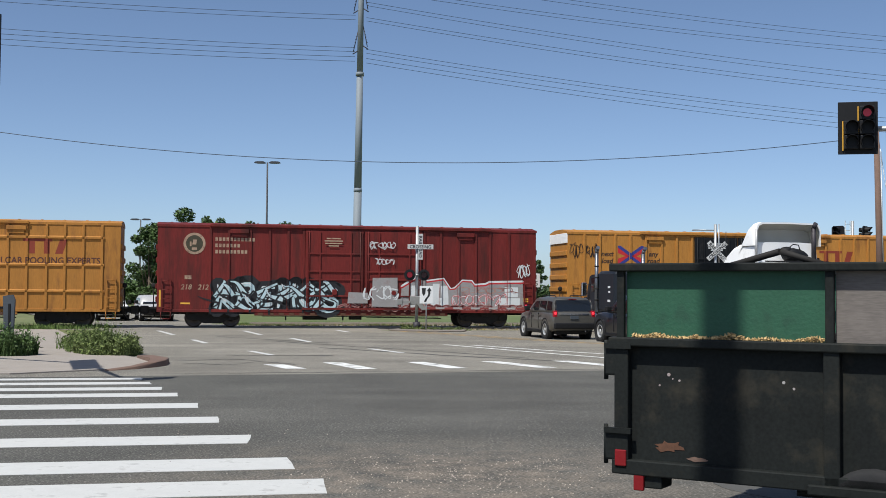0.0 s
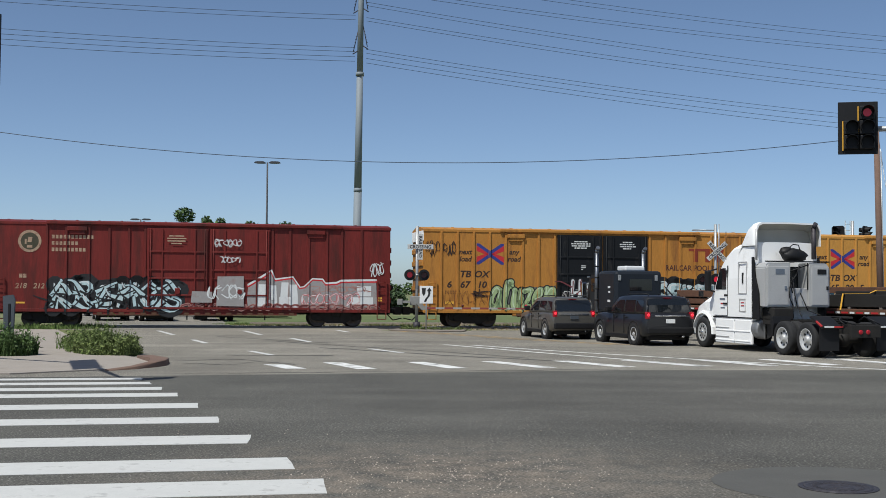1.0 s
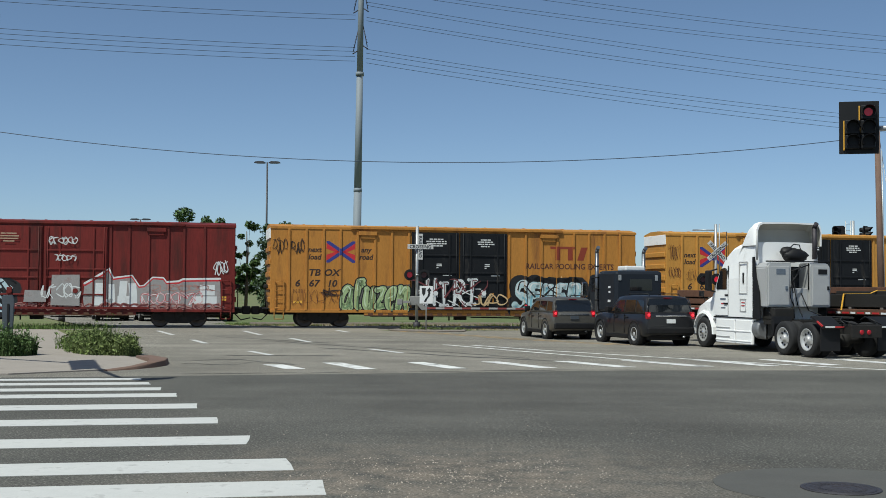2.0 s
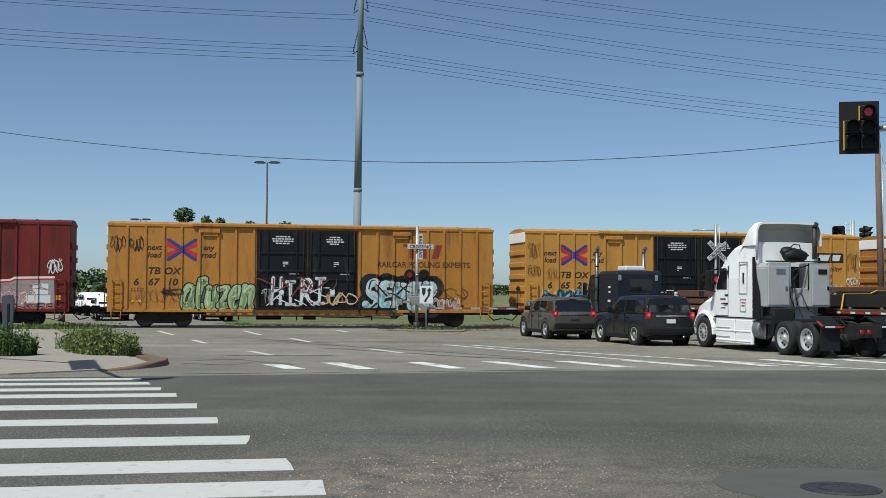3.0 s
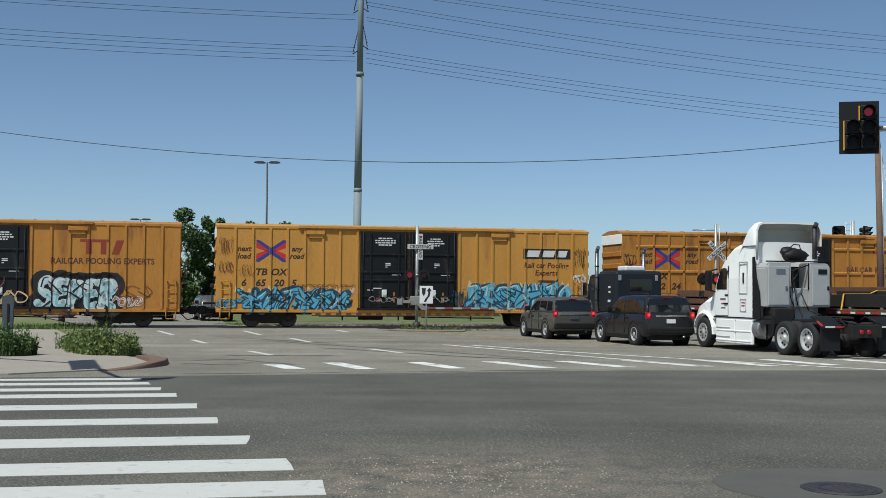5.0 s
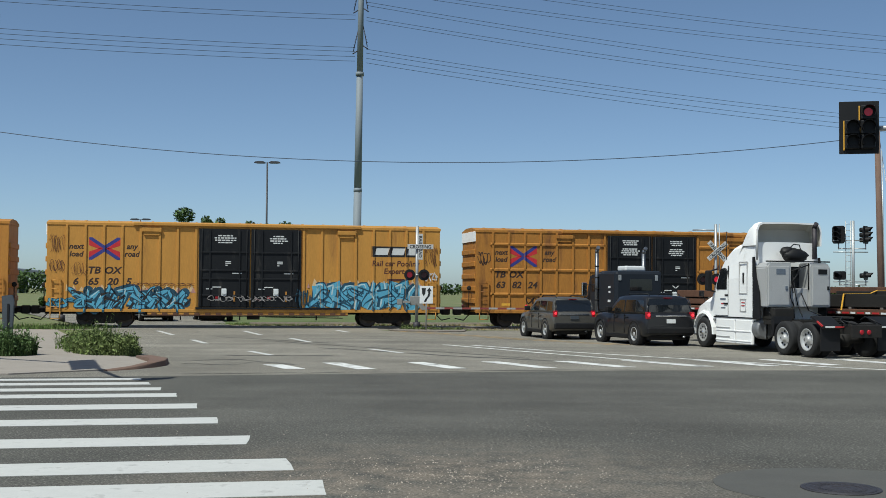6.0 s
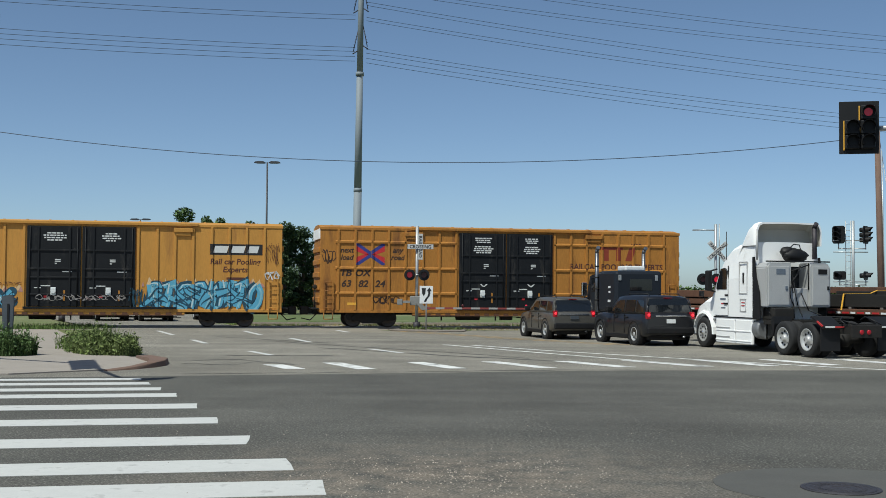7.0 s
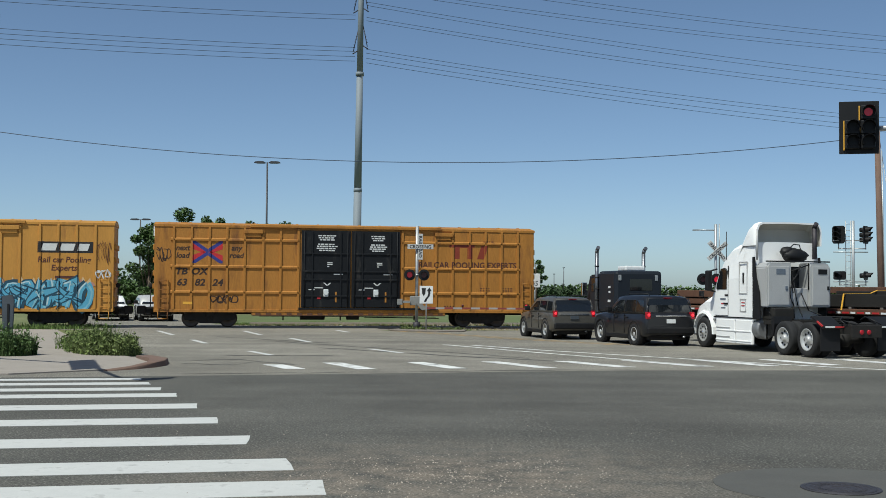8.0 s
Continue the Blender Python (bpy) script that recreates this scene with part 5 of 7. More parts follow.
        box(bm, fo - 0.28, fo - 0.06, s * (W / 2 - 0.34) - 0.16, s * (W / 2 - 0.34) + 0.16, belt - 0.40, belt - 0.26, 0.03)
        part("headlight", bm, "headlight" if facing else "sign_white", v)
        bm = B()
        box(bm, 1.80, 1.98, s * (W / 2 + 0.10) - 0.11, s * (W / 2 + 0.10) + 0.11, belt + 0.02, belt + 0.22, 0.04)
        part("mirror", bm, "black", v)
        if roof_rails:
            bm = B()
            pipe(bm, [(-0.45, s * 0.60, H - 0.02), (-0.35, s * 0.60, H + 0.05), (1.1, s * 0.60, H + 0.05), (1.25, s * 0.60, H - 0.02)], 0.018)
            part("roof_rail", bm, "black", v)
        for x in (0.62, 1.48):
            bm = B()
            box(bm, x - 0.1, x + 0.1, s * (W / 2) - 0.02, s * (W / 2) + 0.022, belt - 0.17, belt - 0.13, 0.008)
            part("door_handle", bm, paint, v)
            bm = B()
            box(bm, x + 0.16, x + 0.175, s * (W / 2) - 0.03, s * (W / 2) + 0.004, 0.42, belt - 0.06)
            part("door_gap", bm, "black", v)
        bm = B()
        box(bm, 0.5, wb - 0.5, s * (W / 2 - 0.05) - 0.06, s * (W / 2 - 0.05) + 0.06, 0.24, 0.36, 0.02)
        part("rocker", bm, "black", v)
        for x in (0.0, wb):
            bm = B()
            lathe(bm, [(s * (W / 2 - 0.25), r + 0.075), (s * (W / 2 + 0.002), r + 0.075), (s * (W / 2 + 0.002), r + 0.03), (s * (W / 2 - 0.25), r + 0.03)], "y", 26, c=(x, 0, r + 0.01))
            part("wheel_arch", bm, "black", v)
            wheel_parts(v, x, s * (W / 2 - 0.115), r, 0.235, rims, holes=7)
    bm = B()
    box(bm, ro - 0.05, ro + 0.25, -W / 2 + 0.08, W / 2 - 0.08, 0.42, 0.66, 0.05)
    part("rear_bumper", bm, "black" if not facing else paint, v)
    bm = B()
    box(bm, fo - 0.2, fo + 0.05, -W / 2 + 0.16, W / 2 - 0.16, 0.36, 0.56, 0.05)
    box(bm, fo - 0.18, fo - 0.02, -0.42, 0.42, 0.58, 0.74, 0.02)
    part("grille", bm, "black", v)
    bm = B()
    box(bm, ro - 0.035, ro + 0.02, -0.17, 0.17, 0.80, 0.94, 0.01)
    part("plate", bm, plate, v, "plain rear plate")
    bm = B()
    box(bm, ro - 0.02, ro + 0.05, -0.6, 0.6, belt - 0.10, belt - 0.06, 0.01)
    part("tailgate_trim", bm, "chrome" if lit == "brake_red" else "black", v)
    bm = B()
    box(bm, x_tail + 0.12, x_tail + 0.18, -0.16, 0.16, H - 0.10, H - 0.08, 0.004)
    part("high_lamp", bm, "brake_red" if lit == "brake_red" else "red_dim", v)
    bm = B()
    tube(bm, (ro - 0.03, -0.5, 0.33), (ro + 0.25, -0.5, 0.33), 0.035)
    part("exhaust_tip", bm, "chrome", v)
    bm = B()
    box(bm, ro + 0.3, fo - 0.4, -W / 2 + 0.25, W / 2 - 0.25, 0.2, 0.36)
    part("chassis", bm, "under", v)
    return v


def headed(x, y, phi, z=0.0):
    """The pose of a vehicle that faces phi degrees to the left of straight ahead."""
    return pose(x, y, z, 0, 0, 90 + phi)


suv("suv", "dark grey sport utility car waiting with its brake lights on", headed(4.96, 47.1, 14.2), "suv_grey", wb=2.72, height=1.68, width=1.84, lit="brake_red", plate="marker_back")
suv("suv", "glossy blue-black sport utility car with red tail lamps lit", headed(7.75, 42.2, 16.9), "suv_black", wb=2.86, r=0.40, height=1.78, width=1.98, lit="brake_red", belt=1.14)
suv("suv", "pale grey sport utility car facing the crossing beyond the train", pose(-17.6, 71.0, 0, 0, 0, -70), "grey_box", facing=True, height=1.50, width=1.9, belt=0.98)
suv("suv", "white sport utility car facing the crossing beyond the train", pose(-20.2, 71.2, 0, 0, 0, -70), "white", facing=True, height=1.46, belt=0.96)
suv("suv", "dark grey sport utility car standing beyond the train", pose(-14.4, 72.6, 0, 0, 0, -70), "suv_grey", facing=True, height=1.5, belt=0.98)
suv("suv", "white car queued further back beyond the train", pose(-24.5, 82.0, 0, 0, 0, -62), "white", facing=True, height=1.6)


# ---- white road tractor
def white_tractor(m):
    v = empty("semi_truck", m, "white sleeper road tractor without trailer, grey cabinets behind the cab", "truck")
    def cab_sec(x, zb, zt, w, wt):
        half = [(w / 2, zb), (w / 2, zb + (zt - zb) * 0.55), (wt / 2, zt - 0.16), (wt / 2 - 0.14, zt - 0.02), (wt * 0.25, zt)]
        return [(x, y, z) for y, z in half] + [(x, -y, z) for y, z in reversed(half)]
    bm = B()
    loft(bm, [cab_sec(2.45, 1.0, 3.54, 2.42, 2.26), cab_sec(3.0, 1.0, 3.56, 2.42, 2.26), cab_sec(3.6, 1.0, 3.50, 2.42, 2.24), cab_sec(4.0, 1.0, 3.40, 2.42, 2.22), cab_sec(4.3, 1.0, 3.24, 2.42, 2.20), cab_sec(4.55, 1.0, 3.02, 2.42, 2.18), cab_sec(4.9, 1.0, 2.70, 2.38, 2.12), cab_sec(5.3, 1.0, 2.12, 2.30, 2.05)], smooth=False)
    part("cab", bm, "white", v)
    bm = B()
    loft(bm, [cab_sec(5.1, 1.05, 2.04, 2.34, 2.0), cab_sec(5.7, 1.12, 1.94, 2.34, 1.7), cab_sec(6.25, 1.0, 1.72, 2.2, 1.45), cab_sec(6.7, 0.85, 1.40, 1.9, 1.2)], smooth=False)
    part("hood", bm, "white", v)
    for s in (1, -1):
        bm = B()
        # front fender: a half shell over the steering wheel
        for i in range(10):
            a0, a1 = math.radians(-6 + 19 * i), math.radians(-6 + 19 * (i + 1))
            q = [(5.75 + 0.66 * math.cos(a), s * y, 0.52 + 0.66 * math.sin(a)) for a, y in ((a0, 0.80), (a0, 1.24), (a1, 1.24), (a1, 0.80))]
            q2 = [(5.75 + 0.72 * math.cos(a), s * y, 0.52 + 0.74 * math.sin(a)) for a, y in ((a0, 0.80), (a0, 1.22), (a1, 1.22), (a1, 0.80))]
            f = [bm.verts.new(p) for p in q]
            g = [bm.verts.new(p) for p in q2]
            for k in range(4):
                bm.faces.new((f[k], f[(k + 1) % 4], g[(k + 1) % 4], g[k]))
            bm.faces.new(f)
            bm.faces.new(list(reversed(g)))
        part("fender", bm, "white", v)
        bm = B()
        box(bm, 2.5, 3.55, s * 1.17 - 0.05, s * 1.17 + 0.05, 0.22, 1.02, 0.03)
        part("side_fairing", bm, "white", v)
        bm = B()
        box(bm, 3.6, 4.85, s * 1.17 - 0.05, s * 1.17 + 0.05, 0.22, 1.02, 0.03)
        part("side_fairing", bm, "white", v)
        bm = B()
        for z in (0.42, 0.72):
            box(bm, 3.9, 4.8, s * 1.22 - 0.015, s * 1.22 + 0.02, z, z + 0.03, 0.006)
        part("step", bm, "grey_box", v)
        bm = B()
        box(bm, 2.45, 5.0, s * 1.20 - 0.02, s * 1.20 + 0.025, 1.06, 1.10)
        part("trim_line", bm, "black", v)
        # door window and outlines
        bm = B()
        prism(bm, [(4.12, 2.0), (4.12, 2.62), (4.28, 2.72), (4.52, 2.70), (4.82, 2.12), (4.82, 2.0)], "y", min(s * 1.13, s * 1.222), max(s * 1.13, s * 1.222), 0.01)
        part("door_window", bm, "glass", v)
        bm = B()
        for q in (rect(4.02, 4.035, 1.12, 2.8), rect(4.03, 4.9, 1.12, 1.135), rect(4.05, 4.25, 1.78, 1.84)):
            prism(bm, q, "y", min(s * 1.19, s * 1.222), max(s * 1.19, s * 1.222))
        part("door_seam", bm, "black", v)
        # sleeper panel and vent, cab extender
        bm = B()
        for q in (rect(2.78, 3.32, 1.85, 1.89), rect(2.78, 3.32, 2.87, 2.91), rect(2.78, 2.82, 1.87, 2.9), rect(3.28, 3.32, 1.87, 2.9)):
            prism(bm, q, "y", min(s * 1.20, s * 1.225), max(s * 1.20, s * 1.225), 0.006)
        part("sleeper_panel", bm, "grey_box", v)
        bm = B()
        prism(bm, rect(3.0, 3.07, 2.2, 2.55), "y", min(s * 1.2, s * 1.23), max(s * 1.2, s * 1.23))
        part("vent", bm, "black", v)
        bm = B()
        for q in (rect(2.86, 3.25, 1.28, 1.31), rect(2.86, 3.25, 1.67, 1.70), rect(2.86, 2.89, 1.28, 1.7), rect(3.22, 3.25, 1.28, 1.7)):
            prism(bm, q, "y", min(s * 1.20, s * 1.225), max(s * 1.20, s * 1.225))
        part("locker_frame", bm, "grey_box", v)
        bm = B()
        prism(bm, [(2.0, 1.05), (2.5, 1.05), (2.5, 3.05), (2.36, 3.05), (2.28, 2.4), (2.06, 1.9)], "y", s * 1.19 - 0.02, s * 1.19 + 0.02, 0.012)
        part("cab_extender", bm, "black", v, "dark rubber cab extender")
        # mirrors
        bm = B()
        box(bm, 4.90, 5.08, s * 1.42 - 0.11, s * 1.42 + 0.11, 1.95, 2.65, 0.05)
        pipe(bm, [(4.98, s * 1.1, 2.7), (4.98, s * 1.4, 2.62)], 0.03)
        pipe(bm, [(4.98, s * 1.1, 1.9), (4.98, s * 1.4, 1.98)], 0.03)
        part("mirror", bm, "black", v)
        bm = B()
        box(bm, 6.15, 6.3, s * 0.98 - 0.02, s * 0.98 + 0.12, 1.75, 1.95, 0.03)
        pipe(bm, [(6.2, s * 0.85, 1.5), (6.2, s * 1.0, 1.8)], 0.015)
        part("hood_mirror", bm, "black", v)
        # tanks, wheels, mudguards
        bm = B()
        lathe(bm, [(2.16, 0.01), (2.15, 0.28), (2.17, 0.31), (2.21, 0.33), (2.50, 0.33)], "x", 28, c=(0, s * 0.90, 0.74), smooth=False)
        tank = part("fuel_tank", bm, "tank_end", v, "round aluminium fuel tank end")
        # bright upright strip stands in for the highlight on the tank end
        bm = B()
        box(bm, 2.125, 2.15, s * 0.90 - 0.035, s * 0.90 + 0.035, 0.42, 1.06, 0.006)
        part("tank_highlight", bm, "chrome", tank)
        wheel_parts(v, 5.75, s * 1.09, 0.52, 0.30, "alloy", 10, rim_r=0.62, dish=0.02)
        for x in (0.64, -0.64):
            wheel_parts(v, x, s * 1.11, 0.52, 0.28, "alloy", 8, rim_r=0.64, dish=0.07)
            bm = B()
            lathe(bm, [(-0.14, 0.3), (-0.14, 0.48), (-0.08, 0.52), (0.08, 0.52), (0.14, 0.48), (0.14, 0.3)], "y", 22, c=(x, s * 0.78, 0.52))
            part("inner_tyre", bm, "tyre", v)
        bm = B()
        box(bm, -1.42, -1.38, s * 0.95 - 0.32, s * 0.95 + 0.32, 0.22, 0.98, 0.005)
        part("mudflap", bm, "black", v, "black rubber mudflap")
        bm = B()
        prism(bm, [(-1.55, 0.92), (-0.95, 1.22), (-0.92, 1.17), (-1.5, 0.86)], "y", min(s * 0.62, s * 1.27), max(s * 0.62, s * 1.27))
        part("quarter_fender", bm, "black", v)
        bm = B()
        prism(bm, [(-1.53, 0.96), (-1.25, 1.10), (-1.23, 1.06), (-1.50, 0.92)], "y", min(s * 1.25, s * 1.29), max(s * 1.25, s * 1.29))
        part("reflector", bm, "stripe_red", v, "red reflective strip")
        bm = B()
        box(bm, -1.57, -1.54, s * 0.9 - 0.3, s * 0.9 + 0.0, 0.90, 0.95)
        part("reflector", bm, "stripe_red", v, "red reflective strip")
        bm = B()
        box(bm, -1.57, -1.54, s * 0.9 + 0.0, s * 0.9 + 0.3, 0.90, 0.95)
        part("reflector", bm, "white_matt", v, "white reflective strip")
        bm = B()
        prism(bm, [(1.3, 0.95), (1.3, 1.15), (1.15, 1.17), (1.1, 0.95), (1.18, 0.55), (1.24, 0.55)], "y", min(s * 0.62, s * 1.25), max(s * 0.62, s * 1.25))
        part("front_quarter_fender", bm, "black", v)
        bm = B()
        tube(bm, (2.30, s * 0.95, 3.0), (2.30, s * 0.95, 4.02), 0.075, seg=12)
        tube(bm, (2.30, s * 0.95, 4.02), (2.18, s * 0.95, 4.16), 0.075, seg=12)
        if s < 0:
            part("exhaust_stack", bm, "iron", v, "dark exhaust stack")
        else:
            bm.free()
            bm = B()
            tube(bm, (2.27, 1.16, 2.95), (2.27, 1.16, 3.95), 0.035, seg=10)
            part("fairing_strut", bm, "grey_box", v, "grey upright strut of the fairing")
        bm = B()
        for z0_, z1_ in ((0.30, 0.34), (0.62, 0.66)):
            box(bm, 2.55, 4.85, s * 1.225 - 0.012, s * 1.225 + 0.012, z0_, z1_, 0.008)
        part("fairing_rib", bm, "white", v)
        bm = B()
        lathe(bm, [(s * 1.20, 0.05), (s * 1.27, 0.06), (s * 1.28, 0.02)], "y", 14, c=(5.75, 0, 0.52))
        part("hub_cap", bm, "chrome", v)
        bm = B()
        box(bm, 4.06, 4.30, s * 1.215 - 0.01, s * 1.215 + 0.03, 1.50, 1.56, 0.01)
        part("grab_handle", bm, "black", v)
        bm = B()
        tube(bm, (4.3, s * 1.12, 3.0), (4.3, s * 1.12, 3.95), 0.012, seg=6)
        part("aerial", bm, "black", v)
    # roof fairing: a hollow shell open to the rear
    bm = B()
    def shell(x, zt, w, t):
        half = [(w / 2, min(3.42, zt - 0.24)), (w / 2, zt - 0.22), (w / 2 - 0.06, zt - 0.06), (w / 2 - 0.2, zt), (0.0, zt + 0.02)]
        full = half + [(-y, z) for y, z in reversed(half[:-1])]
        inner = [(y * (1 - t / (w / 2)), z - t if i not in (0, len(full) - 1) else z) for i, (y, z) in enumerate(full)]
        return [(x, y, z) for y, z in full], [(x, y, z) for y, z in inner]
    secs = [shell(2.25, 4.16, 2.36, 0.05), shell(2.5, 4.17, 2.38, 0.05), shell(2.85, 4.0, 2.36, 0.05), shell(3.15, 3.70, 2.32, 0.05), shell(3.45, 3.38, 2.28, 0.05)]
    outs = [[bm.verts.new(p) for p in o] for o, _ in secs]
    for a, b in zip(outs, outs[1:]):
        for i in range(len(a) - 1):
            bm.faces.new((a[i], a[i + 1], b[i + 1], b[i])).smooth = True
    ins0 = [bm.verts.new(p) for p in secs[0][1]]
    for i in range(len(ins0) - 1):
        bm.faces.new((outs[0][i], outs[0][i + 1], ins0[i + 1], ins0[i]))
    part("roof_fairing", bm, "white", v)
    bm = B()
    inn = [[bm.verts.new(p) for p in i] for _, i in secs]
    for a, b in zip(inn, inn[1:]):
        for i in range(len(a) - 1):
            bm.faces.new((a[i], a[i + 1], b[i + 1], b[i]))
    bm.faces.new(inn[2])
    part("fairing_lining", bm, "beige", v, "dull beige inside of the roof fairing")
    # cabinets behind the sleeper
    for y0, y1 in ((0.28, 1.16), (-1.16, -0.42)):
        bm = B()
        prism(bm, [(y0, 1.45), (y1, 1.45), (y1, 2.7), (y1 - (0.12 if y1 > 0 else 0), 2.86), (y0 + (0 if y1 > 0 else 0.12), 2.86), (y0, 2.7 if y1 < 0 else 2.86)], "x", 1.72, 2.40, 0.03)
        cabt = part("cabinet", bm, "grey_box", v, "grey aluminium tool cabinet")
        bm = B()
        box(bm, 1.695, 1.725, y0 + 0.07, y1 - 0.07, 1.52, 2.74, 0.01)
        part("cabinet_door", bm, "grey_box", cabt)
        bm = B()
        box(bm, 1.68, 1.70, (y0 + y1) / 2 - 0.22, (y0 + y1) / 2 + 0.1, 2.5, 2.66, 0.005)
        box(bm, 1.67, 1.70, (y0 + y1) / 2 - 0.3, (y0 + y1) / 2 - 0.22, 2.0, 2.12, 0.01)
        part("latch", bm, "sign_back" if y1 > 0 else "black", cabt)
    bm = B()
    box(bm, 1.85, 2.40, -0.42, 0.28, 1.45, 2.05, 0.02)
    part("centre_panel", bm, "grey_box", v)
    bm = B()
    box(bm, 2.38, 2.44, -0.42, 0.28, 2.05, 2.75)
    part("rear_window", bm, "glass", v)
    bm = B()
    for y in (-0.4, 0.26):
        tube(bm, (1.8, y, 2.0), (1.8, y, 2.86), 0.02)
    pipe(bm, [(1.8, -0.4, 2.8), (1.95, 0.26, 2.55)], 0.02)
    pipe(bm, [(1.75, -1.15, 2.9), (1.75, 1.15, 2.9)], 0.025)
    part("rack_bars", bm, "black", v)
    # frame, fifth wheel, hoses, rear lamps
    bm = B()
    for y in (-0.43, 0.43):
        box(bm, -1.75, 6.3, y - 0.05, y + 0.05, 0.72, 1.0)
    for x in (-1.7, -0.64, 0.64, 1.9, 3.5, 5.6):
        box(bm, x - 0.06, x + 0.06, -0.43, 0.43, 0.74, 0.95)
    for x in (-0.64, 0.64):
        tube(bm, (x, -0.95, 0.52), (x, 0.95, 0.52), 0.12)
        lathe(bm, [(-0.2, 0.05), (-0.12, 0.22), (0.12, 0.22), (0.2, 0.05)], "y", 14, c=(x, 0, 0.52))
    tube(bm, (5.6, -0.95, 0.52), (5.6, 0.95, 0.52), 0.08)
    part("frame", bm, "under", v)
    bm = B()
    prism(bm, [(-0.55, -0.45), (-0.2, -0.45), (0.45, -0.42), (0.5, 0.0), (0.45, 0.42), (-0.2, 0.45), (-0.55, 0.45), (-0.15, 0.1), (-0.15, -0.1)], "z", 1.13, 1.2, 0.015)
    box(bm, -0.2, 0.2, -0.5, 0.5, 0.98, 1.14, 0.02)
    part("fifth_wheel", bm, "under", v, "black fifth wheel plate")
    bm = B()
    box(bm, -1.8, -1.72, -0.5, 0.5, 0.62, 0.98, 0.01)
    part("rear_crossmember", bm, "under", v)
    for y in (0.18, -0.06):
        bm = B()
        lathe(bm, [(-1.835, 0.02), (-1.83, 0.065), (-1.79, 0.07)], "x", 16, c=(0, y, 0.78))
        part("tail_lamp", bm, "brake_red", v, "round red tail lamp")
    for run in ([(1.7, 0.32, 2.1), (1.62, 0.36, 1.75), (1.66, 0.22, 1.5), (1.5, 0.3, 1.1)], [(1.7, -0.05, 2.75), (1.64, 0.1, 2.5), (1.66, 0.3, 2.2), (1.66, 0.24, 1.9)], [(1.9, 1.05, 1.4), (1.7, 1.0, 1.2), (1.75, 0.8, 1.05)], [(-0.95, 0.35, 1.1), (-1.3, 0.5, 1.2), (-1.6, 0.75, 1.12), (-1.75, 0.6, 0.95)], [(-0.9, -0.4, 1.1), (-1.3, -0.3, 1.22), (-1.7, -0.55, 1.0)], [(1.75, -0.1, 1.9), (1.4, -0.15, 1.35), (0.9, -0.3, 1.2)], [(1.72, 0.2, 2.4), (1.55, 0.24, 1.9), (1.62, 0.1, 1.5), (1.2, 0.2, 1.15)], [(-0.9, 0.5, 1.05), (-1.5, 0.6, 1.12), (-1.75, 0.3, 0.98)]):
        bm = B()
        pipe(bm, run, 0.02)
        part("air_hose", bm, "black", v)
    bm = B()
    box(bm, 1.1, 2.4, -1.0, 1.0, 0.9, 1.05)
    box(bm, 1.5, 2.2, 0.3, 1.0, 1.05, 1.42, 0.03)
    box(bm, 1.5, 2.1, -1.0, -0.4, 0.5, 0.9, 0.03)
    part("deck_plate", bm, "under", v)
    bm = B()
    box(bm, 6.5, 6.8, -1.12, 1.12, 0.4, 0.85, 0.08)
    part("bumper", bm, "black", v)
    # lettering on the door: unreadable print as bars
    for q, ink, y0 in ((rect(4.2, 4.56, 1.64, 1.71), "sign_back", 1.205), (rect(4.22, 4.5, 1.36, 1.41), "sign_back", 1.205), (rect(4.2, 4.5, 1.50, 1.55), "stripe_red", 1.205),
                       (rect(2.95, 3.15, 1.56, 1.59), "stripe_red", 1.215), (rect(2.95, 3.15, 1.46, 1.49), "stripe_red", 1.215)):
        bm = B()
        prism(bm, q, "y", y0, y0 + 0.008)
        part("door_print", bm, ink, v)
    return v


white_tractor(headed(11.78, 35.75, 15.5))

# the bag on the cabinets
def blob(bm, c, rx, ry, rz, seed, seg=16, rings=10, rough=0.12):
    rnd = random.Random(seed)
    off = Vector((rnd.uniform(0, 50), rnd.uniform(0, 50), rnd.uniform(0, 50)))
    grid = []
    for j in range(rings + 1):
        th = math.pi * j / rings
        row = []
        for i in range(seg):
            ph = 2 * math.pi * i / seg
            d = Vector((math.sin(th) * math.cos(ph), math.sin(th) * math.sin(ph), math.cos(th)))
            k = 1 + rough * noise.noise(d * 2.2 + off) * 2
            row.append(bm.verts.new(Vector(c) + Vector((d.x * rx, d.y * ry, d.z * rz)) * k))
        grid.append(row)
    for a, b in zip(grid, grid[1:]):
        for i in range(seg):
            bm.faces.new((a[i], a[(i + 1) % seg], b[(i + 1) % seg], b[i])).smooth = True


bag = empty("duffel_bag", headed(11.78, 35.75, 15.5) @ pose(2.05, -0.0, 2.92), "black crumpled duffel bag on the truck's cabinets", "bag")
bm = B()
blob(bm, (0, -0.05, 0.19), 0.24, 0.46, 0.22, 3)
blob(bm, (0.02, 0.2, 0.30), 0.18, 0.25, 0.16, 4)
part("bag_body", bm, "black", bag)
bm = B()
pipe(bm, [(0.0, -0.3, 0.3), (-0.05, -0.2, 0.52), (-0.05, 0.0, 0.54), (0, 0.12, 0.42)], 0.018)
part("handle", bm, "black", bag)


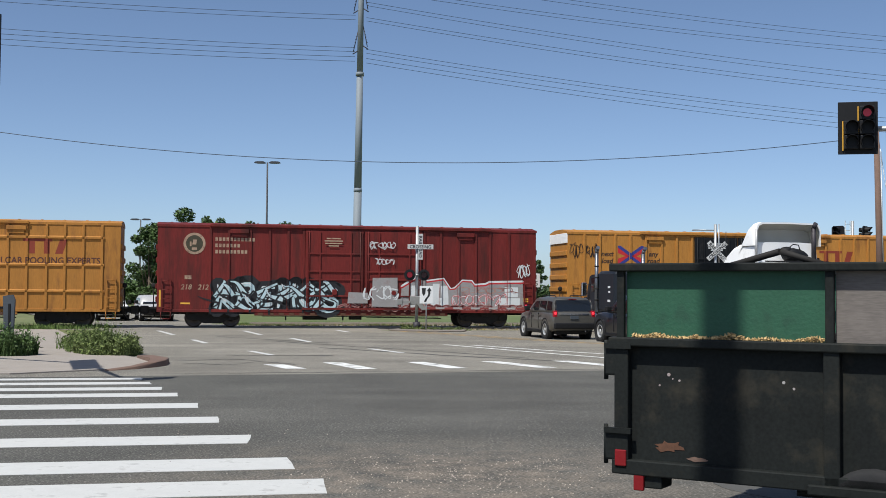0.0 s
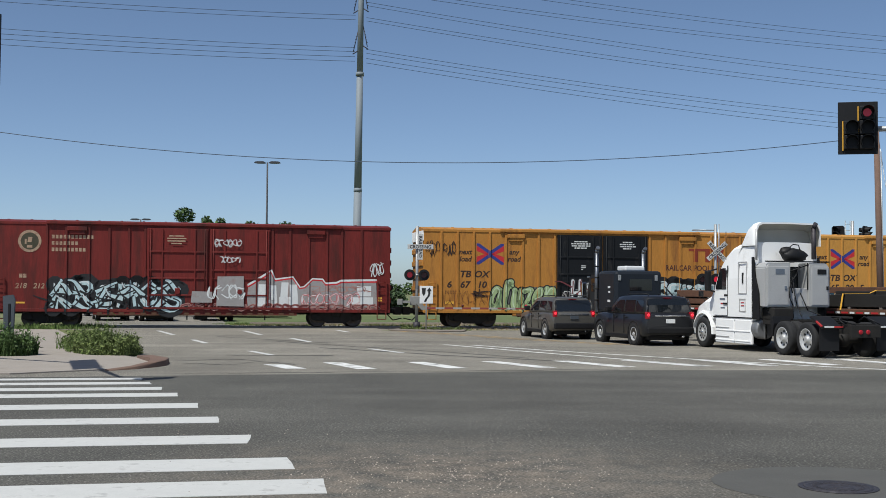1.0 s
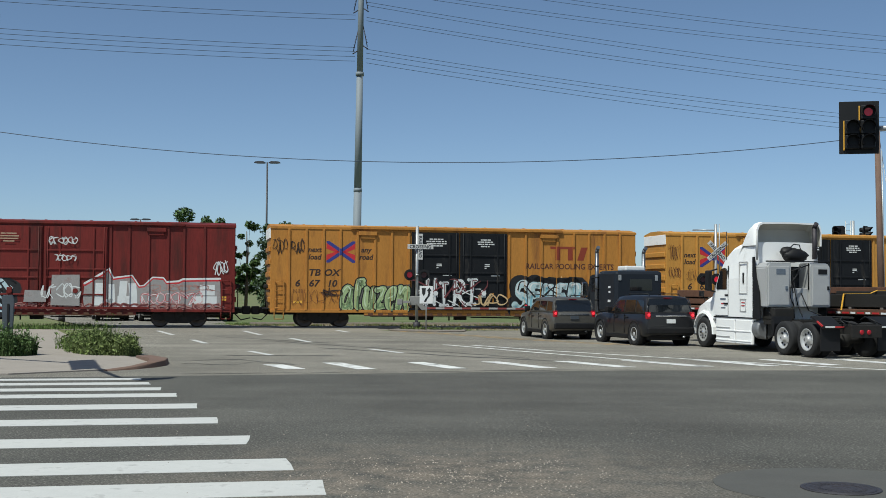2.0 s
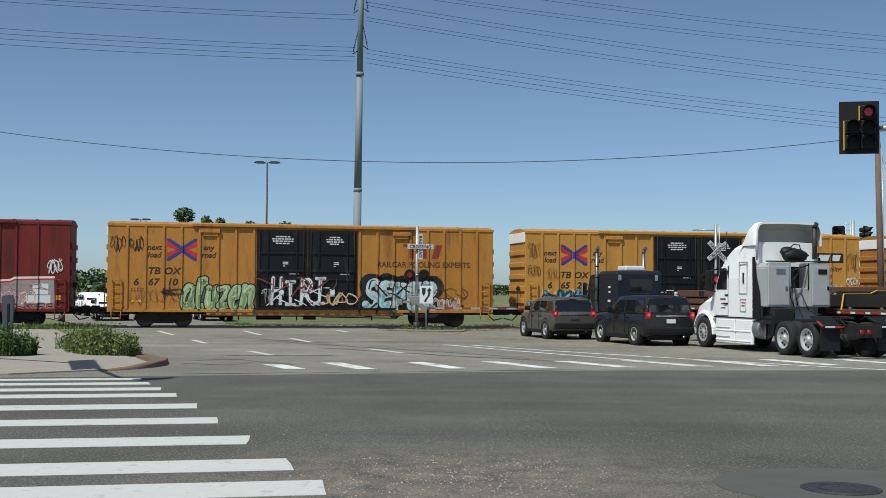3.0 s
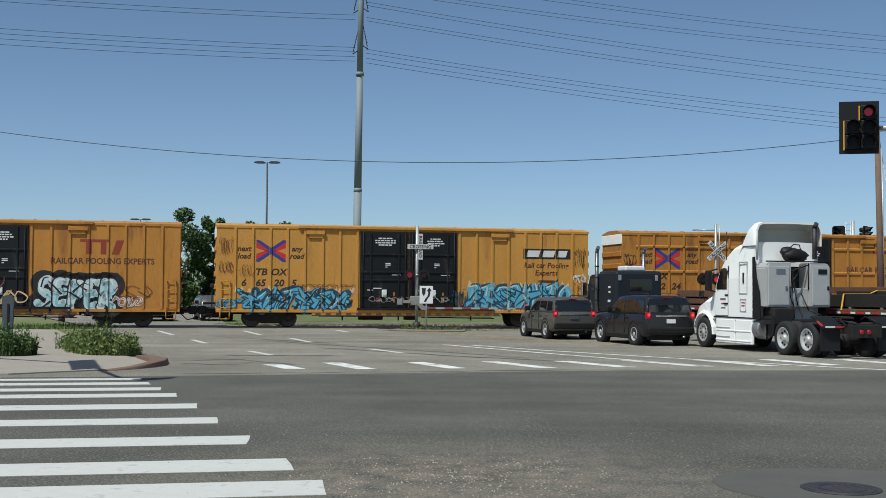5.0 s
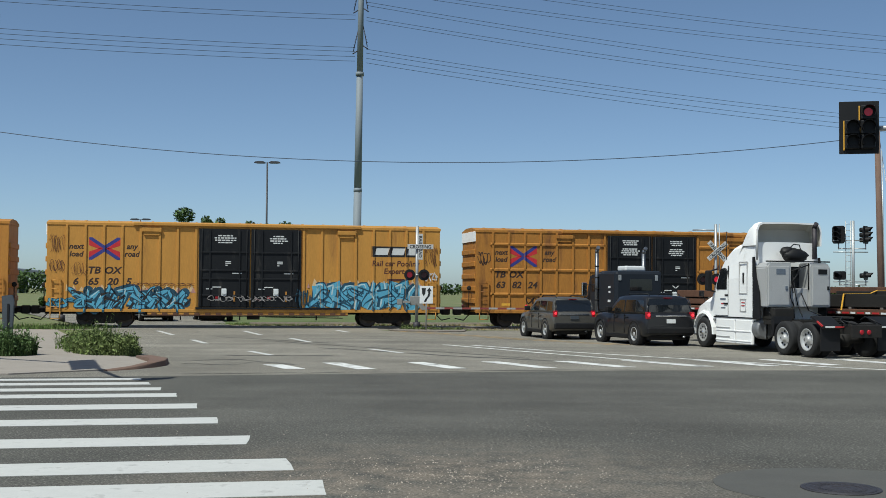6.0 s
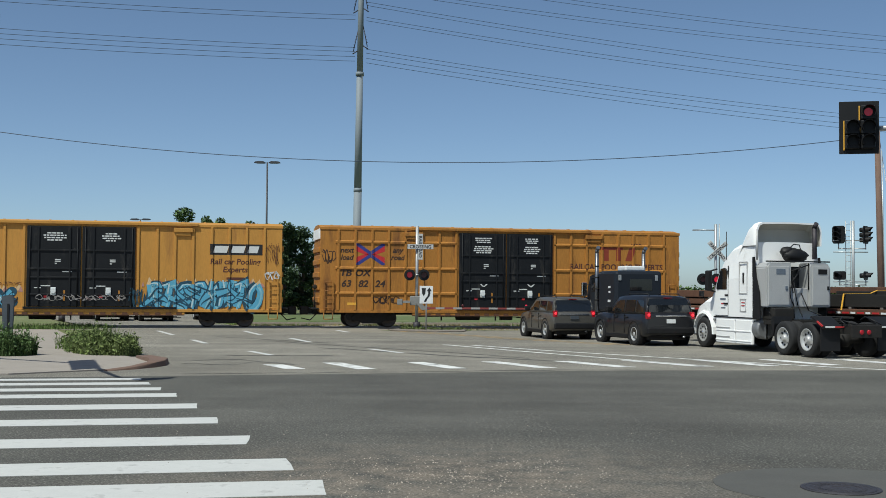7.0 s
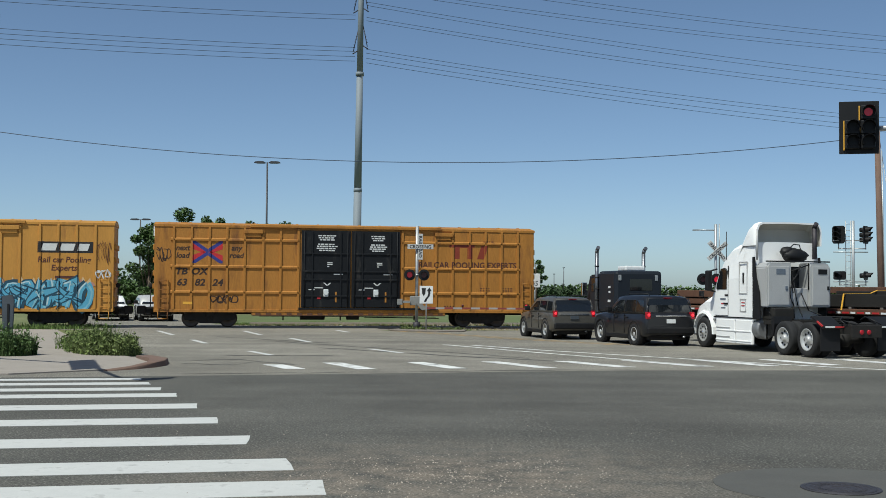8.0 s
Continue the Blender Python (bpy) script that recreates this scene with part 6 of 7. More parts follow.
# ---- black road tractor with its flatbed trailer
def black_tractor(m):
    v = empty("semi_truck", m, "black conventional road tractor with chrome stacks", "truck")
    bm = B()
    box(bm, 0.0, 1.9, -1.1, 1.1, 1.0, 2.80, 0.14)
    part("sleeper", bm, "truck_black", v)
    bm = B()
    prism(bm, [(1.9, 1.0), (3.5, 1.0), (3.5, 1.9), (3.15, 2.65), (1.9, 2.70)], "y", -0.98, 0.98, 0.06)
    part("cab", bm, "truck_black", v)
    bm = B()
    prism(bm, [(3.5, 0.9), (5.3, 0.9), (5.35, 1.5), (3.5, 1.85)], "y", -0.62, 0.62, 0.06)
    part("hood", bm, "truck_black", v)
    bm = B()
    box(bm, -0.012, 0.02, -0.62, 0.42, 1.95, 2.45, 0.01)
    part("rear_panel", bm, "glass", v)
    for y in (0.95, -0.75):
        bm = B()
        box(bm, -0.03, 0.01, y - 0.13, y + 0.0, 2.38, 2.62, 0.01)
        part("rear_lamp_frame", bm, "steel", v)
    for s in (1, -1):
        bm = B()
        tube(bm, (1.98, s * 1.12, 1.0), (1.98, s * 1.12, 3.62), 0.085, seg=14)
        tube(bm, (1.98, s * 1.12, 3.62), (1.90, s * 1.13, 3.76), 0.085, seg=14)
        tube(bm, (1.90, s * 1.13, 3.76), (1.76, s * 1.14, 3.85), 0.083, seg=14)
        part("exhaust_stack", bm, "stack", v, "smoked chrome exhaust stack with a bent tip")
        bm = B()
        for z in (1.5, 2.0, 2.5, 3.0):
            lathe(bm, [(z, 0.09), (z, 0.10), (z + 0.05, 0.10), (z + 0.05, 0.09)], "z", 14, c=(1.98, s * 1.12, 0))
        part("stack_clamps", bm, "under", v)
        bm = B()
        box(bm, 2.1, 2.9, s * 0.99 - 0.01, s * 0.99 + 0.012, 1.9, 2.5, 0.01)
        part("side_window", bm, "glass", v)
        bm = B()
        box(bm, 2.95, 3.1, s * 1.3 - 0.12, s * 1.3 + 0.12, 1.7, 2.3, 0.03)
        pipe(bm, [(3.0, s * 0.98, 2.2), (3.0, s * 1.3, 2.2)], 0.02)
        part("mirror", bm, "chrome", v)
        bm = B()
        tube(bm, (0.6, s * 0.95, 0.72), (2.6, s * 0.95, 0.72), 0.31, seg=18)
        part("fuel_tank", bm, "chrome", v)
        for x in (-0.6, -1.9, 4.6):
            wheel_parts(v, x, s * 1.05, 0.51, 0.32, "chrome", 10)
        bm = B()
        for q in (rect(0.5, 0.75, 2.05, 2.14), rect(0.5, 0.7, 1.85, 1.93), rect(0.5, 0.78, 1.45, 1.55)):
            prism(bm, q, "y", min(s * 1.1, s * 1.108), max(s * 1.1, s * 1.108))
        part("print_line", bm, "sign_white", v)
    bm = B()
    box(bm, 0.45, 1.35, -0.5, 0.42, 2.80, 3.02, 0.06)
    part("roof_unit", bm, "sign_white", v, "white roof air unit")
    bm = B()
    for y in (-0.43, 0.43):
        box(bm, -2.6, 5.3, y - 0.05, y + 0.05, 0.75, 1.0)
    for x in (-0.6, -1.9, 4.6):
        tube(bm, (x, -1, 0.51), (x, 1, 0.51), 0.1)
    part("frame", bm, "under", v)
    bm = B()
    box(bm, 5.2, 5.5, -1.1, 1.1, 0.4, 0.8, 0.05)
    part("bumper", bm, "chrome", v)
    return v


black_tractor(headed(8.42, 50.5, 15))

fb = empty("flatbed_trailer", headed(12.1, 42.8, 25), "long flatbed trailer with rusty deck edge and reflective tape", "trailer")
bm = B()
box(bm, -7.0, 4.6, -1.25, 1.25, 1.22, 1.40, 0.02)
part("deck", bm, "rust", fb)
bm = B()
for y in (-0.5, 0.5):
    box(bm, -6.8, 4.2, y - 0.06, y + 0.06, 0.85, 1.22)
part("beam", bm, "under", fb)
tape_r, tape_w = B(), B()
box(tape_r, -0.15, 0.15, 1.25, 1.256, 1.25, 1.31)
box(tape_w, -0.10, 0.10, 1.25, 1.256, 1.25, 1.31)
tape_r, tape_w = finish(tape_r, "tape", "stripe_red"), finish(tape_w, "tape", "sign_white")
for i in range(18):
    shared("reflective_tape", tape_r, fb, pose(-6.7 + 0.64 * i, 0, 0))
    shared("reflective_tape", tape_w, fb, pose(-6.38 + 0.64 * i, 0, 0))
for x in (-5.6, -4.3):
    for s in (1, -1):
        wheel_parts(fb, x, s * 1.05, 0.5, 0.34, "white", 8)
for i, (x0, x1, y0, y1, z0, z1, mt, lb) in enumerate((
        (-6.9, -2.6, -1.1, -0.35, 1.46, 1.98, "under", "bundle of black steel profiles"), (-6.7, -2.8, -0.2, 1.05, 1.46, 1.86, "under", "bundle of dark steel profiles"),
        (-6.9, 4.3, -1.15, -0.95, 1.90, 2.12, "rust", "long rusty steel beam"), (-1.6, 4.4, -0.5, 1.15, 1.46, 1.66, "rust", "stack of rusty steel plates"), (0.2, 4.45, 0.0, 1.18, 1.72, 1.98, "rust", "rust-brown steel beam laid on timber"))):
    ld = empty("steel_load", headed(12.1, 42.8, 25), lb + " on the flatbed", "steel load", "steel on the flatbed")
    bm = B()
    zz = z0
    n = max(1, round((y1 - y0) / 0.26))
    for k in range(n):
        ya, yb = y0 + (y1 - y0) * k / n, y0 + (y1 - y0) * (k + 0.94) / n
        box(bm, x0 + 0.05 * ((k * 7) % 3), x1 - 0.06 * ((k * 5) % 3), ya, yb, z0, z1, 0.015)
        part("profile", bm, mt, ld)
        bm = B()
    for x in (x0 + 0.6, (x0 + x1) / 2, x1 - 0.6):
        box(bm, x - 0.05, x + 0.05, y0, y1, (1.4 if z0 < 1.5 else z0 - 0.06), z0, 0.005)
        part("timber", bm, "board", ld)
        bm = B()
    bm.free()
st = empty("ratchet_strap", headed(12.1, 42.8, 25), "yellow strap over the steel load", "strap")
bm = B()
for a, b in zip([(-4.6, 1.26, 1.35), (-4.55, 1.10, 1.88), (-4.5, -0.1, 1.9), (-4.5, -0.4, 2.0)], [(-4.55, 1.10, 1.88), (-4.5, -0.1, 1.9), (-4.5, -0.4, 2.0), (-4.5, -1.0, 2.0)]):
    q = [(a[0] - 0.03, a[1], a[2]), (a[0] + 0.03, a[1], a[2]), (b[0] + 0.03, b[1], b[2]), (b[0] - 0.03, b[1], b[2])]
    f = [bm.verts.new(p) for p in q]
    g = [bm.verts.new((p[0], p[1] + 0.01, p[2] + 0.012)) for p in q]
    bm.faces.new(f)
    bm.faces.new(list(reversed(g)))
    for k in range(4):
        bm.faces.new((f[k], g[k], g[(k + 1) % 4], f[(k + 1) % 4]))
part("webbing", bm, "yellow_tape", st)


# ---- the dump trailer that rolls past close by
def dump_trailer():
    """Origin at the rear left (near) corner on the ground; it faces +x and its far side is at +y."""
    v = empty("dump_trailer", pose(0, 0, 0), "black steel dump trailer with green plywood side boards, rolling past", "trailer")
    L, Wd, z0, z1, z2 = 4.6, 2.1, 0.64, 1.53, 2.08
    for y, nm in ((0.0, "near_wall"), (Wd - 0.05, "far_wall")):
        bm = B()
        box(bm, 0.02, L, y + 0.02, y + 0.05, z0, z1, 0.004)
        part("side_wall", bm, "trailer_black", v)
        ys = -0.05 if y == 0 else Wd - 0.02
        for x in (0.02, 1.53, 3.1, L - 0.12):
            bm = B()
            box(bm, x, x + 0.11, ys, ys + 0.07, z0 - 0.05, z1, 0.01)
            part("wall_post", bm, "trailer_black", v)
            bm = B()
            box(bm, x + 0.01, x + 0.07, ys + 0.02, ys + 0.06, z1, z2, 0.008)
            part("upper_post", bm, "trailer_black", v)
        bm = B()
        box(bm, -0.02, L + 0.02, ys - 0.02, ys + 0.09, z1 - 0.03, z1 + 0.035, 0.01)
        part("top_rail", bm, "trailer_black", v)
        bm = B()
        box(bm, -0.02, L + 0.02, ys - 0.01, ys + 0.10, z2 - 0.03, z2 + 0.03, 0.01)
        part("board_cap", bm, "trailer_black", v)
        for xa, xb, mt in ((0.09, 1.54, "trailer_green"), (1.60, 3.1, "board"), (3.18, L - 0.12, "trailer_green")):
            bm = B()
            box(bm, xa, xb, ys + 0.075, ys + 0.095, z1 + 0.03, z2, 0.003)
            part("side_board", bm, mt, v, "green plywood board" if mt == "trailer_green" else "weathered grey board")
        bm = B()
        box(bm, 0.0, L, ys, ys + 0.09, z0 - 0.08, z0 + 0.03, 0.01)
        part("lower_rail", bm, "trailer_black", v)
    bm = B()
    box(bm, 0.0, L, 0.0, Wd, z0 - 0.02, z0 + 0.02)
    part("floor", bm, "trailer_black", v)
    for x in (0.0, L - 0.06):
        bm = B()
        box(bm, x, x + 0.05, 0.05, Wd - 0.05, z0, z1 if x == 0 else z2, 0.005)
        part("end_gate", bm, "trailer_black", v)
    for z in (1.28, 0.66):
        bm = B()
        box(bm, -0.055, 0.04, -0.05, 0.03, z, z + 0.22, 0.015)
        tube(bm, (-0.05, -0.03, z - 0.03), (-0.05, -0.03, z + 0.26), 0.018, seg=8)
        box(bm, -0.05, 0.16, -0.075, -0.04, z + 0.2, z + 0.24)
        part("hinge", bm, "trailer_black", v)
    bm = B()
    box(bm, 0.03, 0.12, -0.062, -0.045, 0.62, 0.74, 0.008)
    part("side_marker", bm, "tail_red", v, "red side marker lamp")
    bm = B()
    box(bm, 0.19, 0.38, -0.02, 0.2, 0.47, 0.57, 0.01)
    part("lamp_bracket", bm, "trailer_black", v)
    bm = B()
    box(bm, 0.17, 0.25, -0.045, -0.015, 0.45, 0.58, 0.008)
    part("tail_lamp", bm, "tail_red", v, "red tail lamp")
    bm = B()
    box(bm, 1.2, L + 1.5, 0.55, 0.65, 0.42, 0.56)
    box(bm, 1.2, L + 1.5, Wd - 0.65, Wd - 0.55, 0.42, 0.56)
    box(bm, L + 1.4, L + 1.9, Wd / 2 - 0.1, Wd / 2 + 0.1, 0.42, 0.52)
    part("chassis", bm, "under", v)
    bm = B()
    for xa in (1.55, 2.55):
        box(bm, xa - 0.12, xa + 0.62, -0.08, 0.18, z0 - 0.10, z0 - 0.03, 0.01)
    part("mudguard", bm, "trailer_black", v)
    spin = []
    for x in (1.85, 2.75):
        for y in (0.06, Wd - 0.06):
            spin.append(wheel_parts(v, x, y - Wd / 2, 0.37, 0.22, "grey_box", 6))
            spin[-1].matrix_basis = pose(x, y, 0.37)
        bm = B()
        tube(bm, (x, 0.1, 0.37), (x, Wd - 0.1, 0.37), 0.05)
        part("axle", bm, "under", v)
    # fallen pole over the far wall
    bm = B()
    pipe(bm, [(0.1, Wd, z2 + 0.02), (0.75, Wd - 0.3, z2 + 0.17), (1.15, Wd - 0.2, z2 + 0.04)], 0.03)
    part("tarp_arm", bm, "under", v)
    bm = B()
    rnd = random.Random(9)
    for i in range(900):
        x = rnd.uniform(0.15, 1.52)
        hgt = 0.018 + 0.012 * math.sin(x * 9) + 0.015 * math.sin(x * 23)
        c = Vector((x, rnd.uniform(-0.02, 0.02), z1 + 0.035 + rnd.uniform(0, max(hgt, 0.008))))
        q = Euler((rnd.uniform(0, 3), rnd.uniform(0, 3), rnd.uniform(0, 3))).to_matrix()
        a = rnd.uniform(0.006, 0.016)
        vs = [bm.verts.new(c + q @ Vector(p) * a) for p in ((-1, -1, 0), (1, -0.6, 0), (0.8, 1, 0.2), (0, 0, 0.8))]
        for f in ((0, 1, 2), (0, 1, 3), (1, 2, 3), (0, 2, 3)):
            bm.faces.new([vs[k] for k in f])
    w = part("chip_litter", bm, "chips", v, "pale yellow wood chips")
    w["kind"] = "stuff"
    # scraped paint and reflectors low on the wall
    bm = B()
    for x, z, a in ((0.35, 1.22, 0.008), (0.42, 1.30, 0.014), (0.5, 1.26, 0.009), (0.45, 1.27, 0.006), (1.25, 1.28, 0.012), (1.32, 1.24, 0.01)):
        prism(bm, [(x + a * math.cos(t), z + a * math.sin(t)) for t in [k * 1.05 for k in range(6)]], "y", 0.016, 0.019)
    part("paint_chip", bm, "gr_grey", v)
    for cx, cz, a, b, ink in ((0.42, 0.78, 0.13, 0.06, "rust"), (0.62, 0.70, 0.09, 0.02, "curb_red")):
        rnd = random.Random(int(cx * 100))
        bm = B()
        prism(bm, [(cx + a * rnd.uniform(0.4, 1.1) * math.cos(t), cz + b * rnd.uniform(0.4, 1.1) * math.sin(t)) for t in [k * 0.42 for k in range(15)]], "y", 0.0165, 0.0195)
        part("scrape", bm, ink, v, "scraped and rusted patch")
    return v, spin


trailer, trailer_wheels = dump_trailer()


# ---------------------------------------------------------------- signals, signs, poles, wires
def disc(bm, c, n, r, t, seg=20):
    c, n = Vector(c), Vector(n).normalized()
    tube(bm, c, c + n * t, r, seg=seg)


def hood(bm, c, n, r, depth, seg=14):
    """A visor: the upper part of a thin tube in front of a lens."""
    c, n = Vector(c), Vector(n).normalized()
    side = n.cross(Vector((0, 0, 1))).normalized()
    up = Vector((0, 0, 1))
    rows = []
    for k in range(seg + 1):
        a = math.radians(-35 + 250 * k / seg)
        d = side * math.cos(a) + up * math.sin(a)
        ext = depth * (0.55 + 0.45 * max(math.sin(a), 0))
        rows.append([bm.verts.new(c + d * r), bm.verts.new(c + d * r + n * ext), bm.verts.new(c + d * (r + 0.008) + n * ext), bm.verts.new(c + d * (r + 0.008))])
    for a, b in zip(rows, rows[1:]):
        for i in range(4):
            bm.faces.new((a[i], a[(i + 1) % 4], b[(i + 1) % 4], b[i]))


def traffic_signal(m, lit=True, five=True, label=""):
    """A signal head with a backplate, facing -y."""
    v = empty("traffic_signal", m, label, "traffic signal")
    w, h = (0.94, 1.30) if five else (0.62, 1.35)
    bm = B()
    box(bm, -w / 2, w / 2, -0.01, 0.01, -h / 2, h / 2, 0.008)
    part("backplate", bm, "black", v, "black backplate")
    spots = [(0.20, 0.36), (-0.17, -0.0), (0.20, -0.0), (-0.17, -0.36), (0.20, -0.36)] if five else [(0, 0.38), (0, 0), (0, -0.38)]
    for i, (x, z) in enumerate(spots):
        bm = B()
        box(bm, x - 0.17, x + 0.17, -0.16, -0.01, z - 0.17, z + 0.17, 0.02)
        sec = part("section", bm, "black", v)
        bm = B()
        disc(bm, (x, -0.16, z), (0, -1, 0), 0.10, 0.012)
        part("lens", bm, "lens_signal" if (i == 0 and lit) else "black", sec, "lit red lens" if (i == 0 and lit) else "")
        bm = B()
        hood(bm, (x, -0.16, z), (0, -1, 0), 0.15, 0.24)
        part("visor", bm, "black", sec)
    if five:
        for x, za, zb in ((0.0, 0.18, 0.53), (-0.36, -0.56, 0.17), (0.01, -0.14, 0.0)):
            bm = B()
            box(bm, x - 0.012, x + 0.012, -0.05, -0.012, za, zb)
            part("edge_strip", bm, "yellow_tape", v, "yellow edge strip")
    return v


traffic_signal(pose(10.22, 28.83, 5.98, 0, 0, -12), True, True, "five-lamp traffic signal showing red, black backplate")
arm = empty("signal_mast_arm", pose(0, 0, 0), "grey steel mast arm that carries the traffic signal", "signal arm")
bm = B()
tube(bm, (10.6, 29, 5.99), (16.5, 29.89, 6.15), 0.065, 0.12, seg=12)
part("arm", bm, "steel", arm)
bm = B()
tube(bm, (16.5, 29.89, 0), (16.5, 29.89, 6.8), 0.17, 0.14, seg=14)
part("post", bm, "steel", arm)
bm = B()
tube(bm, (10.22, 28.83, 5.99), (10.65, 29.01, 5.99), 0.05, seg=10)
part("bracket", bm, "black", arm)

left_arm = empty("signal_mast_arm", pose(0, 0, 0), "steel mast arm whose shadow falls on the corner", "signal arm")
bm = B()
tube(bm, (-8.3, 21.62, 6.38), (-9.23, 21.89, 6.35), 0.05, 0.06, seg=10)
tube(bm, (-9.23, 21.89, 6.35), (-11.2, 25.92, 6.45), 0.06, 0.08, seg=10)
tube(bm, (-11.2, 25.92, 6.45), (-20.0, 31.52, 6.6), 0.08, 0.11, seg=10)
part("arm", bm, "steel", left_arm)
bm = B()
tube(bm, (-20.0, 31.52, 0), (-20.0, 31.52, 7.0), 0.16, 0.13, seg=12)
part("post", bm, "steel", left_arm)
traffic_signal(pose(-8.36, 21.6, 6.36, 0, 0, -91), False, False, "traffic signal seen from its edge, black housing")
# unseen panel, sized and turned only for the shadow it throws on the pavement
ov = empty("shadow_panel", pose(-10.95, 25.95, 5.85, 0, 0, 109), "wide panel out of view under the mast arm, added to cast the corner's shadow", "road sign")
bm = B()
box(bm, -1.75, 1.75, -0.02, 0.02, -0.62, 0.62, 0.01)
part("panel", bm, "sign_back", ov)
for x in (-1.2, 1.2):
    bm = B()
    box(bm, x - 0.04, x + 0.04, -0.05, -0.02, -0.6, 0.66)
    part("hanger", bm, "steel", ov)

# unseen wooden pole beside the camera, added so its shadow falls on the passing trailer
nearpole = empty("utility_pole", pose(-1.92, 3.27, 0), "tall wooden pole out of view, added to cast a shadow stripe on the trailer", "utility pole")
bm = B()
tube(bm, (0, 0, 0), (0, 0, 13.0), 0.185, 0.15, seg=16)
part("shaft", bm, "bark", nearpole)


def crossbuck(v, c, turn, tilt):
    """Two crossed white boards with black words, facing -y, centred at c."""
    base = pose(*c, 0, 0, turn)
    for a, txt in ((tilt, "CROSSING"), (tilt - 90, "RAILROAD")):
        bm = B()
        box(bm, -0.62, 0.62, -0.012, 0.012, -0.115, 0.115, 0.006)
        bd = part("crossbuck_board", bm, "board_white", v, "white board with black letters", m=base @ pose(0, -0.02 if txt == "CROSSING" else 0.01, 0, 0, -a, 0))
        words(txt, 0.22, bd, "gr_black", pose(0, -0.016, -0.075), bold=0.004, wide=0.98)
    return v


def flasher_pair(v, c, lit, r=0.29, turn=0.0, lens="red_lens"):
    base = pose(*c, 0, 0, turn)
    for i, s in enumerate((-1, 1)):
        bm = B()
        disc(bm, (s * 0.34, -0.02, 0), (0, -1, 0), r, 0.02, 24)
        tube(bm, (s * 0.34, 0.0, 0), (s * 0.34, 0.14, 0), 0.14, 0.10, seg=12)
        fl = part("flasher", bm, "black", v, "black round flasher background", m=base)
        bm = B()
        disc(bm, (s * 0.34, -0.05, 0), (0, -1, 0), 0.135, 0.012, 18)
        part("lens", bm, lens if (i == 0) == lit else "red_dim", fl)
        bm = B()
        hood(bm, (s * 0.34, -0.04, 0), (0, -1, 0), 0.15, 0.28)
        part("visor", bm, "black", fl)
    bm = B()
    tube(bm, (-0.34, 0.05, 0), (0.34, 0.05, 0), 0.03)
    part("cross_arm", bm, "steel", v, m=base)


gate = empty("crossing_gate", pose(-1.24, 56.39, 0), "railway crossing gate, lowered striped arm and red flashers", "crossing gate")
bm = B()
tube(bm, (0, 0, 0), (0, 0, 4.98), 0.075, seg=12)
part("mast", bm, "steel", gate)
bm = B()
lathe(bm, [(0, 0.19), (0.35, 0.17), (0.38, 0.10)], "z", 14)
part("mast_base", bm, "iron", gate)
crossbuck(gate, (0.16, -0.13, 3.98), 4, 0)
flasher_pair(gate, (0.0, -0.15, 2.63), True, 0.27, lens="gate_lens")
bm = B()
box(bm, -0.32, 0.28, -0.42, -0.08, 1.18, 1.62, 0.03)
part("gate_drive", bm, "drive_grey", gate)
bm = B()
prism(bm, [(-0.05, 1.30), (0.25, 0.95), (0.65, 0.98), (0.7, 1.1), (0.35, 1.15), (0.1, 1.45)], "y", -0.50, -0.44, 0.01)
box(bm, -0.85, -0.3, -0.52, -0.46, 1.28, 1.40, 0.01)
box(bm, -0.92, -0.66, -0.56, -0.42, 1.20, 1.48, 0.02)
part("counterweight", bm, "drive_grey", gate)
for i in range(20):
    bm = B()
    box(bm, 0.5 + 0.42 * i, 0.92 + 0.42 * i, -0.02, 0.02, -0.045 + 0.0005 * i, 0.045 - 0.0005 * i)
    part("arm_segment", bm, "arm_white" if i % 2 else "arm_red", gate, m=pose(0, -0.48, 1.05, 0, -0.2, -6))
for i, x in enumerate((2.2, 5.2, 8.6)):
    bm = B()
    lathe(bm, [(0.0, 0.05), (0.1, 0.055), (0.13, 0.02)], "z", 12)
    part("arm_lamp", bm, "red_lens" if i == 1 else "red_dim", gate, "small red arm lamp", m=pose(0, -0.48, 1.05, 0, -0.2, -6) @ pose(x, 0, 0.055))

ks = empty("keep_right_sign", pose(-0.76, 54.75, 0), "white sign with black arrow on a thin island post", "road sign")
bm = B()
tube(bm, (0, 0, 0), (0, 0, 2.1), 0.03, seg=8)
part("post", bm, "steel", ks)
bm = B()
box(bm, -0.31, 0.31, -0.05, -0.03, 1.28, 2.1, 0.008)
part("panel", bm, "sign_white", ks)
bm = B()
prism(bm, [(-0.22, 2.0), (-0.02, 2.0), (-0.05, 1.75), (-0.12, 1.62), (-0.19, 1.75)], "y", -0.056, -0.05)
pathk = [(-0.06, 1.36), (0.0, 1.5), (0.10, 1.62), (0.14, 1.75), (0.13, 1.88)]
for (a, b), (c, d) in zip(pathk, pathk[1:]):
    prism(bm, [(a - 0.05, b), (a + 0.05, b), (c + 0.05, d), (c - 0.05, d)], "y", -0.056, -0.05)
prism(bm, [(0.02, 1.86), (0.25, 1.86), (0.14, 2.03)], "y", -0.056, -0.05)
part("arrow", bm, "gr_black", ks)

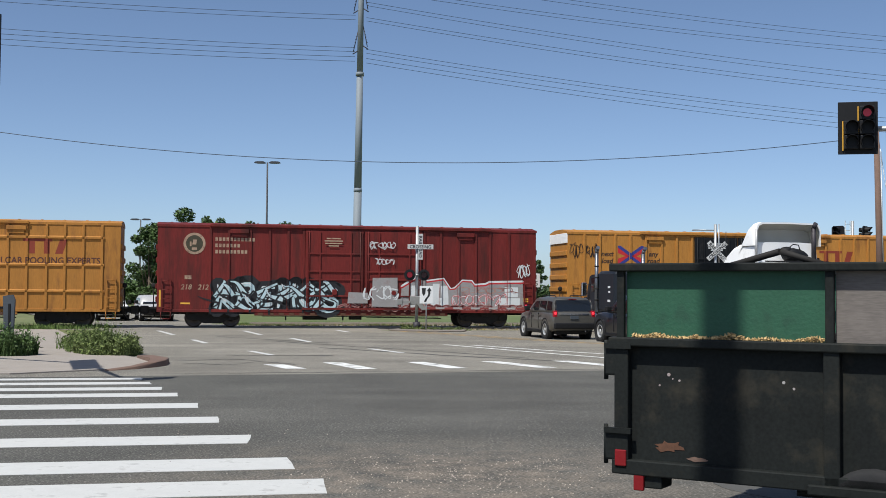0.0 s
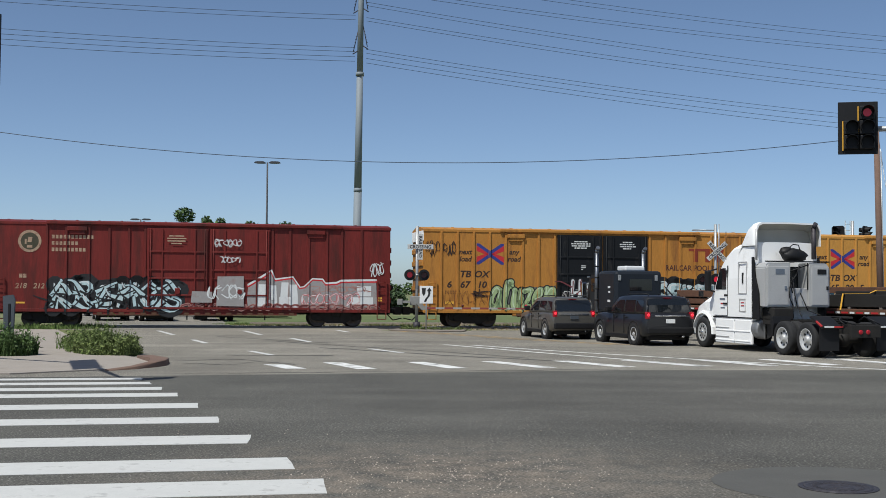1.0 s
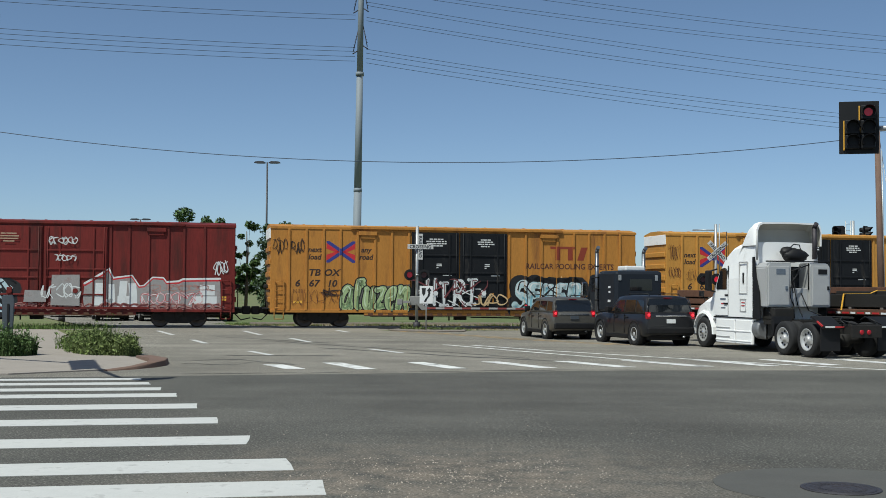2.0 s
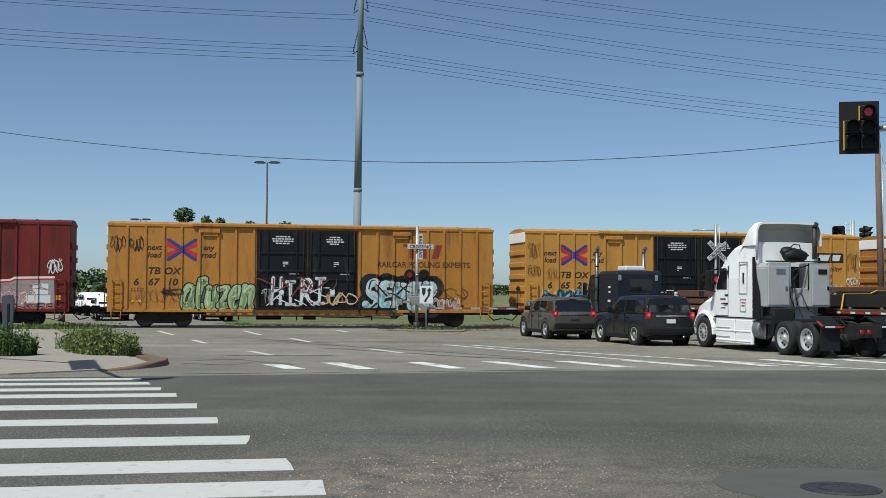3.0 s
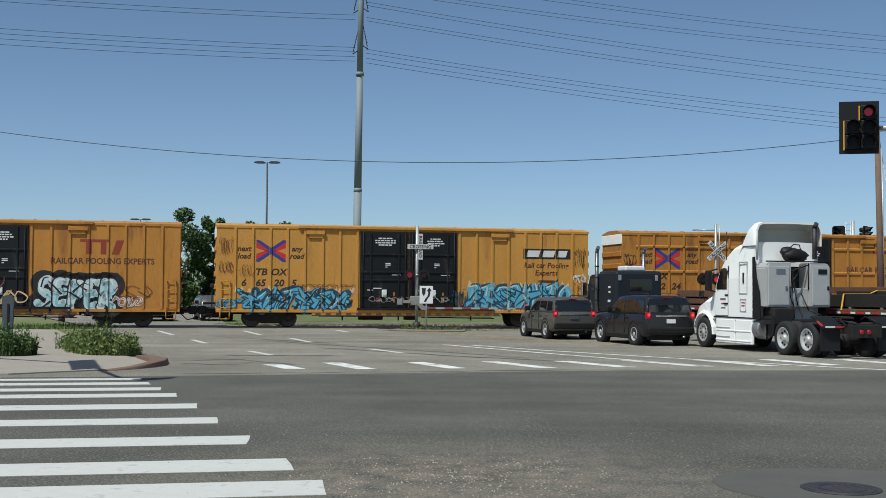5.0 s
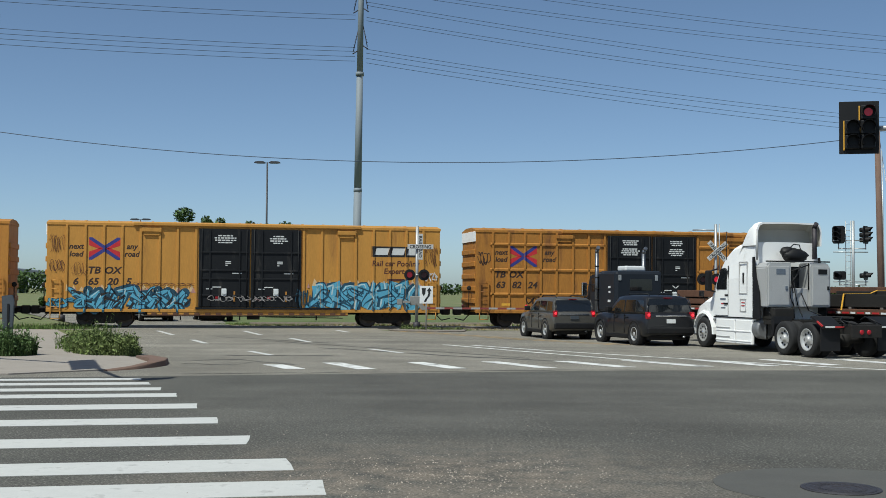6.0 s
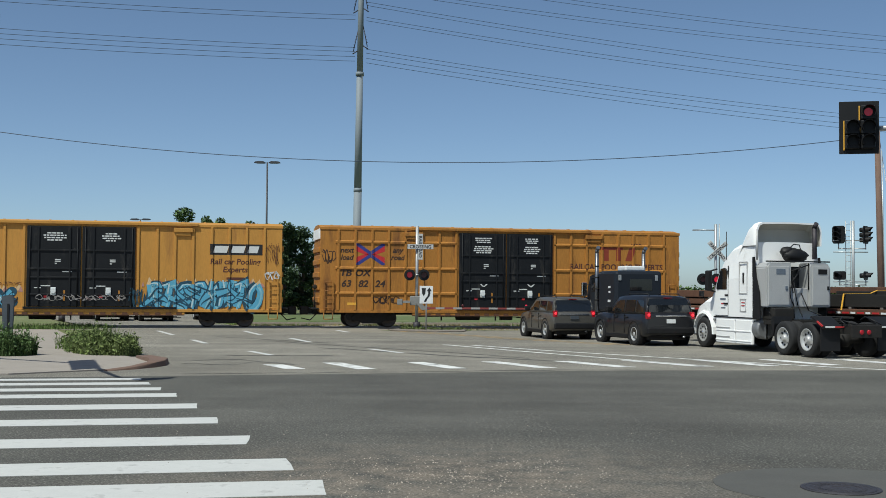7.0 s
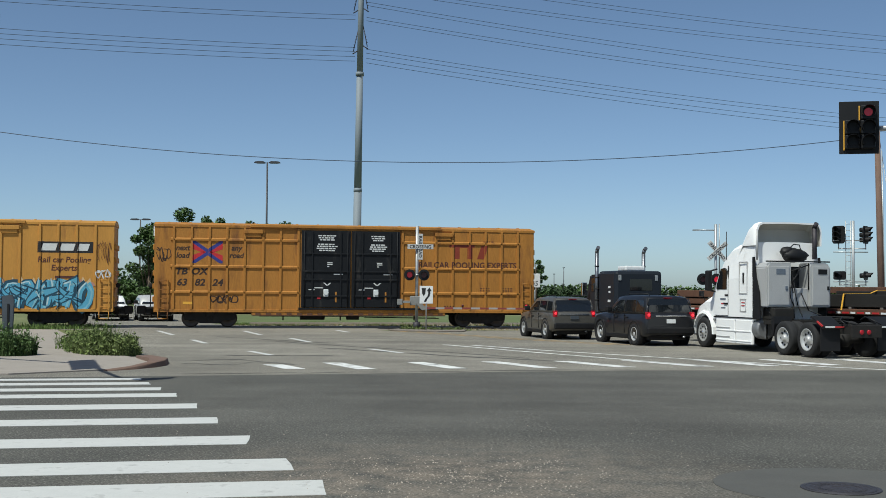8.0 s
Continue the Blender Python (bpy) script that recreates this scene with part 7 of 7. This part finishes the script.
cb2 = empty("crossing_signal", pose(13.6, 58.6, 0), "crossing signal mast with tilted crossbuck and red flasher", "crossing signal")
bm = B()
tube(bm, (0, 0, 0), (0, 0, 5.3), 0.07, seg=12)
tube(bm, (0.2, 0.1, 2.8), (0.2, 0.1, 5.32), 0.03, seg=8)
part("mast", bm, "steel", cb2)
crossbuck(cb2, (0.05, -0.12, 3.95), 0, 42)
flasher_pair(cb2, (-0.35, -0.15, 2.55), False)
bm = B()
tube(bm, (0, 0, 5.0), (-1.0, 0.2, 5.02), 0.03, seg=8)
box(bm, -1.1, -0.8, 0.1, 0.3, 4.98, 5.04)
part("arm", bm, "steel", cb2)

cl = empty("railway_signal", pose(24.85, 71.21, 0), "ladder mast with four black railway signal heads", "railway signal")
bm = B()
tube(bm, (0, 0, 0), (0, 0, 6.3), 0.09, seg=10)
for x in (-0.45, -0.15):
    tube(bm, (x, 0, 0), (x, 0, 6.3), 0.025, seg=6)
for i in range(16):
    tube(bm, (-0.45, 0, 0.4 + i * 0.38), (-0.15, 0, 0.4 + i * 0.38), 0.018, seg=6)
for z in (5.1, 4.4, 2.6):
    tube(bm, (-1.2, 0, z), (0.9, 0, z), 0.035, seg=6)
part("mast", bm, "steel", cl)
for x, z, hw, hh, tn in ((-0.88, 5.45, 0.42, 0.54, -48), (0.76, 5.45, 0.42, 0.54, 50), (-0.82, 2.98, 0.42, 0.26, -50), (0.76, 2.98, 0.40, 0.26, 55)):
    bm = B()
    prism(bm, [(-hw, -hh * 0.8), (-hw * 0.75, -hh), (hw * 0.75, -hh), (hw, -hh * 0.8), (hw, hh * 0.8), (hw * 0.75, hh), (-hw * 0.75, hh), (-hw, hh * 0.8)], "y", -0.03, 0.03, 0.01)
    head = part("signal_head", bm, "black", cl, "black signal head", m=pose(x, 0, z, 0, 0, tn))
    for k in ((-0.45, 0.0, 0.45) if hh > 0.4 else (0.0,)):
        bm = B()
        hood(bm, (0, -0.03, k * hh * 1.25), (0, -1, 0), 0.17, 0.42)
        tube(bm, (0, 0.03, k * hh * 1.25), (0, 0.34, k * hh * 1.25), 0.16, 0.14, seg=12)
        part("visor", bm, "black", head)
    bm = B()
    tube(bm, (x, 0, z - hh), (x, 0, z - hh - 0.35), 0.04, seg=6)
    tube(bm, (x, 0, z - hh - 0.3), (0, 0, z - hh - 0.3), 0.04, seg=6)
    part("head_bracket", bm, "steel", cl)

# brown pole near the signal, with its guy wire
bp_ = empty("utility_pole", pose(16.25, 43.66, 0), "brown weathered wooden utility pole", "utility pole")
bm = B()
tube(bm, (0.06, 0, 0), (-0.1, 0, 7.95), 0.13, 0.10, seg=14)
part("shaft", bm, "curb_red", bp_)
bm = B()
tube(bm, (0.15, -0.05, 0), (0.05, -0.05, 7.2), 0.02, seg=6)
tube(bm, (0.0, 0, 7.6), (1.2, 0.3, 0.0), 0.012, seg=5)
part("guy_wire", bm, "steel", bp_)

# steel transmission pole
tp = empty("transmission_pole", pose(-9.65, 130.75, 0, 0, 0.45, 0), "tall tapered grey steel transmission pole with insulators", "power pole")
bm = B()
tube(bm, (0, 0, 0), (0, 0, 13), 0.48, 0.44, seg=14)
tube(bm, (0, 0, 13), (0, 0, 26), 0.42, 0.36, seg=14)
tube(bm, (0, 0, 26), (0, 0, 41), 0.35, 0.27, seg=14)
part("shaft", bm, "pole_steel", tp)
for z in (26.0, 13.0):
    bm = B()
    lathe(bm, [(z - 0.2, 0.42), (z - 0.2, 0.47), (z + 0.2, 0.45), (z + 0.2, 0.36)], "z", 14)
    part("joint", bm, "pole_steel", tp)
for z, s in ((28.6, -1), (29.2, 1), (33.4, 1), (33.2, -1), (37.5, 1), (37.3, -1)):
    bm = B()
    tube(bm, (s * 0.3, 0, z), (s * 0.85, 0, z - 0.35), 0.06, seg=8)
    tube(bm, (s * 0.3, 0, z + 2.2), (s * 0.78, 0, z - 0.1), 0.045, seg=8)
    for k in range(5):
        p = Vector((s * (0.42 + 0.08 * k), 0, z + 1.6 - 0.32 * k))
        lathe(bm, [(p.z, 0.05), (p.z + 0.05, 0.1), (p.z + 0.08, 0.05)], "z", 8, c=(p.x, 0, 0))
    part("insulator", bm, "iron", tp)


def wire(label, a, b, sag, r=0.03, n=26):
    bm = B()
    a, b = Vector(a), Vector(b)
    pts = []
    for i in range(n + 1):
        t = i / n
        p = a.lerp(b, t)
        p.z -= sag * 4 * t * (1 - t)
        pts.append(p)
    cable(bm, pts, r, seg=4)
    return tagged(new("power_line", finish(bm, "power_line", "wire")), label, "cable", "overhead wires")


# conductors: (height at the pole, height at the near end on the left, height at the far end on the right)
WIRES = [(32.65, 30.07, 0), (32.14, 29.65, 0), (29.0, 27.21, 0), (28.55, 26.66, 0), (27.97, 26.19, 0), (27.46, 25.59, 0), (29.01, 0, 26.19), (28.57, 0, 25.6), (27.99, 0, 24.7), (27.48, 0, 24.02), (34.34, 0, 32.27), (33.95, 0, 31.4), (32.6, 0, 30.32), (32.22, 0, 29.58), (36.07, 0, 36.84), (35.68, 0, 36.21), (38.0, 0, 38.57), (37.61, 0, 37.82)]
LEFT_X, LEFT_Y, RIGHT_X, RIGHT_Y = -62.0, 107.4, 96.0, 175.1
for zp, zl, zr in WIRES:
    if zl:
        wire("thin grey power line in the sky", (-10.0, 130.75, zp), (LEFT_X, LEFT_Y, zl), 0.4, 0.025)
    if zr:
        wire("thin grey power line in the sky", (-8.75, 130.75, zp - 0.2), (RIGHT_X, RIGHT_Y, zr), 1.3, 0.025)
wire("single dark span wire across the junction", (-23.0, 44.36, 8.72), (16.15, 43.66, 7.77), 1.52, 0.014, 40)


def yard_lamp(m, height, label, span=1.0):
    v = empty("street_lamp", m, label, "street lamp", "tall yard lamps")
    bm = B()
    tube(bm, (0, 0, 0), (0, 0, height), 0.11, 0.07, seg=10)
    part("pole", bm, "dark_pole", v)
    for s in (-1, 1):
        bm = B()
        prism(bm, [(s * span * 0.1, height - 0.05), (s * span * 0.35, height + 0.10), (s * span * 1.05, height + 0.08), (s * span * 1.2, height - 0.05), (s * span * 0.9, height - 0.10), (s * span * 0.3, height - 0.1)], "y", -0.22, 0.22, 0.03)
        part("lamp_head", bm, "dark_pole", v)
    return v


yard_lamp(pose(-15.8, 105.07, 0), 13.25, "tall dark double-headed yard lamp behind the railway")
yard_lamp(pose(-35.2, 136.59, 0), 9.9, "dark double-headed yard lamp far behind the trees")
yard_lamp(pose(26.5, 280.18, 0), 6.0, "small far lamp pole on the horizon", 0.25)
yard_lamp(pose(31.2, 303.52, 0), 8.0, "small far lamp pole above the hedge", 0.25)

# marker board at the left corner
om = empty("object_marker", pose(-12.3, 33.39, 0.03), "blue-grey marker board on a post among weeds", "road sign")
bm = B()
prism(bm, [(-0.15, 0.45), (0.12, 0.40), (0.16, 1.5), (0.10, 1.66), (-0.20, 1.62)], "y", -0.03, 0.03, 0.01)
part("board", bm, "marker_back", om)
bm = B()
box(bm, -0.03, 0.03, -0.05, -0.032, 0.0, 1.4)
part("post", bm, "black", om)

# speed sign far right of the train
sp = empty("speed_sign", pose(5.05, 64.44, 0), "small white sign on a post beyond the railway", "road sign")
bm = B()
tube(bm, (0, 0, 0), (0, 0, 2.85), 0.03, seg=8)
part("post", bm, "steel", sp)
bm = B()
box(bm, -0.28, 0.28, -0.04, -0.02, 2.1, 2.85, 0.008)
pn = part("panel", bm, "sign_white", sp)
words("45", 0.36, sp, "gr_black", pose(0, -0.045, 2.2))


# ---------------------------------------------------------------- plants
def leaf_cloud(bm, rnd, centres, count, size, flat=0.5):
    for i in range(count):
        c, (rx, ry, rz) = centres[rnd.randrange(len(centres))]
        while True:
            d = Vector((rnd.uniform(-1, 1), rnd.uniform(-1, 1), rnd.uniform(-1, 1)))
            if 0.25 < d.length < 1:
                break
        p = Vector(c) + Vector((d.x * rx, d.y * ry, d.z * rz))
        q = Euler((rnd.uniform(-1, 1), rnd.uniform(-1, 1), rnd.uniform(0, 6.3))).to_matrix()
        a = size * rnd.uniform(0.6, 1.3)
        vs = [bm.verts.new(p + q @ Vector(k) * a) for k in ((-0.9, 0, 0), (0, -0.5, 0.12), (1.0, 0, 0), (0, 0.5, 0.12))]
        bm.faces.new(vs)


def tree(name, label, m, height, spread, seed, crown="leaf", trunk=0.16, low=0.3, count=5200, size=0.16, lumps=26):
    rnd = random.Random(seed)
    v = empty(name, m, label, "tree", "trees behind the railway")
    bm = B()
    tube(bm, (0, 0, 0), (0.1, 0, height * 0.45), trunk, trunk * 0.6, seg=8)
    tube(bm, (0.1, 0, height * 0.45), (0, 0.1, height * 0.85), trunk * 0.6, trunk * 0.2, seg=7)
    centres = []
    for i in range(lumps):
        z = height * (low + (0.97 - low) * rnd.random())
        k = (z / height - low) / (1 - low)
        rr = spread * (0.35 + 0.70 * math.sin(math.pi * (0.2 + 0.58 * k)))
        a = rnd.uniform(0, 6.28)
        d = rr * rnd.uniform(0.3, 0.95)
        c = (d * math.cos(a), d * math.sin(a), z)
        s = spread * rnd.uniform(0.22, 0.42)
        centres.append((c, (s, s, s * 0.75)))
        if i < 12:
            tube(bm, (0.05, 0, height * (low * 0.7 + 0.35 * rnd.random())), c, trunk * 0.3, trunk * 0.06, seg=5)
    part("trunk", bm, "bark", v)
    bm = B()
    leaf_cloud(bm, rnd, centres, count, size)
    part("crown", bm, crown, v, "uneven leafy crown")
    return v


def at(px_x, depth):
    return (px_x - 784) / 2080.0 * depth


tree("tree", "broad green leafy tree behind the railway", pose(at(316, 95.73), 95.73, 0), 8.1, 3.0, 1, low=0.12, count=12000)
tree("tree", "small green tree with its top above the train", pose(at(262, 93.39), 93.39, 0), 6.6, 1.6, 2, low=0.1, count=4200)
tree("tree", "dense dark green tree behind the railway", pose(at(384, 98.06), 98.06, 0), 7.9, 1.45, 3, low=0.05, count=10000, size=0.16, lumps=90)
tree("tree", "green tree top beside the yard lamp", pose(at(436, 98.06), 98.06, 0), 7.9, 1.1, 4, low=0.2, count=2600)
tree("tree", "dark green tree behind the gap in the train", pose(at(493, 91.06), 91.06, 0), 6.9, 1.7, 5, "pine", low=0.08, count=9000, size=0.14, lumps=80)
tree("tree", "dark green tree standing behind the railway", pose(at(535, 93.39), 93.39, 0), 6.7, 1.6, 6, "pine", low=0.08, count=9000, size=0.14, lumps=80)
tree("tree", "leafy green tree behind the steel pole", pose(at(580, 98.06), 98.06, 0), 6.4, 1.5, 7, low=0.1, count=4200)
tree("tree", "low dark juniper behind the track", pose(at(648, 93.39), 93.39, 0), 4.0, 1.2, 8, "pine", low=0.05, count=4200, size=0.12)
tree("tree", "green tree beyond the end of the train", pose(at(948, 128.41), 128.41, 0), 5.8, 1.2, 9, low=0.05, count=3600, size=0.15)
tree("tree", "dark low tree at the far road edge", pose(at(-20, 105.07), 105.07, 0), 4.6, 2.6, 10, low=0.05, count=4000)


def hedge(label, x0, x1, y, h, seed, count, size, material="leaf"):
    rnd = random.Random(seed)
    bm = B()
    n = int((x1 - x0) / (h * 0.55)) + 1
    cs = []
    for i in range(n):
        x = x0 + (x1 - x0) * i / max(n - 1, 1)
        hh = h * rnd.uniform(0.7, 1.08)
        cs.append(((x, y + rnd.uniform(-1, 1), hh * 0.5), (h * 0.6, h * 0.6, hh * 0.52)))
    leaf_cloud(bm, rnd, cs, count, size)
    return tagged(new("hedge", finish(bm, "hedge", material)), label, "hedge", kind="stuff")


hedge("dense green hedge beyond the crossing", at(955, 175.11), at(1045, 175.11), 175.11, 2.5, 1, 9000, 0.30, "pine")
hedge("hazy far tree line on the horizon", -260, -20, 385, 8.0, 2, 9000, 0.9)
hedge("hazy far tree line on the horizon", -20, 240, 490, 5.0, 3, 8000, 0.9)
hedge("green scrub behind the railway", at(195, 140.09), at(300, 140.09), 140.09, 3.4, 4, 5000, 0.28)
hedge("green scrub behind the railway", at(480, 110.9), at(700, 110.9), 110.9, 2.2, 5, 6000, 0.22, "pine")


def blades(name, label, spots, count, hmin, hmax, material, seed, leafy=0.0, width=0.02):
    """Grass or weeds as many thin blades; spots: (x, y, radius x, radius y, base z, height factor)."""
    rnd = random.Random(seed)
    bm = B()
    for i in range(count):
        x, y, rx, ry, z, hf = spots[rnd.randrange(len(spots))]
        a, d = rnd.uniform(0, 6.28), math.sqrt(rnd.random())
        p = Vector((x + rx * d * math.cos(a), y + ry * d * math.sin(a), z))
        h = rnd.uniform(hmin, hmax) * hf * (1.1 - 0.5 * d) * (1.0 if not leafy else 0.35 + 1.5 * abs(noise.noise(p * 1.3)) + 0.4 * rnd.random() ** 3)
        lean = Vector((rnd.uniform(-0.35, 0.35), rnd.uniform(-0.35, 0.35), 1)) * h
        w = width * rnd.uniform(0.6, 1.4)
        b = rnd.uniform(0, 3.14)
        s = Vector((math.cos(b) * w, math.sin(b) * w, 0))
        vs = [bm.verts.new(p - s), bm.verts.new(p + s), bm.verts.new(p + lean)]
        bm.faces.new(vs)
        if rnd.random() < leafy:
            for k in range(5):
                t = rnd.uniform(0.25, 1.0)
                c = p + lean * t
                q = Euler((rnd.uniform(-1, 1), rnd.uniform(-1, 1), rnd.uniform(0, 6.3))).to_matrix()
                l = rnd.uniform(0.03, 0.075)
                bm.faces.new([bm.verts.new(c + q @ Vector(o) * l) for o in ((0, 0, 0), (0.8, -0.35, 0.1), (1.9, 0, 0), (0.8, 0.35, 0.1))])
    return tagged(new(name, finish(bm, name, material)), label, "weeds" if leafy else "grass", kind="stuff")


blades("weeds", "thick green weeds beside the pavement", [(-9.45, 33.6, 0.75, 0.95, 0.03, 0.72), (-9.95, 34.4, 0.75, 1.17, 0.03, 0.74), (-10.6, 35.9, 0.75, 1.4, 0.03, 0.66), (-11.3, 38.0, 0.7, 1.87, 0.03, 0.5), (-12.3, 40.86, 0.6, 2.1, 0.03, 0.42), (-8.95, 33.1, 0.45, 0.55, 0.03, 0.6)], 6600, 0.3, 1.0, "weed", 1, 0.9)
blades("weeds", "dark green weeds about the marker board", [(-11.9, 32.57, 0.65, 0.7, 0.03, 0.95), (-12.6, 32.69, 0.8, 0.7, 0.03, 1.15), (-13.5, 33.15, 0.8, 0.93, 0.03, 1.2)], 5200, 0.3, 0.9, "leaf", 2, 0.9)
blades("weeds", "tall thin green stalks in the corner weeds", [(-9.6, 33.7, 0.75, 0.9, 0.03, 1.0), (-10.3, 34.9, 0.8, 1.2, 0.03, 0.95), (-11.2, 37.0, 0.8, 1.6, 0.03, 0.8), (-12.4, 32.7, 1.0, 0.7, 0.03, 1.2)], 1500, 0.35, 0.95, "grass", 7, 0.15, width=0.012)
spots = [(track(s, 7.5 + 1.2 * math.sin(s))[0], track(s, 7.5 + 1.2 * math.sin(s))[1], 2.2, 2.2, -0.05, 1.0) for s in range(-9, 26, 2)]
blades("grass", "green grass behind the railway", spots, 16000, 0.05, 0.2, "grass", 3, width=0.03)
blades("grass", "dry yellow grass along the track", [(track(s, 5.0)[0], track(s, 5.0)[1], 1.6, 0.8, -0.05, 1.0) for s in range(-9, 26, 2)] + [(1.2, 57.44, 2.6, 0.58, -0.02, 0.7), (4.4, 57.9, 2.6, 0.58, -0.02, 0.7)], 3600, 0.05, 0.2, "grass_dry", 4, width=0.025)
blades("weeds", "sparse weeds at the foot of the crossing gate", [(-0.2, 55.92, 1.6, 0.58, 0.0, 0.6), (-1.2, 56.27, 0.8, 0.47, 0.0, 0.8)], 900, 0.1, 0.45, "weed", 5, 0.4)
blades("grass", "green grass beside the far pavement", [(-19.5 + 0.8 * i, 54.3 + 0.7 * i, 1.5, 1.1, -0.03, 0.9) for i in range(-3, 4)], 4000, 0.1, 0.4, "grass", 6, width=0.03)

# strip of lawn behind the track, and a low wall of kerb
sheet("lawn", [track(-11.0, 5.6)[:2], track(60, 5.6)[:2], track(60, 30)[:2], track(-9.5, 30)[:2]], -0.036, "lawn", "green and dry lawn behind the railway", "lawn")
bm = B()
a, b = track(-9.2, 6.2), track(34, 6.2)
prism(bm, [(a[0], a[1]), (b[0], b[1]), (b[0] - 0.05, b[1] + 0.2), (a[0] - 0.05, a[1] + 0.2)], "z", -0.04, 0.12)
tagged(new("far_kerb", finish(bm, "far_kerb", "concrete")), "pale concrete kerb behind the railway", "kerb", kind="structure")
sheet("verge", [track(-11.2, 3.2)[:2], track(60, 3.2)[:2], track(60, 6.2)[:2], track(-11.0, 6.2)[:2]], -0.027, "gravel", "pale gravel verge between railway and lawn", "verge")
# median island with a low kerb at the gate
bm = B()
prism(bm, [(-2.6, 55.57), (-2.2, 54.52), (-0.2, 53.35), (1.0, 53.93), (1.2, 56.39), (-2.0, 57.2)], "z", 0.0, 0.05, 0.02)
tagged(new("median_island", finish(bm, "median_island", "sand")), "low sandy concrete median island at the gate", "traffic island", kind="structure")

# road bridge far beyond the railway
br = empty("road_bridge", pose(-110.8, 400, 5.0, 0, 5.4, 0), "dark grey road bridge far beyond the railway", "bridge")
bm = B()
box(bm, -120, 0, -6, 6, -2.6, -1.0, 0.05)
part("girder", bm, "bridge", br, "shaded slate-grey girder")
bm = B()
box(bm, -120, 0, -6.3, 6.3, -1.0, 0.1, 0.05)
part("parapet", bm, "bridge", br)
for x in (-96, -64, -32, -2):
    bm = B()
    box(bm, x - 0.8, x + 0.8, -4, 4, -18.0, -2.6, 0.1)
    part("pier", bm, "bridge", br, m=pose(0, 0, 0, 0, 0, 0))
hedge("dark green scrub below the road bridge", at(85, 120), at(215, 120), 120, 1.15, 9, 5000, 0.25)

# warning signal on the far side of the track
fs = empty("crossing_signal", pose(-21.4, 66.2, 0), "crossing signal beyond the track, seen from behind, red lamp lit", "crossing signal")
bm = B()
tube(bm, (0, 0, 0), (0, 0, 5.2), 0.07, seg=12)
part("mast", bm, "pole_steel", fs)
bm = B()
lathe(bm, [(0, 0.19), (0.35, 0.17), (0.38, 0.10)], "z", 14)
part("mast_base", bm, "iron", fs)
for a in (45, -45):
    bm = B()
    box(bm, -0.61, 0.61, -0.012, 0.012, -0.115, 0.115, 0.006)
    part("crossbuck_board", bm, "steel", fs, "bare metal back of a board", m=pose(0, 0.10 + a * 0.0004, 3.77, 0, a, 0))
flasher_pair(fs, (0.0, -0.15, 2.44), False)



# ---------------------------------------------------------------- what moves
def rolled(t):
    return -7.7 * (t - 4) - 0.0265 * (t - 4) ** 2


TRAIN = ((car_d, sets_d, -40.88), (car_p, sets_p, -20.44), (car_a, sets_a, 0.0), (car_b, sets_b, 20.44), (car_c, sets_c, 41.04))


def car_pose(t, first):
    x, y, z = track(-23.84 + first + rolled(t), 1.5, 0.03)
    return pose(x, y, z, 0, 0, TRK)


def trailer_pose(t):
    return pose(1.28 + 0.857 * 6.9 * t, 8.70 - 0.515 * 6.9 * t, 0, 0, 0, -31.0)


def motions():
    for car, sets, first in TRAIN:
        walk(car, [(0.5 * i, car_pose(0.5 * i, first)) for i in range(17)])
        for ws in sets:
            base = ws.matrix_basis.translation.copy()
            walk(ws, [(i / 15, pose(base.x, base.y, base.z, 0, math.degrees((rolled(i / 15) - rolled(0)) / 0.42), 0)) for i in range(121)])
    walk(trailer, [(t, trailer_pose(t)) for t in (0.0, 0.5, 1.0, 2.0, 4.0, 6.0, 8.0)])
    for wh in trailer_wheels:
        base = wh.matrix_basis.translation.copy()
        walk(wh, [(i / 15, pose(base.x, base.y, base.z, 0, math.degrees(6.9 * i / 15 / 0.37), 0)) for i in range(121)])


motions()
